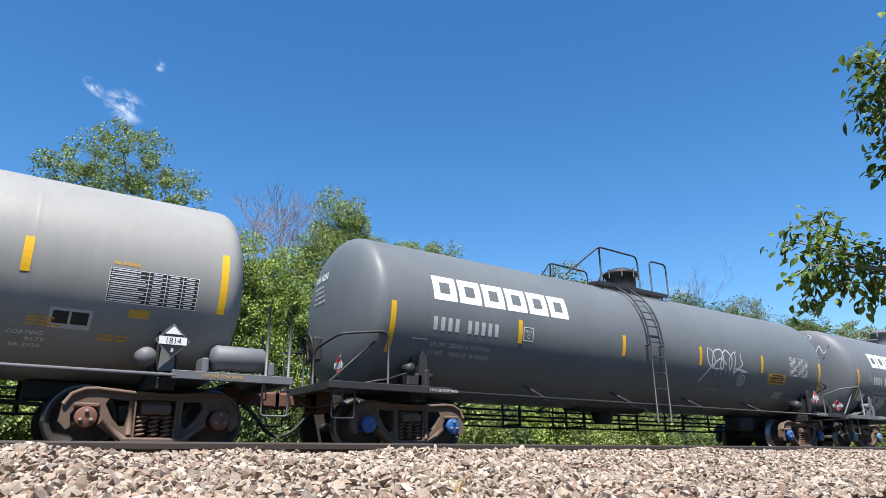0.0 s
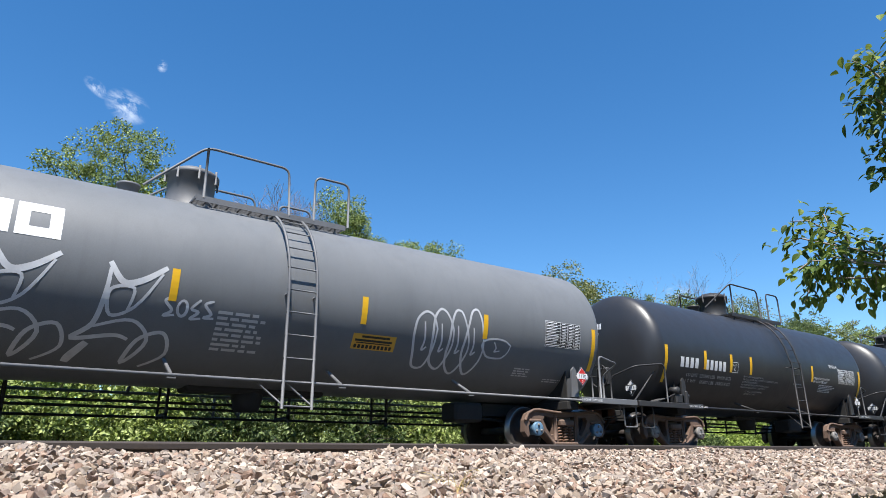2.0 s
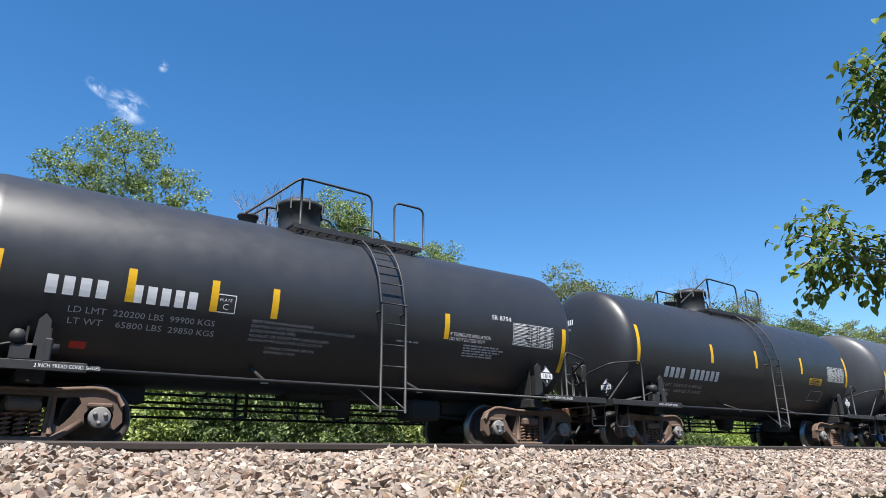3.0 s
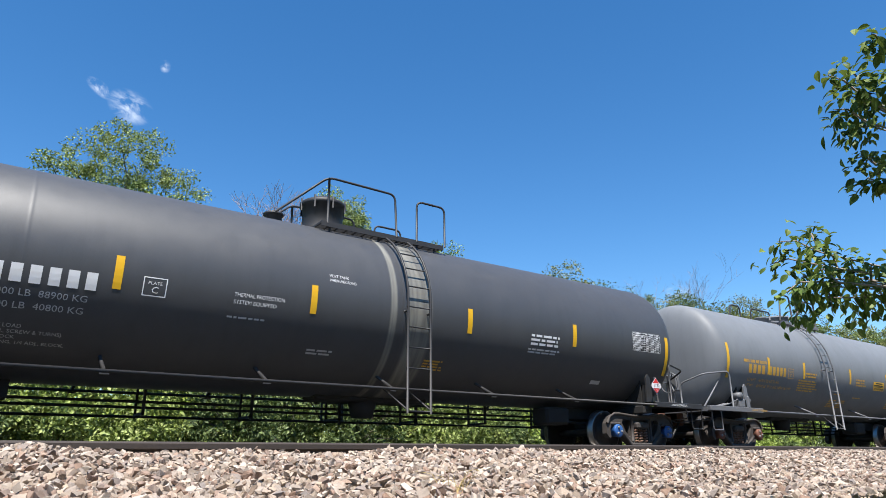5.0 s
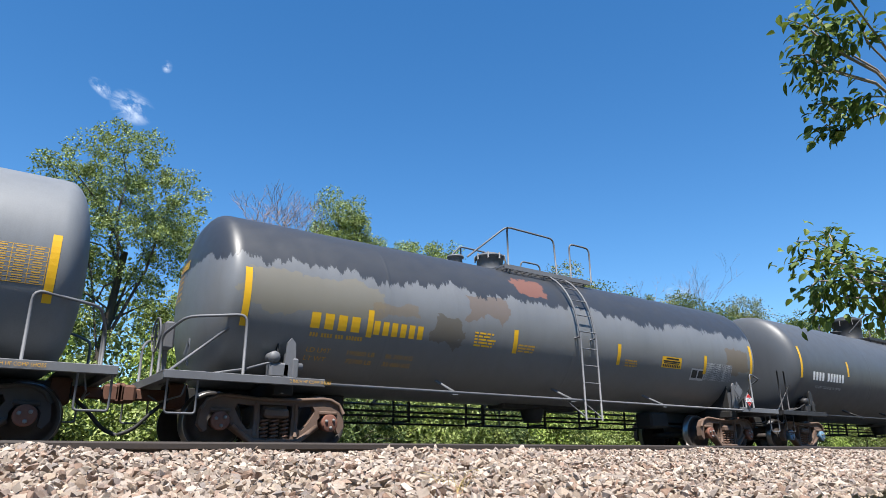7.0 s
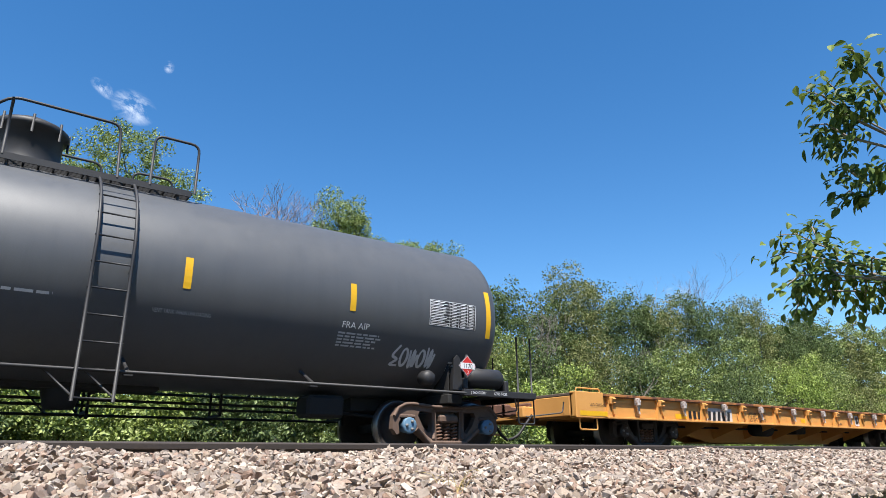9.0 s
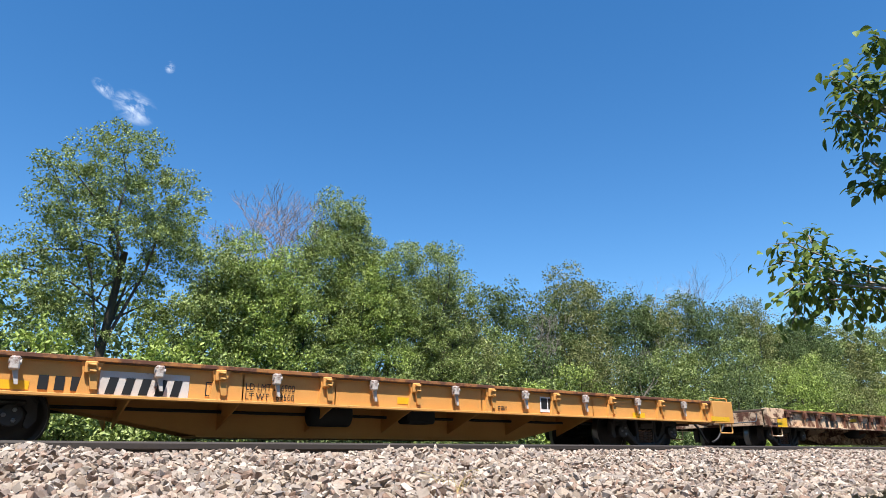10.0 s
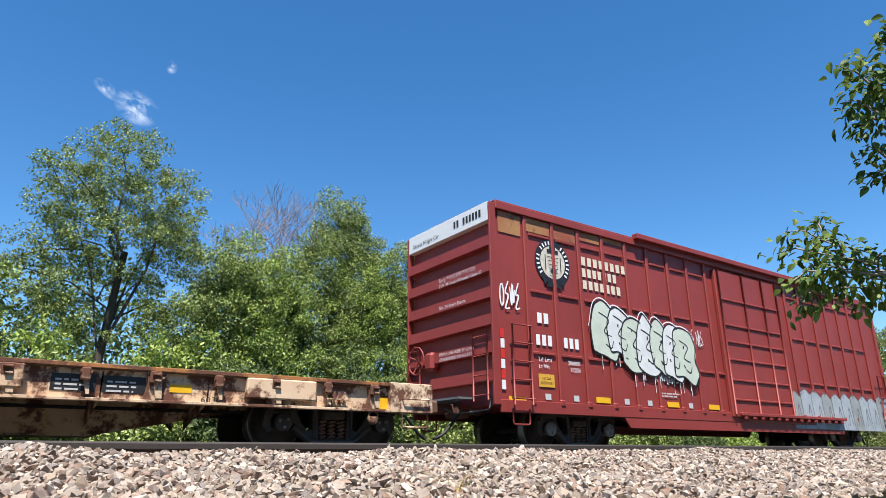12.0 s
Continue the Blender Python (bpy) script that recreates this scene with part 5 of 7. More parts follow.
class Side:
    """The near side of a car as a surface to letter: place(u, v) gives the point."""

    def __init__(self, car, R=None, zc=None, y=None):
        self.car, self.R, self.zc, self.y, self.shift = car, R, zc, y, 0.0

    def place(self, u, v, off=0.006):
        u += self.shift
        if self.R:
            return on_side(self.R, self.zc, u, v, 0.001 + off * 0.35)
        return Vector((u, self.y - off, v))

    def text(self, u, v, height, text, mat=None, width=None, name="stencil"):
        vs, fs = flat_text(text, height, width)
        bm = bmesh.new()
        bv = [bm.verts.new(self.place(u + x, v + y, 0.009)) for x, y in vs]
        for f in fs:
            try:
                bm.faces.new([bv[i] for i in f])
            except ValueError:
                pass
        return tagged(part(name, bm, mat or WHITE, self.car), kind="stuff")

    def patch(self, bm, u0, u1, v0, v1, off=0.006, mat=0, lean=0.0):
        n = max(1, int(abs(v1 - v0) / 0.08)) if self.R else 1
        rows = []
        for i in range(n + 1):
            v = v0 + (v1 - v0) * i / n
            k = lean * (v - v0)
            rows.append([bm.verts.new(self.place(u0 + k, v, off)), bm.verts.new(self.place(u1 + k, v, off))])
        for a, b in zip(rows, rows[1:]):
            f = bm.faces.new((a[0], a[1], b[1], b[0]))
            f.material_index = mat

    def bars(self, u, v, height, counts, width, mat=None, fill=0.6, name="stencil", lean=0.0):
        """A line of unreadable or withheld characters: one bar each; counts are words."""
        bm = bmesh.new()
        pitch = width / (sum(counts) + (len(counts) - 1) * 0.8)
        for n in counts:
            for k in range(n):
                self.patch(bm, u, u + pitch * fill, v, v + height, 0.009, lean=lean)
                u += pitch
                if height > 0.15:
                    part(name, bm, mat or WHITE, self.car)
                    bm = bmesh.new()
            u += pitch * 0.8
        if height <= 0.15:
            tagged(part(name, bm, mat or WHITE, self.car), kind="stuff")
        else:
            bm.free()

    def panel(self, u0, u1, v0, v1, mat, name="panel", off=0.005):
        bm = bmesh.new()
        self.patch(bm, u0, u1, v0, v1, off)
        return part(name, bm, mat, self.car)

    def frame_box(self, u0, u1, v0, v1, w=0.012, mat=None):
        bm = bmesh.new()
        for a in ((u0, u1, v0, v0 + w), (u0, u1, v1 - w, v1), (u0, u0 + w, v0 + w, v1 - w), (u1 - w, u1, v0 + w, v1 - w)):
            self.patch(bm, *a, 0.008)
        return part("stencil_frame", bm, mat or WHITE, self.car)

    def plate_c(self, u0, u1, v0, v1, mat=None):
        self.frame_box(u0, u1, v0, v1, 0.014, mat)
        w = u1 - u0
        self.text(u0 + w * 0.2, v0 + (v1 - v0) * 0.62, 0.045, "PLATE", mat, w * 0.6)
        self.text(u0 + w * 0.36, v0 + (v1 - v0) * 0.18, 0.09, "C", mat, w * 0.3)

    def table(self, u0, u1, v0, v1, ink=None, back=None, rows=8):
        """The qualification stencil: a dark field with rules and lines of small print."""
        self.panel(u0, u1, v0, v1, back or SIGN_BLACK, "stencil_field")
        bm = bmesh.new()
        w, h = u1 - u0, v1 - v0
        for k in range(rows + 1):
            v = v0 + (h - 0.008) * k / rows
            self.patch(bm, u0, u1, v, v + 0.008, 0.008)
        for k in (0, 0.42, 0.62, 0.81, 0.993):
            self.patch(bm, u0 + w * k, u0 + w * k + 0.008, v0, v1, 0.0085)
        tagged(part("stencil_grid", bm, ink or WHITE, self.car), kind="stuff")
        rnd = random.Random(int(u0 * 100))
        bm = bmesh.new()
        for k in range(rows):
            v = v0 + h * (k + 0.38) / rows
            t = h / rows * 0.27
            for a, b in ((0.02, rnd.uniform(0.28, 0.4)), (0.47, 0.57), (0.66, 0.77), (0.85, 0.95)):
                self.patch(bm, u0 + w * a, u0 + w * b, v, v + t, 0.009)
        tagged(part("stencil_print", bm, ink or WHITE, self.car), kind="stuff")

    def small_print(self, u0, u1, v1, lines, pitch, mat=None, seed=1, fill=0.55):
        rnd = random.Random(seed)
        bm = bmesh.new()
        for k in range(lines):
            u, stop = u0, u1 - rnd.uniform(0, 0.3) * (u1 - u0)
            v = v1 - (k + 1) * pitch
            while u < stop:
                n = rnd.uniform(0.5, 2.2) * pitch * 1.6
                self.patch(bm, u, min(stop, u + n), v, v + pitch * fill, 0.009)
                u += n + pitch * 0.5
        return tagged(part("small_print", bm, mat or FADED, self.car), kind="stuff")

    def sign(self, u0, u1, v0, v1, back):
        self.panel(u0, u1, v0, v1, back, "notice_sign", 0.007)
        bm = bmesh.new()
        w, h = u1 - u0, v1 - v0
        for a, b, c, d in ((0.2, 0.85, 0.76, 0.9), (0.06, 0.92, 0.52, 0.66), (0.1, 0.88, 0.4, 0.47)):
            self.patch(bm, u0 + w * a, u0 + w * b, v0 + h * c, v0 + h * d, 0.010)
        for k in range(10):
            self.patch(bm, u0 + w * (0.06 + 0.09 * k), u0 + w * (0.12 + 0.09 * k), v0 + h * 0.08, v0 + h * 0.32, 0.010)
        tagged(part("notice_print", bm, SIGN_BLACK, self.car), kind="stuff")

    def logo(self, u0, u1, v0, v1, n=6, mat=None):
        """The owner's mark as a row of plain rounded frames."""
        pitch = (u1 - u0) / n
        h, w = v1 - v0, pitch * 0.9
        for k in range(n):
            bm = bmesh.new()
            a = u0 + pitch * k
            t = h * 0.27
            self.patch(bm, a, a + t * 1.1, v0, v1, 0.008)
            self.patch(bm, a + w - t * 1.1, a + w, v0, v1, 0.008)
            self.patch(bm, a + t * 1.1, a + w - t * 1.1, v1 - t, v1, 0.008)
            self.patch(bm, a + t * 1.1, a + w - t * 1.1, v0, v0 + t, 0.008)
            part("owner_mark", bm, mat or WHITE, self.car)

    def stroke(self, bm, pts, w, off=0.008, mat=0):
        """A sprayed line of width w through the points."""
        pts = [Vector((a, b, 0)) for a, b in pts]
        sm = []
        for i in range(len(pts) - 1):
            p0, p1, p2, p3 = pts[max(0, i - 1)], pts[i], pts[i + 1], pts[min(len(pts) - 1, i + 2)]
            for k in range(5):
                t = k / 5
                sm.append(0.5 * ((2 * p1) + (p2 - p0) * t + (2 * p0 - 5 * p1 + 4 * p2 - p3) * t * t + (3 * p1 - p0 - 3 * p2 + p3) * t ** 3))
        sm.append(pts[-1])
        rows = []
        for i, p in enumerate(sm):
            d = (sm[min(i + 1, len(sm) - 1)] - sm[max(i - 1, 0)])
            n = Vector((-d.y, d.x, 0)).normalized() * w * 0.5 * (0.65 + 0.35 * math.sin(math.pi * (i + 1) / (len(sm) + 1)))
            o = off + 0.0004 * (i % 7)
            rows.append((bm.verts.new(self.place((p + n).x, (p + n).y, o)), bm.verts.new(self.place((p - n).x, (p - n).y, o))))
        for a, b in zip(rows, rows[1:]):
            f = bm.faces.new((a[0], b[0], b[1], a[1]))
            f.material_index = mat

    def tag(self, u0, u1, v0, v1, seed, strokes=7, w=0.03, mat=None):
        """A quick sprayed tag: upright zigzags and loops, no letters."""
        rnd = random.Random(seed)
        bm = bmesh.new()
        W, H = u1 - u0, v1 - v0
        for k in range(strokes):
            c = u0 + W * (k + 0.5) / strokes
            ww = W / strokes * 0.8
            kind = rnd.choice("zlo")
            if kind == "z":
                pts = [(c - ww * 0.5, v0 + H * rnd.uniform(.6, 1)), (c - ww * 0.2, v0 + H * rnd.uniform(0, .25)), (c + ww * 0.1, v0 + H * rnd.uniform(.7, 1)), (c + ww * 0.3, v0 + H * rnd.uniform(.05, .3)), (c + ww * 0.6, v0 + H * rnd.uniform(.6, .95))]
            elif kind == "l":
                pts = [(c + ww * 0.4, v0 + H * 0.95), (c - ww * 0.4, v0 + H * rnd.uniform(.5, .8)), (c + ww * 0.3, v0 + H * rnd.uniform(.35, .6)), (c - ww * 0.4, v0 + H * rnd.uniform(.0, .2)), (c + ww * 0.6, v0 + H * rnd.uniform(.1, .3))]
            else:
                r = ww * 0.45
                pts = [(c + r * math.cos(a), v0 + H * 0.5 + H * 0.34 * math.sin(a)) for a in (2.2 + 2 * math.pi * j / 8 for j in range(9))]
            self.stroke(bm, pts, w, 0.008 + 0.0005 * k)
        return tagged(part("sprayed_tag", bm, mat or CHALK, self.car), kind="stuff")

    def bubbles(self, u0, u1, v0, v1, n, w=0.035, mat=None, seed=3):
        """Rounded outline shapes side by side."""
        rnd = random.Random(seed)
        bm = bmesh.new()
        W, H = u1 - u0, v1 - v0
        for k in range(n):
            c = u0 + W * (k + 0.5) / n
            r = W / n * 0.62
            base = rnd.uniform(0, 0.12)
            pts = [(c + r * math.cos(a) * (1 + 0.14 * math.sin(3 * a + k)), v0 + H * (base + 0.45) + H * 0.46 * math.sin(a) * (1 + 0.1 * math.cos(2 * a + k))) for a in (0.4 + 2 * math.pi * j / 12 for j in range(13))]
            self.stroke(bm, pts, w, 0.008 + 0.0006 * k)
            self.stroke(bm, [(c - r * 0.2, v0 + H * 0.75), (c, v0 + H * 0.5), (c - r * 0.1, v0 + H * 0.35), (c + r * 0.3, v0 + H * 0.4)], w * 0.8, 0.012)
        return tagged(part("sprayed_tag", bm, mat or CHALK, self.car), kind="stuff")


def head_bars(car, half, R, zc, y0, y1, z, height, counts, mat):
    """Characters on the left bulged head, as bars."""
    bm = bmesh.new()

    def place(y, zz):
        r = min(0.999, math.hypot(y, zz - zc) / R)
        s = r ** (1 / 0.82)
        return Vector((-half - HEAD * max(0.0, 1 - s * s) ** 0.45 - 0.012, y, zz))
    # read from the outside: the first character is at greater y
    pitch = (y1 - y0) / (sum(counts) + (len(counts) - 1) * 0.8)
    y = y1
    for n in counts:
        for k in range(n):
            vs = [bm.verts.new(place(a, b)) for a, b in ((y, z), (y - pitch * 0.6, z), (y - pitch * 0.6, z + height), (y, z + height))]
            bm.faces.new(vs)
            y -= pitch
        y -= pitch * 0.8
    return tagged(part("head_stencil", bm, mat, car), kind="stuff")


def placard(car, x, y, z, number, kind, facing="side", size=0.20, post=True):
    """A diamond hazard placard on its bracket."""
    bm = bmesh.new()

    def dia(r, off, cut=None):
        pts = [(0, r), (r, 0), (0, -r), (-r, 0)]
        if cut == "top":
            pts = [(0, r), (r * 0.55, r * 0.45), (-r * 0.55, r * 0.45)]
        if cut == "mid":
            pts = [(-r * 0.78, 0.055), (-r * 0.78, -0.055), (r * 0.78, -0.055), (r * 0.78, 0.055)]
        return [(a, -off, b) for a, b in pts]
    layers = {"red": [(size, 0.0, None, 0), (size * 0.9, 0.004, None, 1), (size * 0.86, 0.007, None, 2), (size, 0.010, "mid", 1)],
              "half": [(size, 0.0, None, 0), (size * 0.9, 0.004, None, 3), (size * 0.86, 0.007, "top", 1), (size, 0.010, "mid", 1)],
              "grey": [(size, 0.0, None, 0), (size * 0.8, 0.004, None, 3), (size * 0.74, 0.007, None, 0)]}[kind]
    for r, off, cut, mi in layers:
        f = bm.faces.new([bm.verts.new(p) for p in dia(r, off, cut)])
        f.material_index = mi
    box(bm, -0.02, 0.02, 0.004, 0.03, -size, size)
    m = pose(x, y, z) if facing == "side" else pose(x, y, z, 0, 0, -90)
    plate = part("placard", bm, [FRAME_GREY, WHITE, SIGN_RED, SIGN_BLACK], car, at=m)
    if kind == "grey":
        return
    vs, fs = flat_text(number, 0.085, 0.22)
    bm = bmesh.new()
    bv = [bm.verts.new((a - 0.11, -0.013, b - 0.043)) for a, b in vs]
    for f in fs:
        bm.faces.new([bv[i] for i in f])
    part("number", bm, SIGN_BLACK, plate)
    vs, fs = flat_text("3" if kind == "red" else "8", 0.06)
    bm = bmesh.new()
    bv = [bm.verts.new((a - 0.02, -0.012, b - size * 0.68)) for a, b in vs]
    for f in fs:
        bm.faces.new([bv[i] for i in f])
    part("class_number", bm, WHITE, plate)


def sill_text(car, x, text, mat=WHITE, width=0.75):
    s = Side(car, y=-1.521)
    s.text(x, 1.028, 0.05, text, mat, width)


def side_of(key):
    car, tank, h, half = CARS[key]
    R, zc = {"Z": (1.50, 2.50), "A": (1.53, 2.54), "B": (1.53, 2.54), "C": (1.49, 2.46), "D": (1.49, 2.45), "E": (1.56, 2.53), "F": (1.51, 2.52), "G": (1.50, 2.49), "H": (1.57, 2.53)}[key]
    return Side(car, R, zc), car, h, half, R, zc


def letter_cars():
    # grey car that leads
    s, car, h, half, R, zc = side_of("Z")
    s.shift = 0.33
    s.table(5.66, 6.86, -0.52, -0.05)
    s.bars(5.70, 0.0, 0.05, [3, 8], 0.34, AMBER)
    s.panel(5.04, 5.55, -0.97, -0.68, FADED)
    s.panel(5.08, 5.27, -0.90, -0.72, SIGN_BLACK, off=0.008)
    s.panel(5.30, 5.51, -0.90, -0.72, SIGN_BLACK, off=0.008)
    s.text(4.60, -1.10, 0.06, "COATING", WHITE, 0.42)
    s.text(4.82, -1.20, 0.06, "9573", WHITE, 0.22)
    s.text(4.66, -1.30, 0.06, "06 2020", WHITE, 0.36)
    s.panel(5.99, 6.26, -0.72, -0.60, AMBER)
    s.small_print(5.66, 6.1, -0.98, 2, 0.06, AMBER, 4)
    s.small_print(4.8, 5.2, -0.8, 3, 0.05, AMBER, 5)
    placard(car, h, -1.56, 1.50, "1814", "half", size=0.24)
    sill_text(car, h + 0.45, "2 INCH HF COMP SHOES", AMBER, 0.6)
    # two cars with the big mark
    for key, num, l1, l2, du in (("A", [4, 5], "LD LMT  206500 LB  93 650 KG", "LT WT    79500 LB  36 050 KG", 0.14), ("B", [4, 5], "LD LMT  206200 LB  93 500 KG", "LT WT    79800 LB  36 200 KG", 0.38)):
        s, car, h, half, R, zc = side_of(key)
        s.logo(-6.83 + du, -3.25 + du, 0.17, 0.68)
        s.bars(-6.84 + du, -0.40, 0.25, num, 1.62, FADED, 0.55)
        s.text(-6.84 + du, -0.70, 0.085, l1, FADED, 1.40)
        s.text(-6.84 + du, -0.87, 0.085, l2, FADED, 1.40)
        s.plate_c(-4.68 + du * 1.35, -4.41 + du * 1.35, -0.40, -0.12)
        s.table(5.82 + du * 0.35, 6.84 + du * 0.35, -0.45, 0.08)
        s.panel(-7.25 + du, -6.92 + du, -0.60, -0.585, WHITE, "lift_line")
        s.small_print(5.3, 5.75, -0.95, 4, 0.055, FADED, 8)
        s.small_print(6.2, 6.8, -1.15, 2, 0.055, FADED, 9)
        head_bars(car, half, R, zc, 0.1, 0.75, 3.25, 0.14, [4, 5], WHITE)
        for k in range(4):
            head_bars(car, half, R, zc, 0.25 - 0.04 * k, 0.68, 3.1 - 0.1 * k, 0.05, [4, 5, 3], FADED)
        sill_text(car, -h + 0.1, "2 INCH HF COMP SHOES", WHITE, 0.62)
        sill_text(car, h + 0.05, "2 INCH HF COMP SHOES", WHITE, 0.62)
        placard(car, h + 0.05, -1.56, 1.52, "1170", "red", size=0.2)
        placard(car, -(h + 1.44), -1.02, 1.42, "1170", "red", "end", 0.19)
    s, car, h, half, R, zc = side_of("A")
    s.shift = 0.14
    s.sign(4.62, 5.52, -0.74, -0.44, AMBER)
    s.shift = 0.04
    # a sprayed scrawl: a run of tall loops, a tail, a flourish and a spiral
    bm = bmesh.new()
    s.stroke(bm, [(1.86 + 0.037 * k + 0.15 * math.sin(0.62 * k), -0.24 + 0.25 * math.cos(0.62 * k + 0.25 * math.sin(k))) for k in range(32)], 0.042, 0.004)
    s.stroke(bm, [(1.80, 0.03), (1.76, -0.2), (1.9, -0.42), (2.2, -0.5), (2.4, -0.45)], 0.045, 0.006)
    s.stroke(bm, [(1.56, -0.9), (1.75, -0.66), (2.0, -0.44), (2.35, -0.22), (2.62, -0.36)], 0.045, 0.008)
    s.stroke(bm, [(3.0, 0.0), (3.02, -0.28), (2.98, -0.55), (3.2, -0.42), (3.36, -0.3), (3.28, -0.18), (3.26, -0.02)], 0.042, 0.006)
    s.stroke(bm, [(3.04, -0.44), (3.3, -0.46), (3.62, -0.5)], 0.05, 0.010)
    s.stroke(bm, [(3.42 + (0.21 - 0.0072 * k) * math.cos(0.6 * k + 1.2), -0.72 + (0.21 - 0.0072 * k) * math.sin(0.6 * k + 1.2)) for k in range(27)], 0.026, 0.004)
    for k in range(5):
        s.patch(bm, 2.2 + 0.2 * k, 2.215 + 0.2 * k, -0.66 + 0.03 * (k % 3), -0.45, 0.003)
    tagged(part("sprayed_tag", bm, CHALK, car), kind="stuff")
    s.shift = 0.14
    s.text(1.9, -1.1, 0.05, "BOT OPR VALVE", FADED, 0.5)
    s, car, h, half, R, zc = side_of("B")
    s.shift = 0.21
    s.sign(1.35, 2.2, -0.90, -0.62, AMBER)
    s.panel(-7.66, -7.2, -1.0, -0.74, FADED)
    s.tag(-6.72, -5.55, -1.42, -0.75, 21, 4, 0.07, FADED)
    for u in (-3.95, -2.6):
        bm = bmesh.new()
        s.stroke(bm, [(u + 0.1, -0.02), (u + 0.3, -0.28), (u + 0.55, -0.22), (u + 0.85, 0.0)], 0.09)
        s.stroke(bm, [(u + 0.12, -0.1), (u + 0.1, -0.45), (u + 0.02, -0.9), (u - 0.2, -1.15), (u + 0.3, -1.05), (u + 0.5, -1.1)], 0.07, 0.009)
        s.stroke(bm, [(u + 0.8, -0.1), (u + 0.5, -0.6), (u + 0.2, -0.75), (u + 0.15, -0.4), (u + 0.45, -0.35), (u + 0.4, -0.7)], 0.05, 0.010)
        s.stroke(bm, [(u + 0.0, -0.95), (u + 0.5, -0.8), (u + 0.75, -1.1), (u + 0.5, -1.55), (u + 0.62, -1.1), (u + 0.95, -0.95), (u + 1.05, -1.3), (u + 0.75, -1.6)], 0.06, 0.011)
        s.stroke(bm, [(u + 0.0, -1.2), (u - 0.15, -1.45), (u - 0.2, -1.6)], 0.12, 0.0115)
        part("sprayed_tag", bm, CHALK, car)
    s.tag(-1.75, -1.0, -0.72, -0.38, 23, 4, 0.045)
    s.small_print(-0.95, -0.2, -0.48, 8, 0.085, FADED, 12)
    s.bubbles(2.6, 4.1, -1.25, 0.05, 4, 0.05)
    s.bubbles(4.2, 4.75, -0.85, -0.38, 1, 0.04, seed=8)
    bm = bmesh.new()
    s.stroke(bm, [(-7.05, -0.15), (-6.98, -0.02), (-6.9, -0.2), (-7.05, -0.3), (-7.1, -0.1), (-6.8, -0.28)], 0.014)
    part("sprayed_tag", bm, FADED, car)
    # tag high on the bulged head
    bm = bmesh.new()
    for pts in ([(0.25, 3.75), (0.1, 3.85), (0.0, 3.72), (0.15, 3.64), (0.25, 3.75)], [(0.55, 3.3), (0.42, 3.05), (0.3, 3.4), (0.2, 3.08), (0.1, 3.38), (-0.05, 3.1), (-0.2, 3.45), (-0.32, 3.1), (-0.5, 3.4)], [(0.5, 2.9), (0.2, 2.98), (-0.1, 2.85), (-0.35, 3.05)]):
        pv = []
        for i, (yy, zz) in enumerate(pts):
            yy -= 0.45
            r = min(0.999, math.hypot(yy, zz - zc) / R)
            sn = r ** (1 / 0.82)
            pv.append((-half - HEAD * max(0.0, 1 - sn * sn) ** 0.45 - 0.004, yy, zz))
        tube(bm, rounded(pv, 0.1, 3), 0.016, 5)
    part("sprayed_tag", bm, CHALK, car)

    # short black car
    s, car, h, half, R, zc = side_of("C")
    s.shift = -0.15
    s.bars(-4.27, -0.46, 0.25, [4], 0.80, WHITE, 0.66)
    s.bars(-3.21, -0.46, 0.25, [5], 0.94, WHITE, 0.66)
    s.text(-3.97, -0.68, 0.09, "LD LMT  220200 LBS  99900 KGS", FADED, 1.95)
    s.text(-3.95, -0.84, 0.09, "LT WT    65800 LBS  29850 KGS", FADED, 1.95)
    s.plate_c(-2.07, -1.76, -0.46, -0.18)
    s.shift = 0.0
    for k, ln in enumerate(("VENT TANK WHEN UNLOADING", "CAUTION: SHARP OBJECTS MUST NOT CONTACT LINING", "EXTERIOR HEATER PIPES", "NO INLET OR OUTLET PIPE CAPS REQUIRED", "MAXIMUM PRESSURE FOR COILS IS 25 PSI", "CONSULT OWNER BEFORE", "REPAIRING TANK")):
        s.text(-1.62 + (0.3 if k > 4 else 0), -0.55 - 0.075 * k - (0.04 if k > 4 else 0), 0.048, ln, FADED)
    s.text(3.12, 0.03, 0.09, "SR 8754", WHITE, 0.5)
    s.table(3.68, 4.78, -0.42, 0.02)
    s.text(2.13, -0.38, 0.065, "4\" FIBERGLASS INSULATION", WHITE, 0.98)
    s.text(2.13, -0.47, 0.065, "DO NOT EXCEED 450°F", WHITE, 0.85)
    s.small_print(2.48, 3.5, -0.50, 5, 0.05, FADED, 17)
    s.small_print(1.0, 1.5, -0.55, 1, 0.05, FADED, 18)
    s.panel(-4.0, -3.8, -1.22, -1.1, SIGN_RED, "red_mark")
    placard(car, h + 0.05, -1.56, 1.46, "1814", "half", size=0.2)
    placard(car, -(h + 1.44), -1.0, 1.45, "1814", "half", "end", 0.19)
    sill_text(car, -h + 0.0, "2 INCH TREAD COND. SHOES", WHITE, 0.75)
    sill_text(car, h + 0.05, "2 INCH TREAD COND. SHOES", WHITE, 0.75)
    head_bars(car, half, R, zc, 0.0, 0.8, 3.05, 0.15, [4, 5], WHITE)
    head_bars(car, half, R, zc, 0.1, 0.8, 2.9, 0.06, [4, 5, 3], WHITE)
    head_bars(car, half, R, zc, 0.2, 0.8, 2.78, 0.06, [4, 5, 1], WHITE)
    # second short black car
    s, car, h, half, R, zc = side_of("D")
    s.bars(-4.2, -0.74, 0.26, [4, 6], 2.3, WHITE, 0.66)
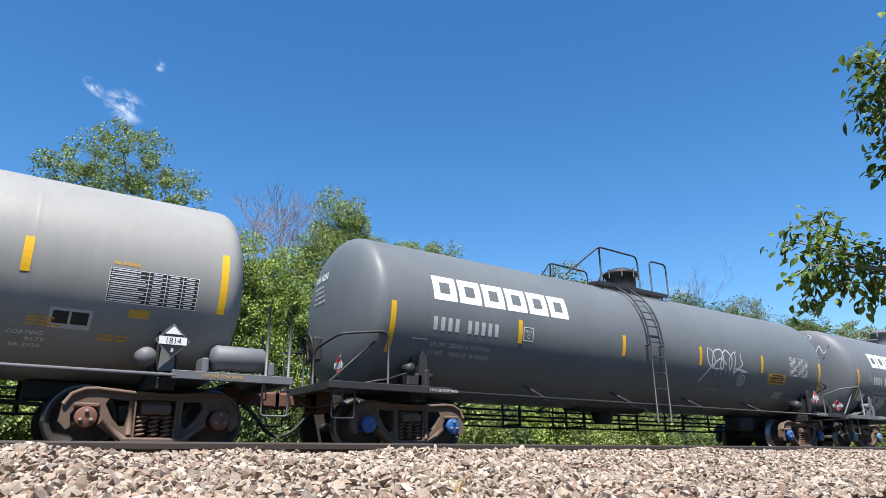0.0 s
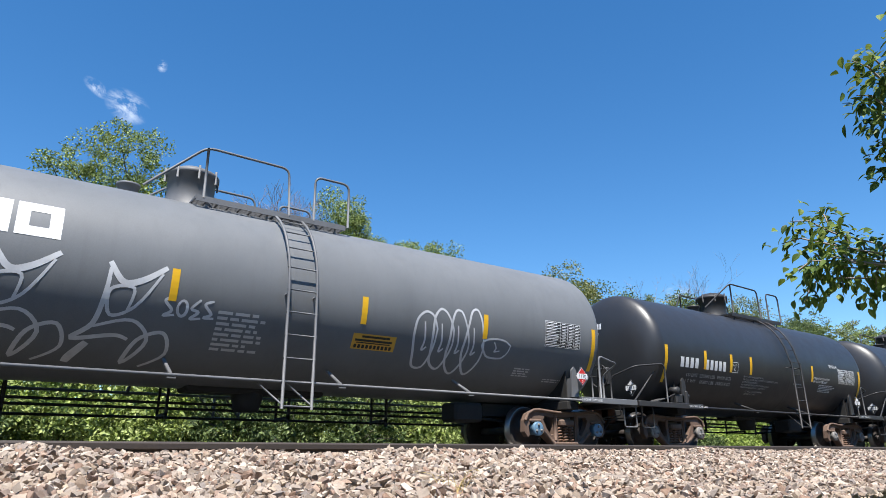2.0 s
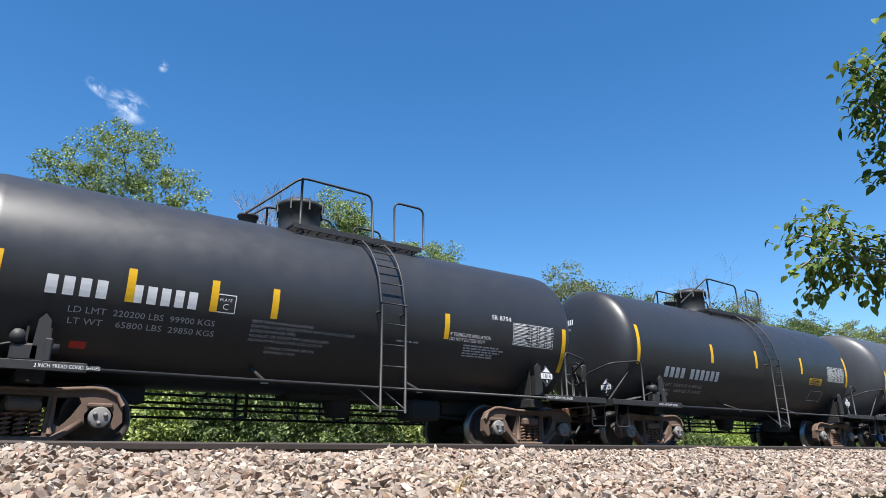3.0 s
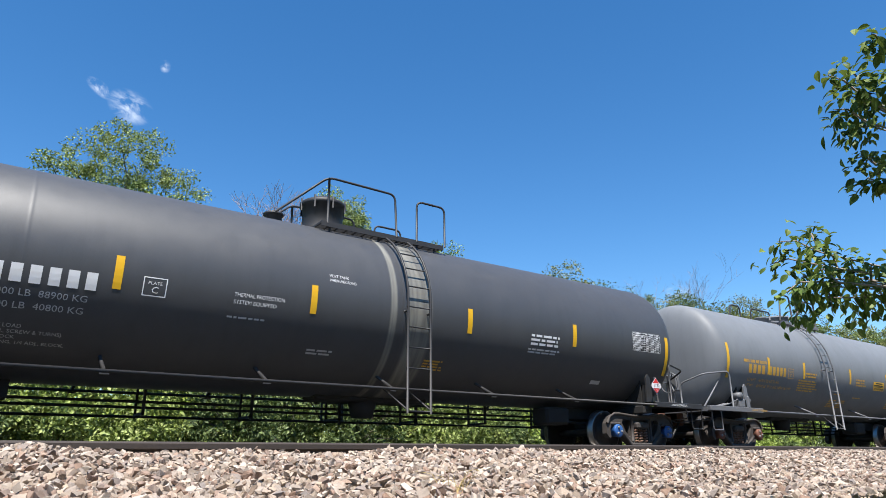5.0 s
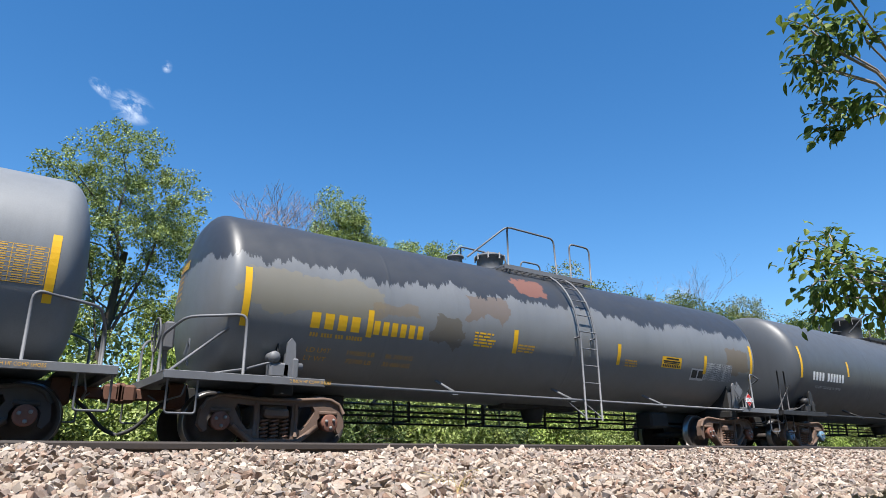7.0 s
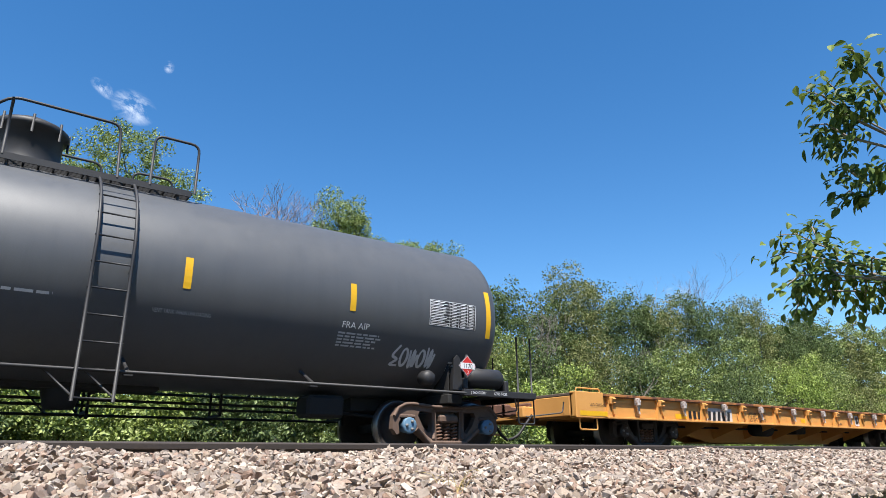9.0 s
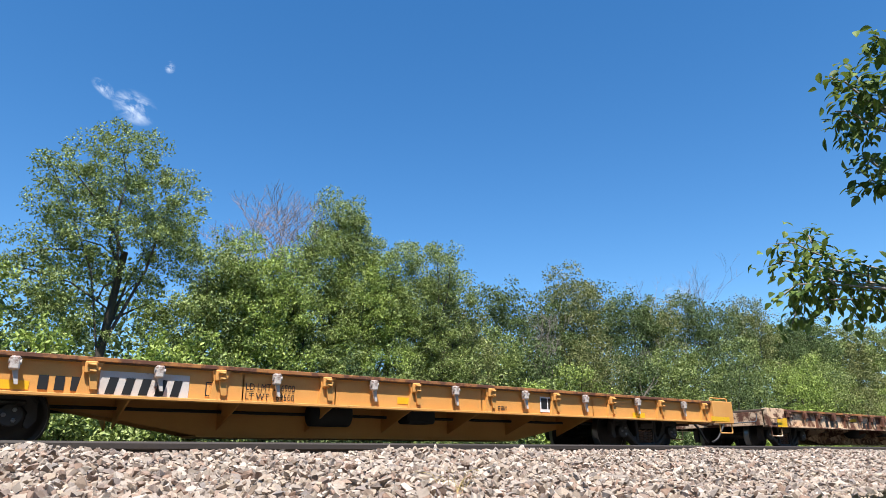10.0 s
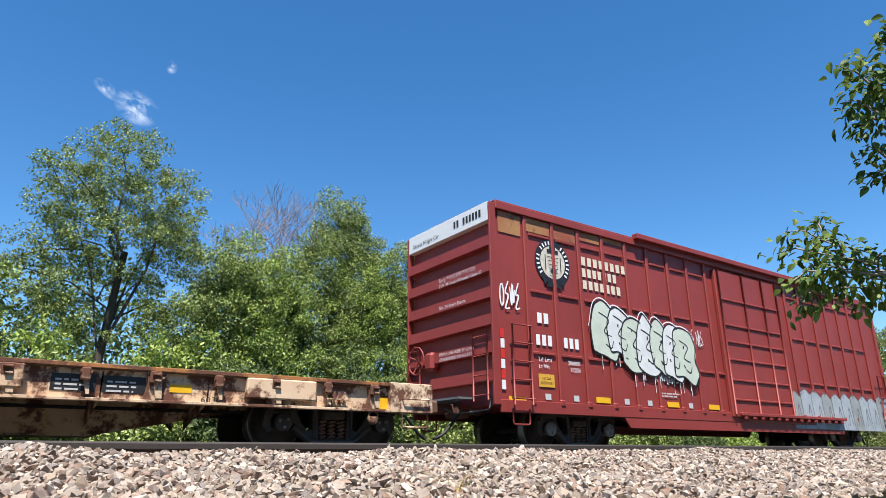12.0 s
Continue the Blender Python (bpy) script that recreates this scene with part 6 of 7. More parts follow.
    s.text(-4.2, -0.97, 0.085, "LD LMT  202400 LB  91 800 KG", FADED, 1.65)
    s.text(-4.12, -1.13, 0.085, "LT WT    60600 LB  27 500 KG", FADED, 1.65)
    s.table(3.77, 4.82, -0.38, 0.06, None, None, 10)
    s.sign(2.67, 3.4, -0.54, -0.34, YELLOW)
    s.frame_box(2.84, 3.6, -1.05, -0.72)
    head_bars(car, half, R, zc, 0.0, 0.8, 3.05, 0.14, [4, 6], WHITE)
    head_bars(car, half, R, zc, 0.1, 0.8, 2.9, 0.07, [4, 5, 3], FADED)
    placard(car, h + 0.05, -1.56, 1.42, "1814", "half", size=0.18)
    placard(car, -(h + 1.44), -1.0, 1.42, "1814", "half", "end", 0.19)
    sill_text(car, -h - 0.3, "2 INCH HF COMP SHOES", WHITE, 0.7)
    # long satin black car with the stained band
    s, car, h, half, R, zc = side_of("E")
    s.bars(-7.16, -0.43, 0.24, [4], 1.0, WHITE, 0.62)
    s.bars(-5.92, -0.45, 0.24, [6], 1.3, WHITE, 0.62)
    s.text(-6.58, -0.62, 0.09, "LD LMT  196000 LB  88900 KG", FADED, 1.8)
    s.text(-6.60, -0.79, 0.09, "LT WT    90000 LB  40800 KG", FADED, 1.8)
    for k, ln in enumerate(("60% EMPTY LOAD", "EL-60X (ADJ., SCREW & TURNS)", "NO ADJ. BLOCK", "EL-X AND ENG. 1/4 ADJ., BLOCK.")):
        s.text(-6.08, -1.06 - 0.085 * k, 0.055, ln, FADED)
    s.plate_c(-4.13, -3.81, -0.43, -0.16)
    s.text(-2.84, -0.27, 0.06, "THERMAL PROTECTION", WHITE, 0.8)
    s.text(-2.84, -0.38, 0.06, "SYSTEM EQUIPPED", WHITE, 0.68)
    s.text(-1.28, 0.27, 0.05, "VENT TANK", WHITE, 0.36)
    s.text(-1.28, 0.19, 0.05, "WHEN UNLOADING", WHITE, 0.5)
    s.small_print(-2.9, -2.2, -0.55, 1, 0.05, FADED, 30)
    s.small_print(3.25, 4.05, -0.2, 3, 0.085, WHITE, 31)
    s.small_print(3.2, 4.1, -0.5, 2, 0.06, FADED, 32)
    s.small_print(-1.5, -0.95, -0.95, 2, 0.06, FADED, 33)
    s.small_print(0.8, 1.3, -0.95, 4, 0.06, AMBER, 34)
    s.table(6.40, 7.4, -0.30, 0.13)
    s.panel(5.3, 5.6, -1.2, -1.1, FADED)
    placard(car, h + 0.05, -1.56, 1.46, "1170", "red", size=0.2)
    sill_text(car, -h - 1.0, "2 INCH HF COMP SHOES", WHITE, 0.75)
    sill_text(car, h + 0.6, "2 INCH HF COMP SHOES", WHITE, 0.6)
    Side(car, y=-1.405).text(-h + 0.66, 1.50, 0.07, "JACK", WHITE, 0.2)
    Side(car, y=-1.405).text(-h + 0.66, 1.40, 0.07, "HERE", WHITE, 0.2)
    for k in range(6):
        head_bars(car, half, R, zc, 0.2, 0.8, 3.2 - 0.12 * k, 0.06, [4, 6, 2], FADED)
    # clean grey car with amber letters
    s, car, h, half, R, zc = side_of("F")
    s.shift = -0.02
    s.bars(-4.90, -0.47, 0.24, [4], 0.88, AMBER, 0.66)
    s.bars(-3.86, -0.47, 0.24, [5], 0.95, AMBER, 0.66)
    s.bars(-5.15, -0.19, 0.08, [5, 4, 3, 6], 1.15, AMBER, 0.7)
    s.text(-4.90, -0.69, 0.085, "LD LMT   186500 LB 69150 KG", AMBER, 1.62)
    s.text(-4.90, -0.85, 0.085, "LT WT     66500 LB 30150 KG  NEW 06-1989", AMBER, 2.35)
    s.plate_c(-2.84, -2.55, -0.51, -0.22, AMBER)
    for a, b, v, n, p, sd in ((-1.85, -1.1, -0.24, 2, 0.085, 40), (-2.23, -1.05, -0.47, 5, 0.075, 41), (1.39, 2.12, -0.24, 3, 0.085, 42), (0.0, 0.5, -1.0, 5, 0.065, 43), (0.6, 1.1, -1.0, 5, 0.065, 44), (0.1, 0.6, -0.78, 1, 0.07, 45), (1.4, 2.1, -0.85, 1, 0.07, 46), (4.0, 4.5, -0.9, 4, 0.075, 47)):
        s.small_print(a, b, v, n, p, AMBER, sd)
    s.sign(2.65, 3.44, -0.57, -0.28, YELLOW)
    s.shift = 0.05
    s.table(4.86, 5.95, -0.44, 0.06, AMBER, GREY_LIGHT)
    sill_text(car, -h + 0.0, "2 INCH HF COMP SHOES", AMBER, 0.75)
    sill_text(car, h + 0.35, "2 INCH HF COMP SHOES", AMBER, 0.65)
    placard(car, h + 0.1, -1.56, 1.46, "", "grey", size=0.24)
    head_bars(car, half, R, zc, 0.0, 0.8, 3.05, 0.14, [4, 5], AMBER)
    for k in range(3):
        head_bars(car, half, R, zc, 0.2, 0.75, 2.92 - 0.1 * k, 0.05, [4, 3, 4], AMBER)
    # patched car
    s, car, h, half, R, zc = side_of("G")
    s.bars(-5.87, -0.56, 0.26, [4], 0.98, YELLOW, 0.66)
    s.bars(-4.70, -0.56, 0.24, [6], 1.08, YELLOW, 0.66)
    s.bars(-5.85, -0.70, 0.07, [3, 4, 3, 6], 0.98, AMBER, 0.7)
    s.text(-5.84, -0.97, 0.085, "LD LMT        190300 LB      86 300 KG", AMBER, 2.07)
    s.text(-5.84, -1.13, 0.085, "LT WT          72700 LB      33 000 KG", AMBER, 2.07)
    s.small_print(-2.5, -1.95, -0.26, 5, 0.06, YELLOW, 50)
    s.small_print(-1.37, -0.85, -0.4, 3, 0.06, AMBER, 51)
    s.small_print(1.9, 2.5, -0.45, 3, 0.06, AMBER, 52)
    s.sign(3.22, 3.98, -0.56, -0.29, YELLOW)
    s.panel(4.42, 4.98, -0.80, -0.50, FADED)
    s.panel(4.46, 4.67, -0.74, -0.54, SIGN_BLACK, off=0.008)
    s.panel(4.72, 4.94, -0.74, -0.54, SIGN_BLACK, off=0.008)
    s.table(5.0, 6.15, -0.76, -0.32, FADED, GREY)
    sill_text(car, -h + 0.0, "2 INCH HF COMP SHOES", AMBER, 0.7)
    placard(car, h - 0.1, -1.56, 1.52, "", "grey", size=0.22)
    placard(car, h + 0.35, -1.56, 1.30, "1170", "red", size=0.2)
    placard(car, -(h + 1.44), -1.0, 1.45, "", "grey", "end", 0.2)
    head_bars(car, half, R, zc, 0.0, 0.8, 3.02, 0.15, [4, 6], YELLOW)
    for k in range(5):
        head_bars(car, half, R, zc, 0.25, 0.7, 2.9 - 0.1 * k, 0.05, [4, 3, 3], AMBER)
    # last tank car
    s, car, h, half, R, zc = side_of("H")
    s.bars(-6.82, -0.48, 0.25, [4, 6], 2.0, WHITE, 0.64)
    s.text(-6.6, -0.72, 0.085, "LD LMT  202000 LB  91 630 KG", FADED, 1.6)
    s.small_print(-0.45, 0.4, -0.5, 1, 0.07, FADED, 60)
    s.text(1.56, -0.64, 0.06, "VENT TANK WHEN UNLOADING", FADED, 0.82)
    s.text(4.52, -0.55, 0.11, "FRA AIP", WHITE, 0.52)
    s.small_print(4.48, 5.4, -0.60, 5, 0.055, FADED, 61)
    s.table(6.25, 7.3, -0.32, 0.15)
    s.tag(5.6, 6.5, -1.22, -0.72, 61, 5, 0.055)
    s.small_print(6.85, 7.15, -0.95, 5, 0.06, FADED, 63)
    placard(car, h + 0.1, -1.56, 1.52, "1170", "red", size=0.21)
    sill_text(car, h + 0.2, "2 INCH TREAD", WHITE, 0.35)
    sill_text(car, h + 0.75, "COND SHOES", WHITE, 0.32)


def letter_flats():
    car, h = FLAT_I
    s = Side(car, y=-1.463)
    s.panel(-4.94, -3.79, 0.73, 1.04, RATCHET_PALE, "paint_patch")
    s.bars(-5.63, 0.76, 0.18, [3], 0.55, SIGN_BLACK, 0.6)
    s.bars(-4.86, 0.74, 0.22, [5], 1.03, SIGN_BLACK, 0.55, lean=0.2)
    s.text(-2.98, 0.89, 0.10, "LD LMT 216500", SIGN_BLACK, 0.78)
    s.text(-2.98, 0.75, 0.10, "LT WT   69500", SIGN_BLACK, 0.78)
    s.plate_c(-3.56, -3.30, 0.77, 0.97, SIGN_BLACK)
    for a, b, z0, z1 in ((-9.50, -8.66, 0.72, 0.82), (-6.15, -5.72, 0.75, 0.86), (-0.33, 0.12, 0.79, 0.90), (5.81, 6.24, 0.73, 0.84), (8.62, 9.4, 0.72, 0.83)):
        s.panel(a, b, z0, z1, YELLOW, "reflector_strip", 0.122 if abs(a) > 8 else 0.004)
    s.panel(3.0, 3.4, 0.76, 1.06, WHITE, "panel", 0.006)
    s.panel(3.03, 3.19, 0.82, 1.03, SIGN_BLACK, "panel", 0.010)
    s.panel(3.22, 3.37, 0.82, 1.03, SIGN_BLACK, "panel", 0.010)
    Side(car, y=-1.583).text(-9.2, 0.92, 0.06, "2 INCH COMP SHOES", SIGN_BLACK, 0.5)
    s.small_print(1.9, 2.2, 0.85, 2, 0.04, SIGN_BLACK, 70)
    car, h = FLAT_J
    s = Side(car, y=-1.463)
    for a, b in ((2.2, 2.72), (2.8, 3.33)):
        s.panel(a, b, 0.76, 0.98, SIGN_BLACK, "panel")
        s.small_print(a + 0.05, b - 0.1, 0.95, 3, 0.06, FADED, int(a * 10), 0.4)
    for a, b, z0, z1 in ((3.65, 3.95, 0.80, 0.91), (6.83, 7.3, 0.69, 0.88), (-3.16, -2.65, 0.88, 0.98), (-7.6, -7.1, 0.64, 0.88)):
        s.panel(a, b, z0, z1, YELLOW, "reflector_strip", 0.122 if abs(a) > 7.0 else 0.005)
    s.text(4.08, 0.68, 0.08, "60300", SIGN_BLACK, 0.36)
    s.text(4.09, 0.82, 0.08, "LT", SIGN_BLACK, 0.12)
    s.bars(-4.69, 0.68, 0.2, [3], 0.9, SIGN_BLACK, 0.55)
    s.bars(-2.24, 0.67, 0.2, [4], 1.05, SIGN_BLACK, 0.55)
    s.bars(-0.24, 0.70, 0.2, [6], 1.2, SIGN_BLACK, 0.55)
    for a, b in ((4.71, 5.82), (-1.0, -0.4), (0.9, 1.9)):
        bm = bmesh.new()
        box(bm, a, b, -1.58, -1.45, 0.76, 1.06, bev=0.02)
        part("welded_patch_plate", bm, RUSTY, car)
    bm = bmesh.new()
    for k in range(4):
        prism(bm, [(6.02 + 0.09 * k, 0.82), (6.10 + 0.09 * k, 0.82), (6.06 + 0.09 * k, 0.93)], -1.56, -1.50)
    box(bm, 6.0, 6.4, -1.58, -1.50, 0.80, 0.82)
    part("toothed_rack", bm, RUSTY, car)
    bm = bmesh.new()
    spun(bm, [(-1.54, 0.05), (-1.54, 0.1), (-1.50, 0.1), (-1.50, 0.05)], 'Y', 12, 0, (6.86, 0, 0.53))
    box(bm, 6.78, 6.94, -1.54, -1.50, 0.56, 0.68)
    part("towing_eye", bm, RUSTY, car)


def letter_boxcar():
    car, h = BOX
    s = Side(car, y=-1.505)
    # the maker's round emblem, as plain discs
    bm = bmesh.new()
    for r, o, mi in ((0.52, 0.004, 0), (0.37, 0.010, 1)):
        vs = [bm.verts.new(s.place(-6.93 + r * math.cos(a), 3.93 + r * math.sin(a), o)) for a in (2 * math.pi * k / 32 for k in range(32))]
        bm.faces.new(vs).material_index = mi
    part("round_emblem", bm, [SIGN_BLACK, EMBLEM], car)
    bm = bmesh.new()
    for k in range(21):
        a = radians(-35 + 250 * k / 20)
        c, t = Vector((-6.93 + 0.445 * math.cos(a), 3.93 + 0.445 * math.sin(a))), Vector((-math.sin(a), math.cos(a)))
        n = Vector((math.cos(a), math.sin(a)))
        if k not in (8, 9, 15):
            bm.faces.new([bm.verts.new(s.place(*(c + t * i * 0.019 + n * j * 0.045), 0.012)) for i, j in ((-1, -1), (1, -1), (1, 1), (-1, 1))])
    tagged(part("emblem_mark", bm, WHITE, car), kind="stuff")
    # shield with bands, a dark crest over it and a scroll beneath
    bm = bmesh.new()
    for u0, u1, z0, z1 in ((-7.16, -6.70, 3.37, 3.47), (-7.24, -7.12, 3.43, 3.53), (-6.74, -6.62, 3.43, 3.53), (-7.1, -6.76, 4.14, 4.22), (-7.02, -6.84, 4.22, 4.29), (-7.17, -7.145, 3.72, 4.08), (-6.715, -6.69, 3.72, 4.08)):
        s.patch(bm, u0, u1, z0, z1, 0.02)
    for k in range(6):
        s.patch(bm, -7.1 + 0.012 * k, -6.76 - 0.012 * k, 4.04 - 0.085 * k, 4.055 - 0.085 * k, 0.02)
    s.patch(bm, -6.97, -6.89, 3.66, 3.86, 0.022)
    s.patch(bm, -7.02, -6.84, 3.72, 3.77, 0.024)
    part("emblem_shield", bm, SIGN_BLACK, car)
    s.bars(-6.02, 4.03, 0.2, [8], 1.55, CREAM, 0.66)
    s.bars(-6.02, 3.76, 0.2, [7], 1.2, CREAM, 0.66)
    s.bars(-6.02, 3.48, 0.2, [7], 1.32, CREAM, 0.66)
    s.bars(-7.48, 2.55, 0.22, [2], 0.37, WHITE, 0.7)
    s.bars(-7.54, 2.09, 0.22, [3], 0.5, WHITE, 0.66)
    s.bars(-6.74, 2.09, 0.22, [3], 0.5, WHITE, 0.66)
    s.text(-7.50, 1.76, 0.09, "Ld Lmt", WHITE, 0.38)
    s.text(-7.50, 1.62, 0.09, "Lt Wt", WHITE, 0.30)
    s.text(-6.66, 1.74, 0.09, "206800", WHITE, 0.36)
    s.text(-6.60, 1.60, 0.09, "79200", WHITE, 0.30)
    s.panel(-7.52, -7.08, 1.25, 1.51, AMBER)
    s.text(-7.42, 1.40, 0.05, "NO CAR", SIGN_BLACK, 0.24)
    s.text(-7.46, 1.31, 0.05, "EXCESS HEIGHT", SIGN_BLACK, 0.34)
    for u in (-7.36, -6.55, -4.95, -4.15, -2.6):
        s.panel(u, u + 0.16, 1.0, 1.12, FADED)
    e = Side(car, y=-1.515)
    for u in (-8.34, -5.88, -3.45, -1.8, 2.7, 4.6, 6.4):
        e.panel(u, u + 0.45, 1.0 if u > -8 else 0.84, 1.12 if u > -8 else 1.03, YELLOW, "reflector_strip")
    # sprayed panels: overlapping filled shapes with dark edges, a pale rim and drips
    rnd = random.Random(5)
    for k in range(7):
        c = -5.4 + 0.47 * k
        H = rnd.uniform(0.5, 0.72)
        zc = 2.55 - 0.06 * k + rnd.uniform(-0.08, 0.08)
        W = rnd.uniform(0.36, 0.48)
        corners = ((-0.9, -0.7), (-1.0, 0.1), (-0.8, 0.8), (-0.2, 1.0), (0.5, 0.85), (1.0, 0.4), (0.75, -0.1), (1.05, -0.6), (0.5, -1.0), (-0.3, -0.85))
        pts = [(c + W * a * rnd.uniform(0.8, 1.15), zc + H * b * rnd.uniform(0.82, 1.1)) for a, b in corners]
        bm = bmesh.new()
        ring = [bm.verts.new(e.place(a, b, 0.030 + 0.004 * k)) for a, b in pts]
        mid = bm.verts.new(e.place(c, zc, 0.030 + 0.004 * k))
        for i in range(len(ring)):
            bm.faces.new((mid, ring[i], ring[(i + 1) % len(ring)]))
        part("sprayed_shape", bm, SPRAY_PALE if k % 2 else SPRAY_GREEN, car)
        bm = bmesh.new()
        e.stroke(bm, pts + pts[:2], 0.042, 0.032 + 0.004 * k)
        e.stroke(bm, [(c - 0.22, zc + 0.4), (c + 0.1, zc + 0.25), (c - 0.08, zc - 0.02), (c + 0.16, zc - 0.12)], 0.028, 0.034 + 0.004 * k)
        e.stroke(bm, [(c - 0.05, zc - 0.3), (c + 0.12, zc - 0.38), (c + 0.2, zc - 0.22)], 0.03, 0.034 + 0.004 * k)
        tagged(part("sprayed_outline", bm, SIGN_BLACK, car), kind="stuff")
        bm = bmesh.new()
        e.stroke(bm, [(c + (a - c) * 1.12, zc + (b - zc) * 1.08) for a, b in pts[1:7]], 0.028, 0.028)
        for i in range(3):
            u = c + rnd.uniform(-0.3, 0.3)
            e.patch(bm, u, u + 0.018, zc - H - rnd.uniform(0.05, 0.35), zc - H * 0.75, 0.029)
        tagged(part("sprayed_rim", bm, WHITE, car), kind="stuff")
    for k in range(10):
        c = 2.55 + 0.6 * k
        top = rnd.uniform(1.65, 1.85)
        pts = [(c - 0.36, 0.62), (c - 0.4, top - 0.12), (c - 0.12, top), (c + 0.16, top - 0.14), (c + 0.4, top - 0.04), (c + 0.36, 0.62)]
        bm = bmesh.new()
        ring = [bm.verts.new(e.place(a, b, 0.03 + 0.004 * k)) for a, b in pts]
        mid = bm.verts.new(e.place(c, 1.0, 0.03 + 0.004 * k))
        for i in range(len(ring)):
            bm.faces.new((mid, ring[i], ring[(i + 1) % len(ring)]))
        part("sprayed_shape", bm, SPRAY_GREY if k % 3 else SPRAY_DULL, car)
        bm = bmesh.new()
        e.stroke(bm, pts, 0.022, 0.033 + 0.004 * k)
        e.stroke(bm, [(c - 0.1, 0.75), (c, 1.3), (c + 0.12, 0.8)], 0.03, 0.034 + 0.004 * k)
        tagged(part("sprayed_outline", bm, SPRAY_DIM, car), kind="stuff")
    # faded tan paint under the eaves, between the posts
    for k, (z0, z1) in enumerate(((4.36, 4.82), (4.52, 4.83), (4.5, 4.83), (4.62, 4.83), (4.72, 4.83))):
        u = -8.46 if k == 0 else -7.72 + 0.81 * (k - 1) + 0.06
        w = 0.62 if k == 0 else 0.68
        s.panel(u, u + w, z0, z1, PEELED, "faded_patch", 0.003)
    for k in range(2):
        s.panel(6.1 + 0.81 * k, 6.7 + 0.81 * k, 4.66, 4.83, PEELED, "faded_patch", 0.003)
    # rows of hinge blocks along the lower door track
    for k in range(14):
        bm = bmesh.new()
        box(bm, -0.5 + 0.4 * k, -0.34 + 0.4 * k, -1.66, -1.52, 0.80, 0.88, bev=0.01)
        part("track_block", bm, MAROON, car)
    # red and white reflector tape by the corner ladder
    for k in range(6):
        s.panel(-8.50, -8.40, 1.15 + 0.2 * k, 1.33 + 0.2 * k, SIGN_RED if k % 2 else WHITE, "reflector_strip", 0.012)
    e.tag(-8.5, -7.95, 2.7, 3.35, 81, 4, 0.04, WHITE)
    e.tag(-3.6, -2.7, 1.5, 1.85, 82, 5, 0.025, WHITE)
    e.tag(-2.2, -1.7, 2.5, 3.0, 83, 4, 0.02, WHITE)
    e.tag(1.0, 1.8, 1.3, 1.75, 84, 4, 0.03, CHALK)
    s.small_print(-3.7, -2.8, 1.35, 2, 0.06, FADED, 85)
    s.text(-7.45, 0.80, 0.06, "2 INCH HF COMP SHOES", WHITE, 0.95)
    # end lettering: the left end faces -x
    for txt, yy, z, hh, w, mat in (("Excess Height Car", 1.30, 4.66, 0.10, 1.05, SIGN_BLACK), ("Sprg 7 OC D5 7 IC D5", 0.25, 3.60, 0.08, 1.3, WHITE), ("2W 36 Inch Wheels Class C", 0.25, 3.47, 0.08, 1.5, WHITE), ("No. 24 Brake Beams", 0.25, 2.98, 0.08, 0.95, WHITE), ("BRAKE LINE HOSE 26\" LONG", 0.25, 1.97, 0.07, 1.2, WHITE), ("CUSHIONING 198 H-2 EXTR", 0.25, 1.86, 0.07, 1.2, WHITE)):
        vs, fs = flat_text(txt, hh, w)
        bm = bmesh.new()
        x = -h - (0.166 if z > 4.5 else 0.168)
        bv = [bm.verts.new((x, yy - a, z + b)) for a, b in vs]
        for f in fs:
            bm.faces.new([bv[i] for i in f])
        tagged(part("stencil", bm, mat, car), kind="stuff")
    bm = bmesh.new()
    for k in range(9):
        if k != 2:
            a = -0.32 - 0.11 * k
            bm.faces.new([bm.verts.new((-h - 0.166, y, z)) for y, z in ((a, 4.70), (a - 0.07, 4.70), (a - 0.07, 4.86), (a, 4.86))])
    tagged(part("stencil", bm, SIGN_BLACK, car), kind="stuff")


EMBLEM = plain("dull_cream_emblem_paint", (0.55, 0.51, 0.42), 0.6, 0, 0.45, 14)
CREAM = plain("cream_stencil_paint", (0.62, 0.56, 0.44), 0.6, 0, 0.15, 9)
SPRAY_GREEN = plain("pale_green_sprayed_fill", (0.5, 0.55, 0.46), 0.6, 0, 0.25, 3)
SPRAY_DULL = plain("dull_grey_sprayed_fill", (0.27, 0.29, 0.29), 0.65, 0, 0.35, 4)
SPRAY_DIM = plain("dull_grey_sprayed_line", (0.12, 0.12, 0.13), 0.7, 0, 0.3, 6)
PEELED = weathered("peeling_tan_and_maroon_paint", (0.36, 0.19, 0.07), (0.26, 0.05, 0.03), rough=0.7, rust=(0.2, 0.08, 0.04), rust_at=0.62)
SPRAY_PALE = plain("pale_sprayed_fill", (0.62, 0.63, 0.62), 0.6, 0, 0.25, 3)
SPRAY_GREY = plain("blue_grey_sprayed_fill", (0.33, 0.37, 0.4), 0.6, 0, 0.3, 3)
letter_cars()
letter_flats()
letter_boxcar()


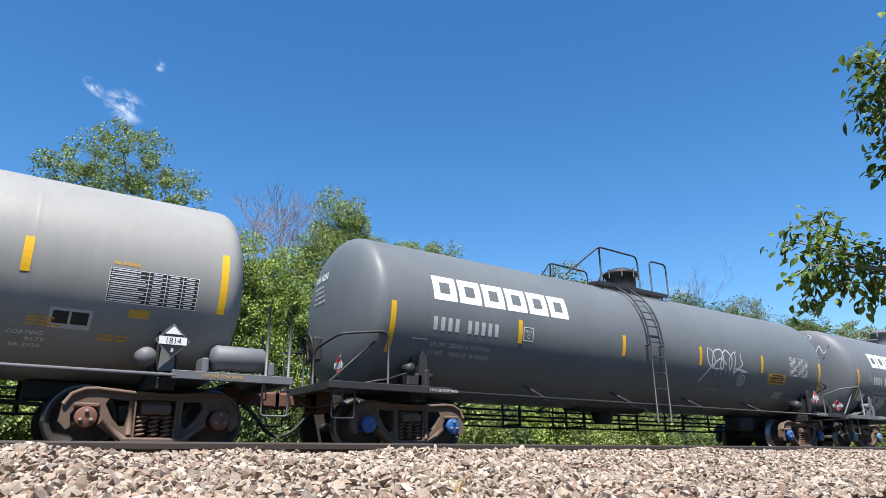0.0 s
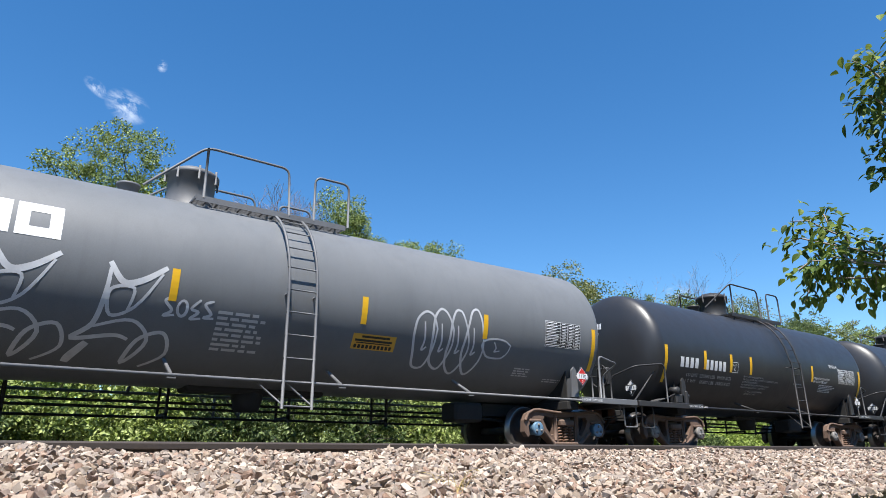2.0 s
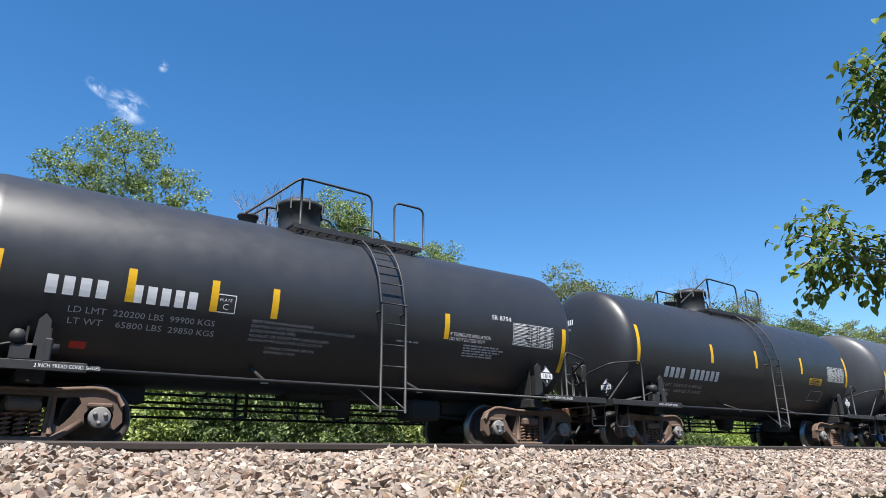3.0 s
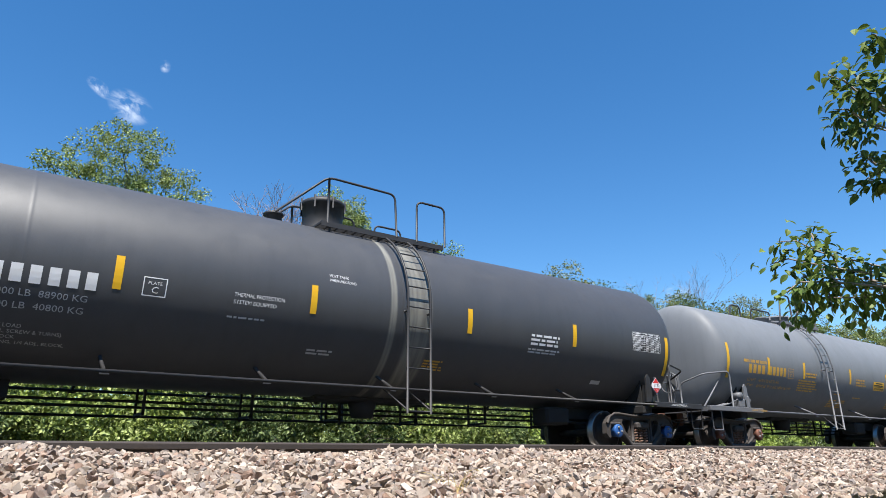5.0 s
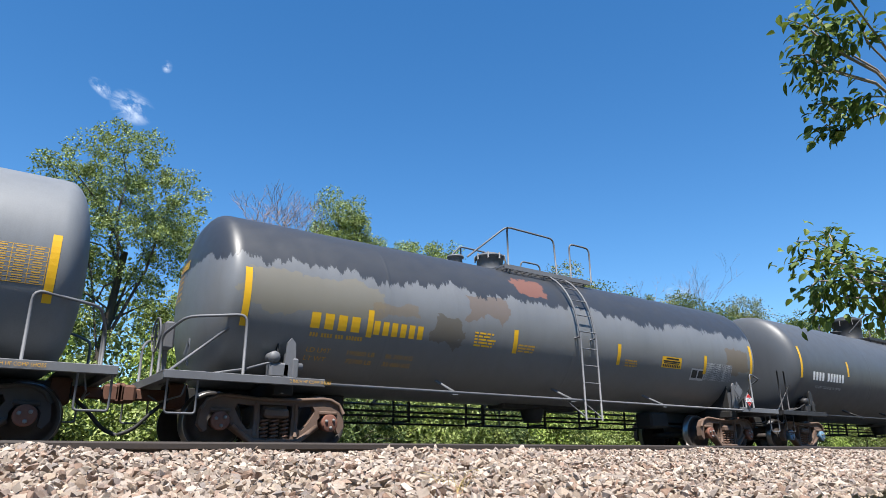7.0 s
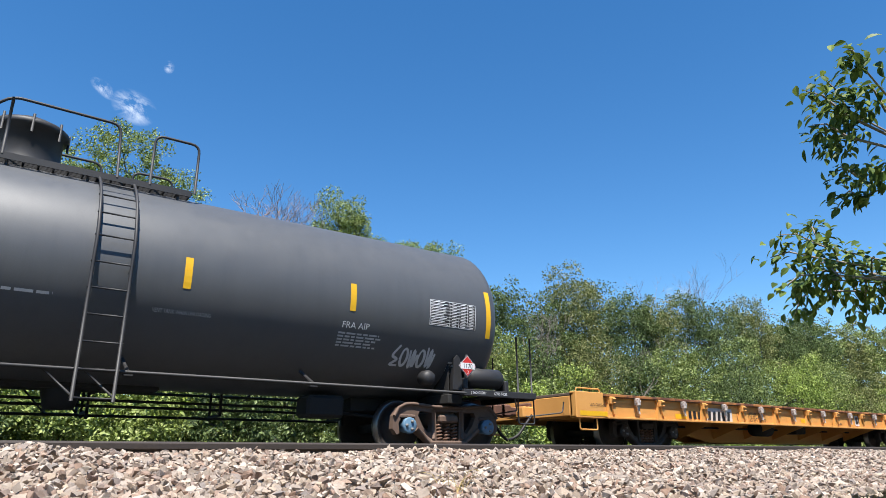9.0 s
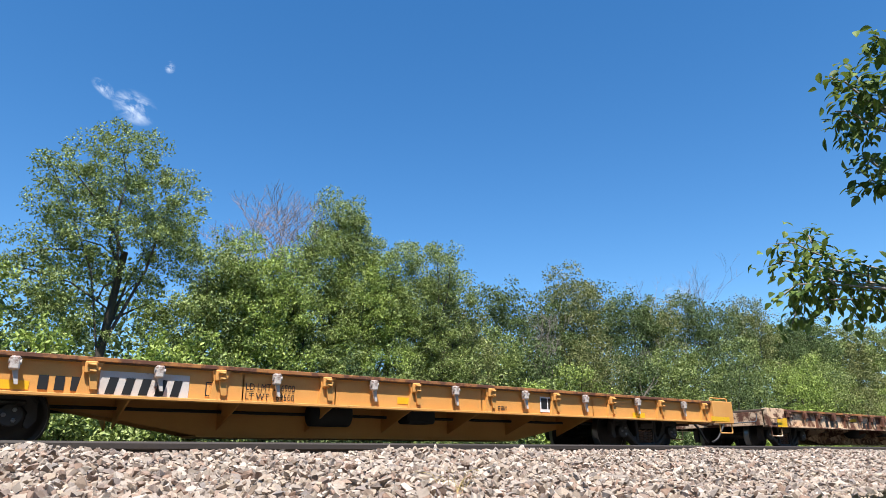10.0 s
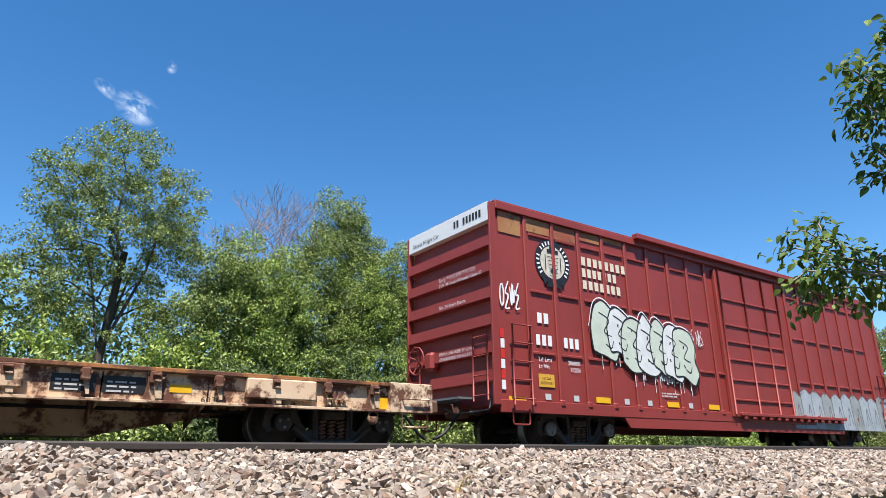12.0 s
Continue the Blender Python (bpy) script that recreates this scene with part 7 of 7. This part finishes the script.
# ---------------------------------------------------------------- near branches, clouds, ballast
def leaf_blade(bm, base, axis, normal, length, width):
    """One pointed leaf, folded along its rib."""
    a = axis.normalized()
    s = a.cross(normal).normalized()
    n = s.cross(a)
    rows = []
    for t, w, d in ((0.0, 0.0, 0.0), (0.25, 0.8, 0.02), (0.5, 1.0, 0.0), (0.78, 0.6, -0.05), (1.0, 0.0, -0.14)):
        c = base + a * length * t + n * length * d
        if w == 0:
            rows.append([bm.verts.new(c)])
        else:
            e = s * width * 0.5 * w
            lift = n * width * 0.18 * w
            rows.append([bm.verts.new(c - e + lift), bm.verts.new(c), bm.verts.new(c + e + lift)])
    for p, q in zip(rows, rows[1:]):
        if len(p) == 1:
            bm.faces.new((p[0], q[0], q[1]))
            bm.faces.new((p[0], q[1], q[2]))
        elif len(q) == 1:
            bm.faces.new((p[0], q[0], p[1]))
            bm.faces.new((p[1], q[0], p[2]))
        else:
            bm.faces.new((p[0], q[0], q[1], p[1]))
            bm.faces.new((p[1], q[1], q[2], p[2]))


def eye_point(px, py, d):
    """A place d metres before the standing eye, by its bearing across and up the view."""
    f = 1158.2
    return EYE @ (Vector(((px - 784) / f, (441 - py) / f, -1)).normalized() * d)


SWAYING = []


def near_tree():
    """A tree beside the camera: trunk off to the right, two leafy branches reaching in."""
    ob = tagged(new("tree"), "leafy ash tree with branches hanging over the bank", "tree")
    foot = eye_point(2250, 700, 3.3)
    foot.z = ground_height(foot.x, foot.y)
    ob.matrix_basis = pose(*foot)
    inv = ob.matrix_basis.inverted()
    bm = bmesh.new()
    knot1, knot2 = inv @ eye_point(1760, 300, 2.5), inv @ eye_point(1820, 560, 2.6)
    tube(bm, [(0, 0, -0.2), (0.03, 0.02, 0.4), (0.0, 0.05, 0.8), (0.05, 0, 1.3), (0.1, 0, 2.6)], 0.08, 8, taper=0.03)
    tube(bm, [(0.0, 0.05, 0.8), Vector((0, 0.05, 0.8)).lerp(knot1, 0.5) + Vector((0, 0, 0.1)), knot1], 0.03, 6, taper=0.012)
    tube(bm, [(0.02, 0.03, 0.4), Vector((0.02, 0.03, 0.4)).lerp(knot2, 0.5) + Vector((0, 0, 0.06)), knot2], 0.028, 6, taper=0.012)
    part("trunk", bm, BARK, ob)
    rnd = random.Random(4)
    sprays_up = [((1576, 150), (1510, 104)), ((1578, 190), (1518, 165)), ((1580, 150), (1545, 95)), ((1580, 200), (1530, 215)), ((1590, 270), (1555, 255)), ((1600, 300), (1560, 300)), ((1600, 170), (1570, 140)), ((1610, 60), (1590, 30)), ((1650, 150), (1620, 100)), ((1660, 240), (1630, 260))]
    sprays_low = [((1470, 420), (1395, 400)), ((1470, 420), (1445, 380)), ((1460, 440), (1380, 440)), ((1470, 470), (1405, 490)), ((1450, 500), (1420, 545)), ((1480, 480), (1490, 520)), ((1500, 450), (1490, 425)), ((1530, 465), (1525, 440)), ((1520, 470), (1540, 520)), ((1560, 470), (1565, 440)), ((1570, 480), (1590, 530)), ((1440, 460), (1440, 500)), ((1500, 470), (1465, 450)), ((1550, 480), (1550, 545)), ((1620, 480), (1610, 440))]
    for knot, start, sprays, dist, n in ((knot1, (1760, 300), sprays_up, 2.4, 52), (knot2, (1820, 560), sprays_low, 2.5, 42)):
        k0 = Vector(knot)
        wood, leaves = bmesh.new(), bmesh.new()
        for (a, b) in sprays:
            d = dist + rnd.uniform(-0.14, 0.14)
            pa, pb = inv @ eye_point(*a, d), inv @ eye_point(*b, d + rnd.uniform(-0.12, 0.12))
            mid = k0.lerp(pa, 0.5) + Vector((0, 0, 0.05))
            tube(wood, [p - k0 for p in (k0, mid, pa)], 0.0045, 5, taper=0.0025, cap=False)
            tube(wood, [p - k0 for p in (pa, pa.lerp(pb, 0.55) + Vector((0, 0, 0.02)), pb)], 0.004, 4, taper=0.0018, cap=False)
            for j in range(n):
                t = (j + 0.5) / n
                p = pa.lerp(pb, t) + Vector((rnd.gauss(0, .024), rnd.gauss(0, .03), rnd.gauss(0, .02)))
                out = (pb - pa).normalized() * 0.5 + Vector((rnd.gauss(0, .6), rnd.gauss(0, .6), rnd.gauss(-.55, .35)))
                leaf_blade(leaves, p - k0, out, Vector((rnd.gauss(-.2, .4), rnd.gauss(-.3, .4), 1)), rnd.uniform(0.027, 0.046), rnd.uniform(0.014, 0.023))
        br = part("branch", wood, BARK_PALE, ob, at=Matrix.Translation(k0))
        part("leaves", leaves, LEAF_NEAR, br)
        SWAYING.append((br, k0.copy()))
    return ob


def cloud_wisps():
    """Small fair-weather wisps, far off."""
    m, nt, b = material("thin_white_cloud", 1.0)
    v = coords(nt, (0.6, 1.5, 1), "Object")
    n = noise_node(nt, 0.018, 7, 0.7, v, 0.6)
    tc = nt.nodes.new("ShaderNodeTexCoord")
    ln = nt.nodes.new("ShaderNodeVectorMath")
    ln.operation = 'LENGTH'
    mp = nt.nodes.new("ShaderNodeMapping")
    mp.inputs["Location"].default_value = (-1, -1, 0)
    mp.inputs["Scale"].default_value = (2, 2, 0)
    nt.links.new(tc.outputs["Generated"], mp.inputs[0])
    nt.links.new(mp.outputs[0], ln.inputs[0])
    fall = ramp(nt, ln.outputs["Value"], [(0.0, (1, 1, 1)), (0.85, (0, 0, 0))])
    mul = nt.nodes.new("ShaderNodeMath")
    mul.operation = 'MULTIPLY'
    nt.links.new(ramp(nt, n.outputs[0], [(0.44, (0, 0, 0)), (0.66, (1, 1, 1))]), mul.inputs[0])
    nt.links.new(fall, mul.inputs[1])
    # The wisps emit their white themselves, in place of sunlight on the cloud.
    em = nt.nodes.new("ShaderNodeEmission")
    em.inputs[0].default_value = (0.86, 0.92, 1.0, 1)
    em.inputs[1].default_value = 0.9
    tr = nt.nodes.new("ShaderNodeBsdfTransparent")
    mx = nt.nodes.new("ShaderNodeMixShader")
    nt.links.new(mul.outputs[0], mx.inputs[0])
    nt.links.new(tr.outputs[0], mx.inputs[1])
    nt.links.new(em.outputs[0], mx.inputs[2])
    nt.links.new(mx.outputs[0], nt.nodes["Material Output"].inputs[0])
    wisps = []
    D = 1500
    for px, py, w, h, turn in ((222, 188, 95, 62, -30), (168, 155, 62, 26, -40), (284, 117, 22, 26, 0), (1205, 518, 70, 30, 0)):
        bm = bmesh.new()
        s = D / 1158.2
        vs = [bm.verts.new((math.cos(a) * w * 0.5 * s, math.sin(a) * h * 0.5 * s, 0)) for a in (2 * math.pi * k / 20 for k in range(20))]
        bm.faces.new(vs)
        ob = part("cloud", bm, m)
        ob.visible_shadow = False
        base = Matrix.Translation(eye_point(px, py, D)) @ EYE.to_3x3().to_4x4() @ pose(0, 0, 0, 0, 0, turn)
        tagged(ob, "thin white wisp of cloud in the blue sky", "cloud", kind="structure")
        ob.matrix_basis = base
        wisps.append((ob, base, px))
    return wisps


def ballast():
    """Broken stone on the shoulder: some as pieces, the rest joined."""
    rng = np.random.default_rng(2)
    shapes = []
    for k in range(10):
        bm = bmesh.new()
        pts = rng.normal(size=(9, 3))
        pts /= np.linalg.norm(pts, axis=1, keepdims=True)
        pts *= np.array([1.0, 0.78, 0.6]) * rng.uniform(0.85, 1.25, (9, 1))
        for p in pts:
            bm.verts.new(p)
        r = bmesh.ops.convex_hull(bm, input=list(bm.verts))
        bmesh.ops.delete(bm, geom=[g for g in r["geom_interior"] if isinstance(g, bmesh.types.BMVert)], context='VERTS')
        bmesh.ops.triangulate(bm, faces=list(bm.faces))
        bm.verts.ensure_lookup_table()
        bm.verts.index_update()
        V = np.array([v.co[:] for v in bm.verts])
        F = np.array([[v.index for v in f.verts] for f in bm.faces])
        bm.free()
        shapes.append((V, F))
    bed = tagged(new("ballast"), "pale crushed limestone ballast beside the rails", "ballast", kind="structure")
    mains = []
    for V, F in shapes:
        o = mesh_np("stone", V * 0.022, F, STONE, bed)
        mains.append(o)
    places = []
    y = -9.75
    while y < -6.88:
        far = 3.0 + (y + 11.2) * 3.4
        step = 0.030
        x = -1.2
        while x < far:
            x += step * rng.uniform(0.7, 1.35)
            yy = y + rng.uniform(-0.025, 0.025)
            hump = 0.006 + 0.016 * math.sin(x * 2.3 + 1) * math.sin(yy * 3.1) + 0.012 * math.sin(x * 5.7)
            places.append((x, yy, ground_height(x, yy) + hump + rng.uniform(-0.012, 0.024)))
        y += 0.031
    places = np.array(places)
    near = (places[:, 1] < -8.35) & (places[:, 0] > 1.2) & (places[:, 0] < 2.9)
    ids = np.nonzero(near)[0]
    if len(ids) > 290:
        ids = rng.choice(ids, 290, replace=False)
    single = set(ids.tolist())
    allV, allF, off = [], [], 0
    first = dict.fromkeys(range(10), True)
    for i, p in enumerate(places):
        k = int(rng.integers(10))
        s = float(np.clip(rng.normal(0.95, 0.3), 0.45, 1.75))
        a, b, c = rng.uniform(-0.9, 0.9), rng.uniform(-0.9, 0.9), rng.uniform(0, 2 * math.pi)
        m = Matrix.LocRotScale(Vector(p), Euler((a, b, c)), (s, s, s))
        if i in single:
            if first[k]:
                mains[k].matrix_basis = m
                first[k] = False
            else:
                share(mains[k], bed, m, "stone")
        else:
            V, F = shapes[k]
            M = np.array(m.to_3x3())
            allV.append(V * 0.022 @ M.T + np.array(p))
            allF.append(F + off)
            off += len(V)
    tagged(mesh_np("loose_stone", np.concatenate(allV), np.concatenate(allF), STONE, bed), kind="stuff")


def dry_grass():
    ob = tagged(new("dry_grass"), "tuft of dry straw grass among ballast stones", "grass")
    ob.matrix_basis = pose(1.62, -9.02, ground_height(1.6, -9.0))
    rnd = random.Random(3)
    bm = bmesh.new()
    for k in range(16):
        a = rnd.uniform(0, 6.28)
        l = rnd.uniform(0.05, 0.13)
        p = Vector((rnd.gauss(0, .02), rnd.gauss(0, .02), 0.0))
        tube(bm, [p, p + Vector((math.cos(a) * l * .4, math.sin(a) * l * .4, l * .7)), p + Vector((math.cos(a) * l, math.sin(a) * l, l * .8))], 0.0016, 3, taper=0.0006)
    part("blade", bm, plain("dry_straw", (0.45, 0.34, 0.14), 0.8), ob)


near_tree()
WISPS = cloud_wisps()
dry_grass()
ballast()


# ---------------------------------------------------------------- what moves
UNEVEN = {0.0: 0.19, 0.5: -0.04, 1.0: -0.11, 1.5: 0.10, 2.0: 0.0, 2.5: -0.42, 3.0: -0.23, 3.5: -0.24, 4.0: -0.25, 4.5: -0.26, 5.0: -0.36, 5.5: -0.17, 6.0: -0.43, 6.5: -0.33, 7.0: -0.03, 7.5: 0.15, 8.0: 0.2, 8.5: 0.2, 9.0: 0.01, 9.5: 0.10, 10.0: 0.12, 10.5: 0.22, 11.0: 0.31, 11.5: 0.49, 12.0: 0.46}


def run(t):
    """How far the train has gone."""
    return 13.955 * t - 0.0292 * t * t


def motions():
    steps = [k * 0.5 for k in range(25)]
    for car, x in TRAIN:
        walk(car, [(t, pose(x - run(t) - UNEVEN.get(t, 0.0), 0, 0)) for t in steps])
    turns = []
    for k in range(361):
        t = k / FPS
        turns.append((t, -math.degrees(run(t) / 0.457)))
    for w, dx in ROLLING:
        walk(w, [(t, pose(dx, 0, 0.457) @ pose(0, 0, 0, 0, a, 0)) for t, a in turns])

    # the wind moves the near branches: shifts across and up, in hundredths of a metre
    upper = [(0, 0, 0), (0.5, 0.2, -0.8), (1, 0.4, -1.4), (1.5, -0.4, -2.0), (2, -0.2, -0.6), (2.5, 0, 0.2), (3, -1.4, -1.4), (4, -4, -2.5), (5, -6.5, -3.5), (5.5, -6, 0.4), (6, -9.5, 8), (6.5, -19, 11), (7, -19, 12), (7.5, -13, 10), (8.3, -15, 0), (8.8, -15, -8), (9.5, -3, 0), (10, -6, -4), (10.5, -10, -8), (11, -6, -5), (11.5, -4, -3), (12, -3.3, -1.6)]
    lower = [(0, 0, 0), (0.5, 2.5, 2.3), (1, 3.7, 3.5), (1.5, 2.7, 3.1), (2, 0.6, 1.2), (2.5, 0.2, 0.2), (3, 1.4, 1.9), (4, -1, -1), (5, -2.9, -4.1), (5.5, -1.4, -2.9), (6, 2.1, -1), (6.5, 3.9, -0.6), (7, 3.1, -4.5), (8, 0, -3), (8.8, -2.9, -2), (9.5, -2.4, -3.7), (10.5, -5, -4.8), (11.3, -2.5, -3), (12, -0.8, -1.4)]
    turn = EYE.to_3x3()
    for (br, k0), rows in zip(SWAYING, (upper, lower)):
        walk(br, [(t, Matrix.Translation(k0 + turn @ Vector((a / 100, b / 100, 0))) @ pose(0, 0, 0, 0.25 * b, 0.25 * a, 0)) for t, a, b in rows])
    for ob, base, px in WISPS:
        drift = 18.0 / 1158.2 * 1500 if px < 600 else 0.0
        side = EYE.to_3x3() @ Vector((1, -0.15, 0))
        walk(ob, [(0.0, base), (12.0, Matrix.Translation(side * drift) @ base)])


motions()
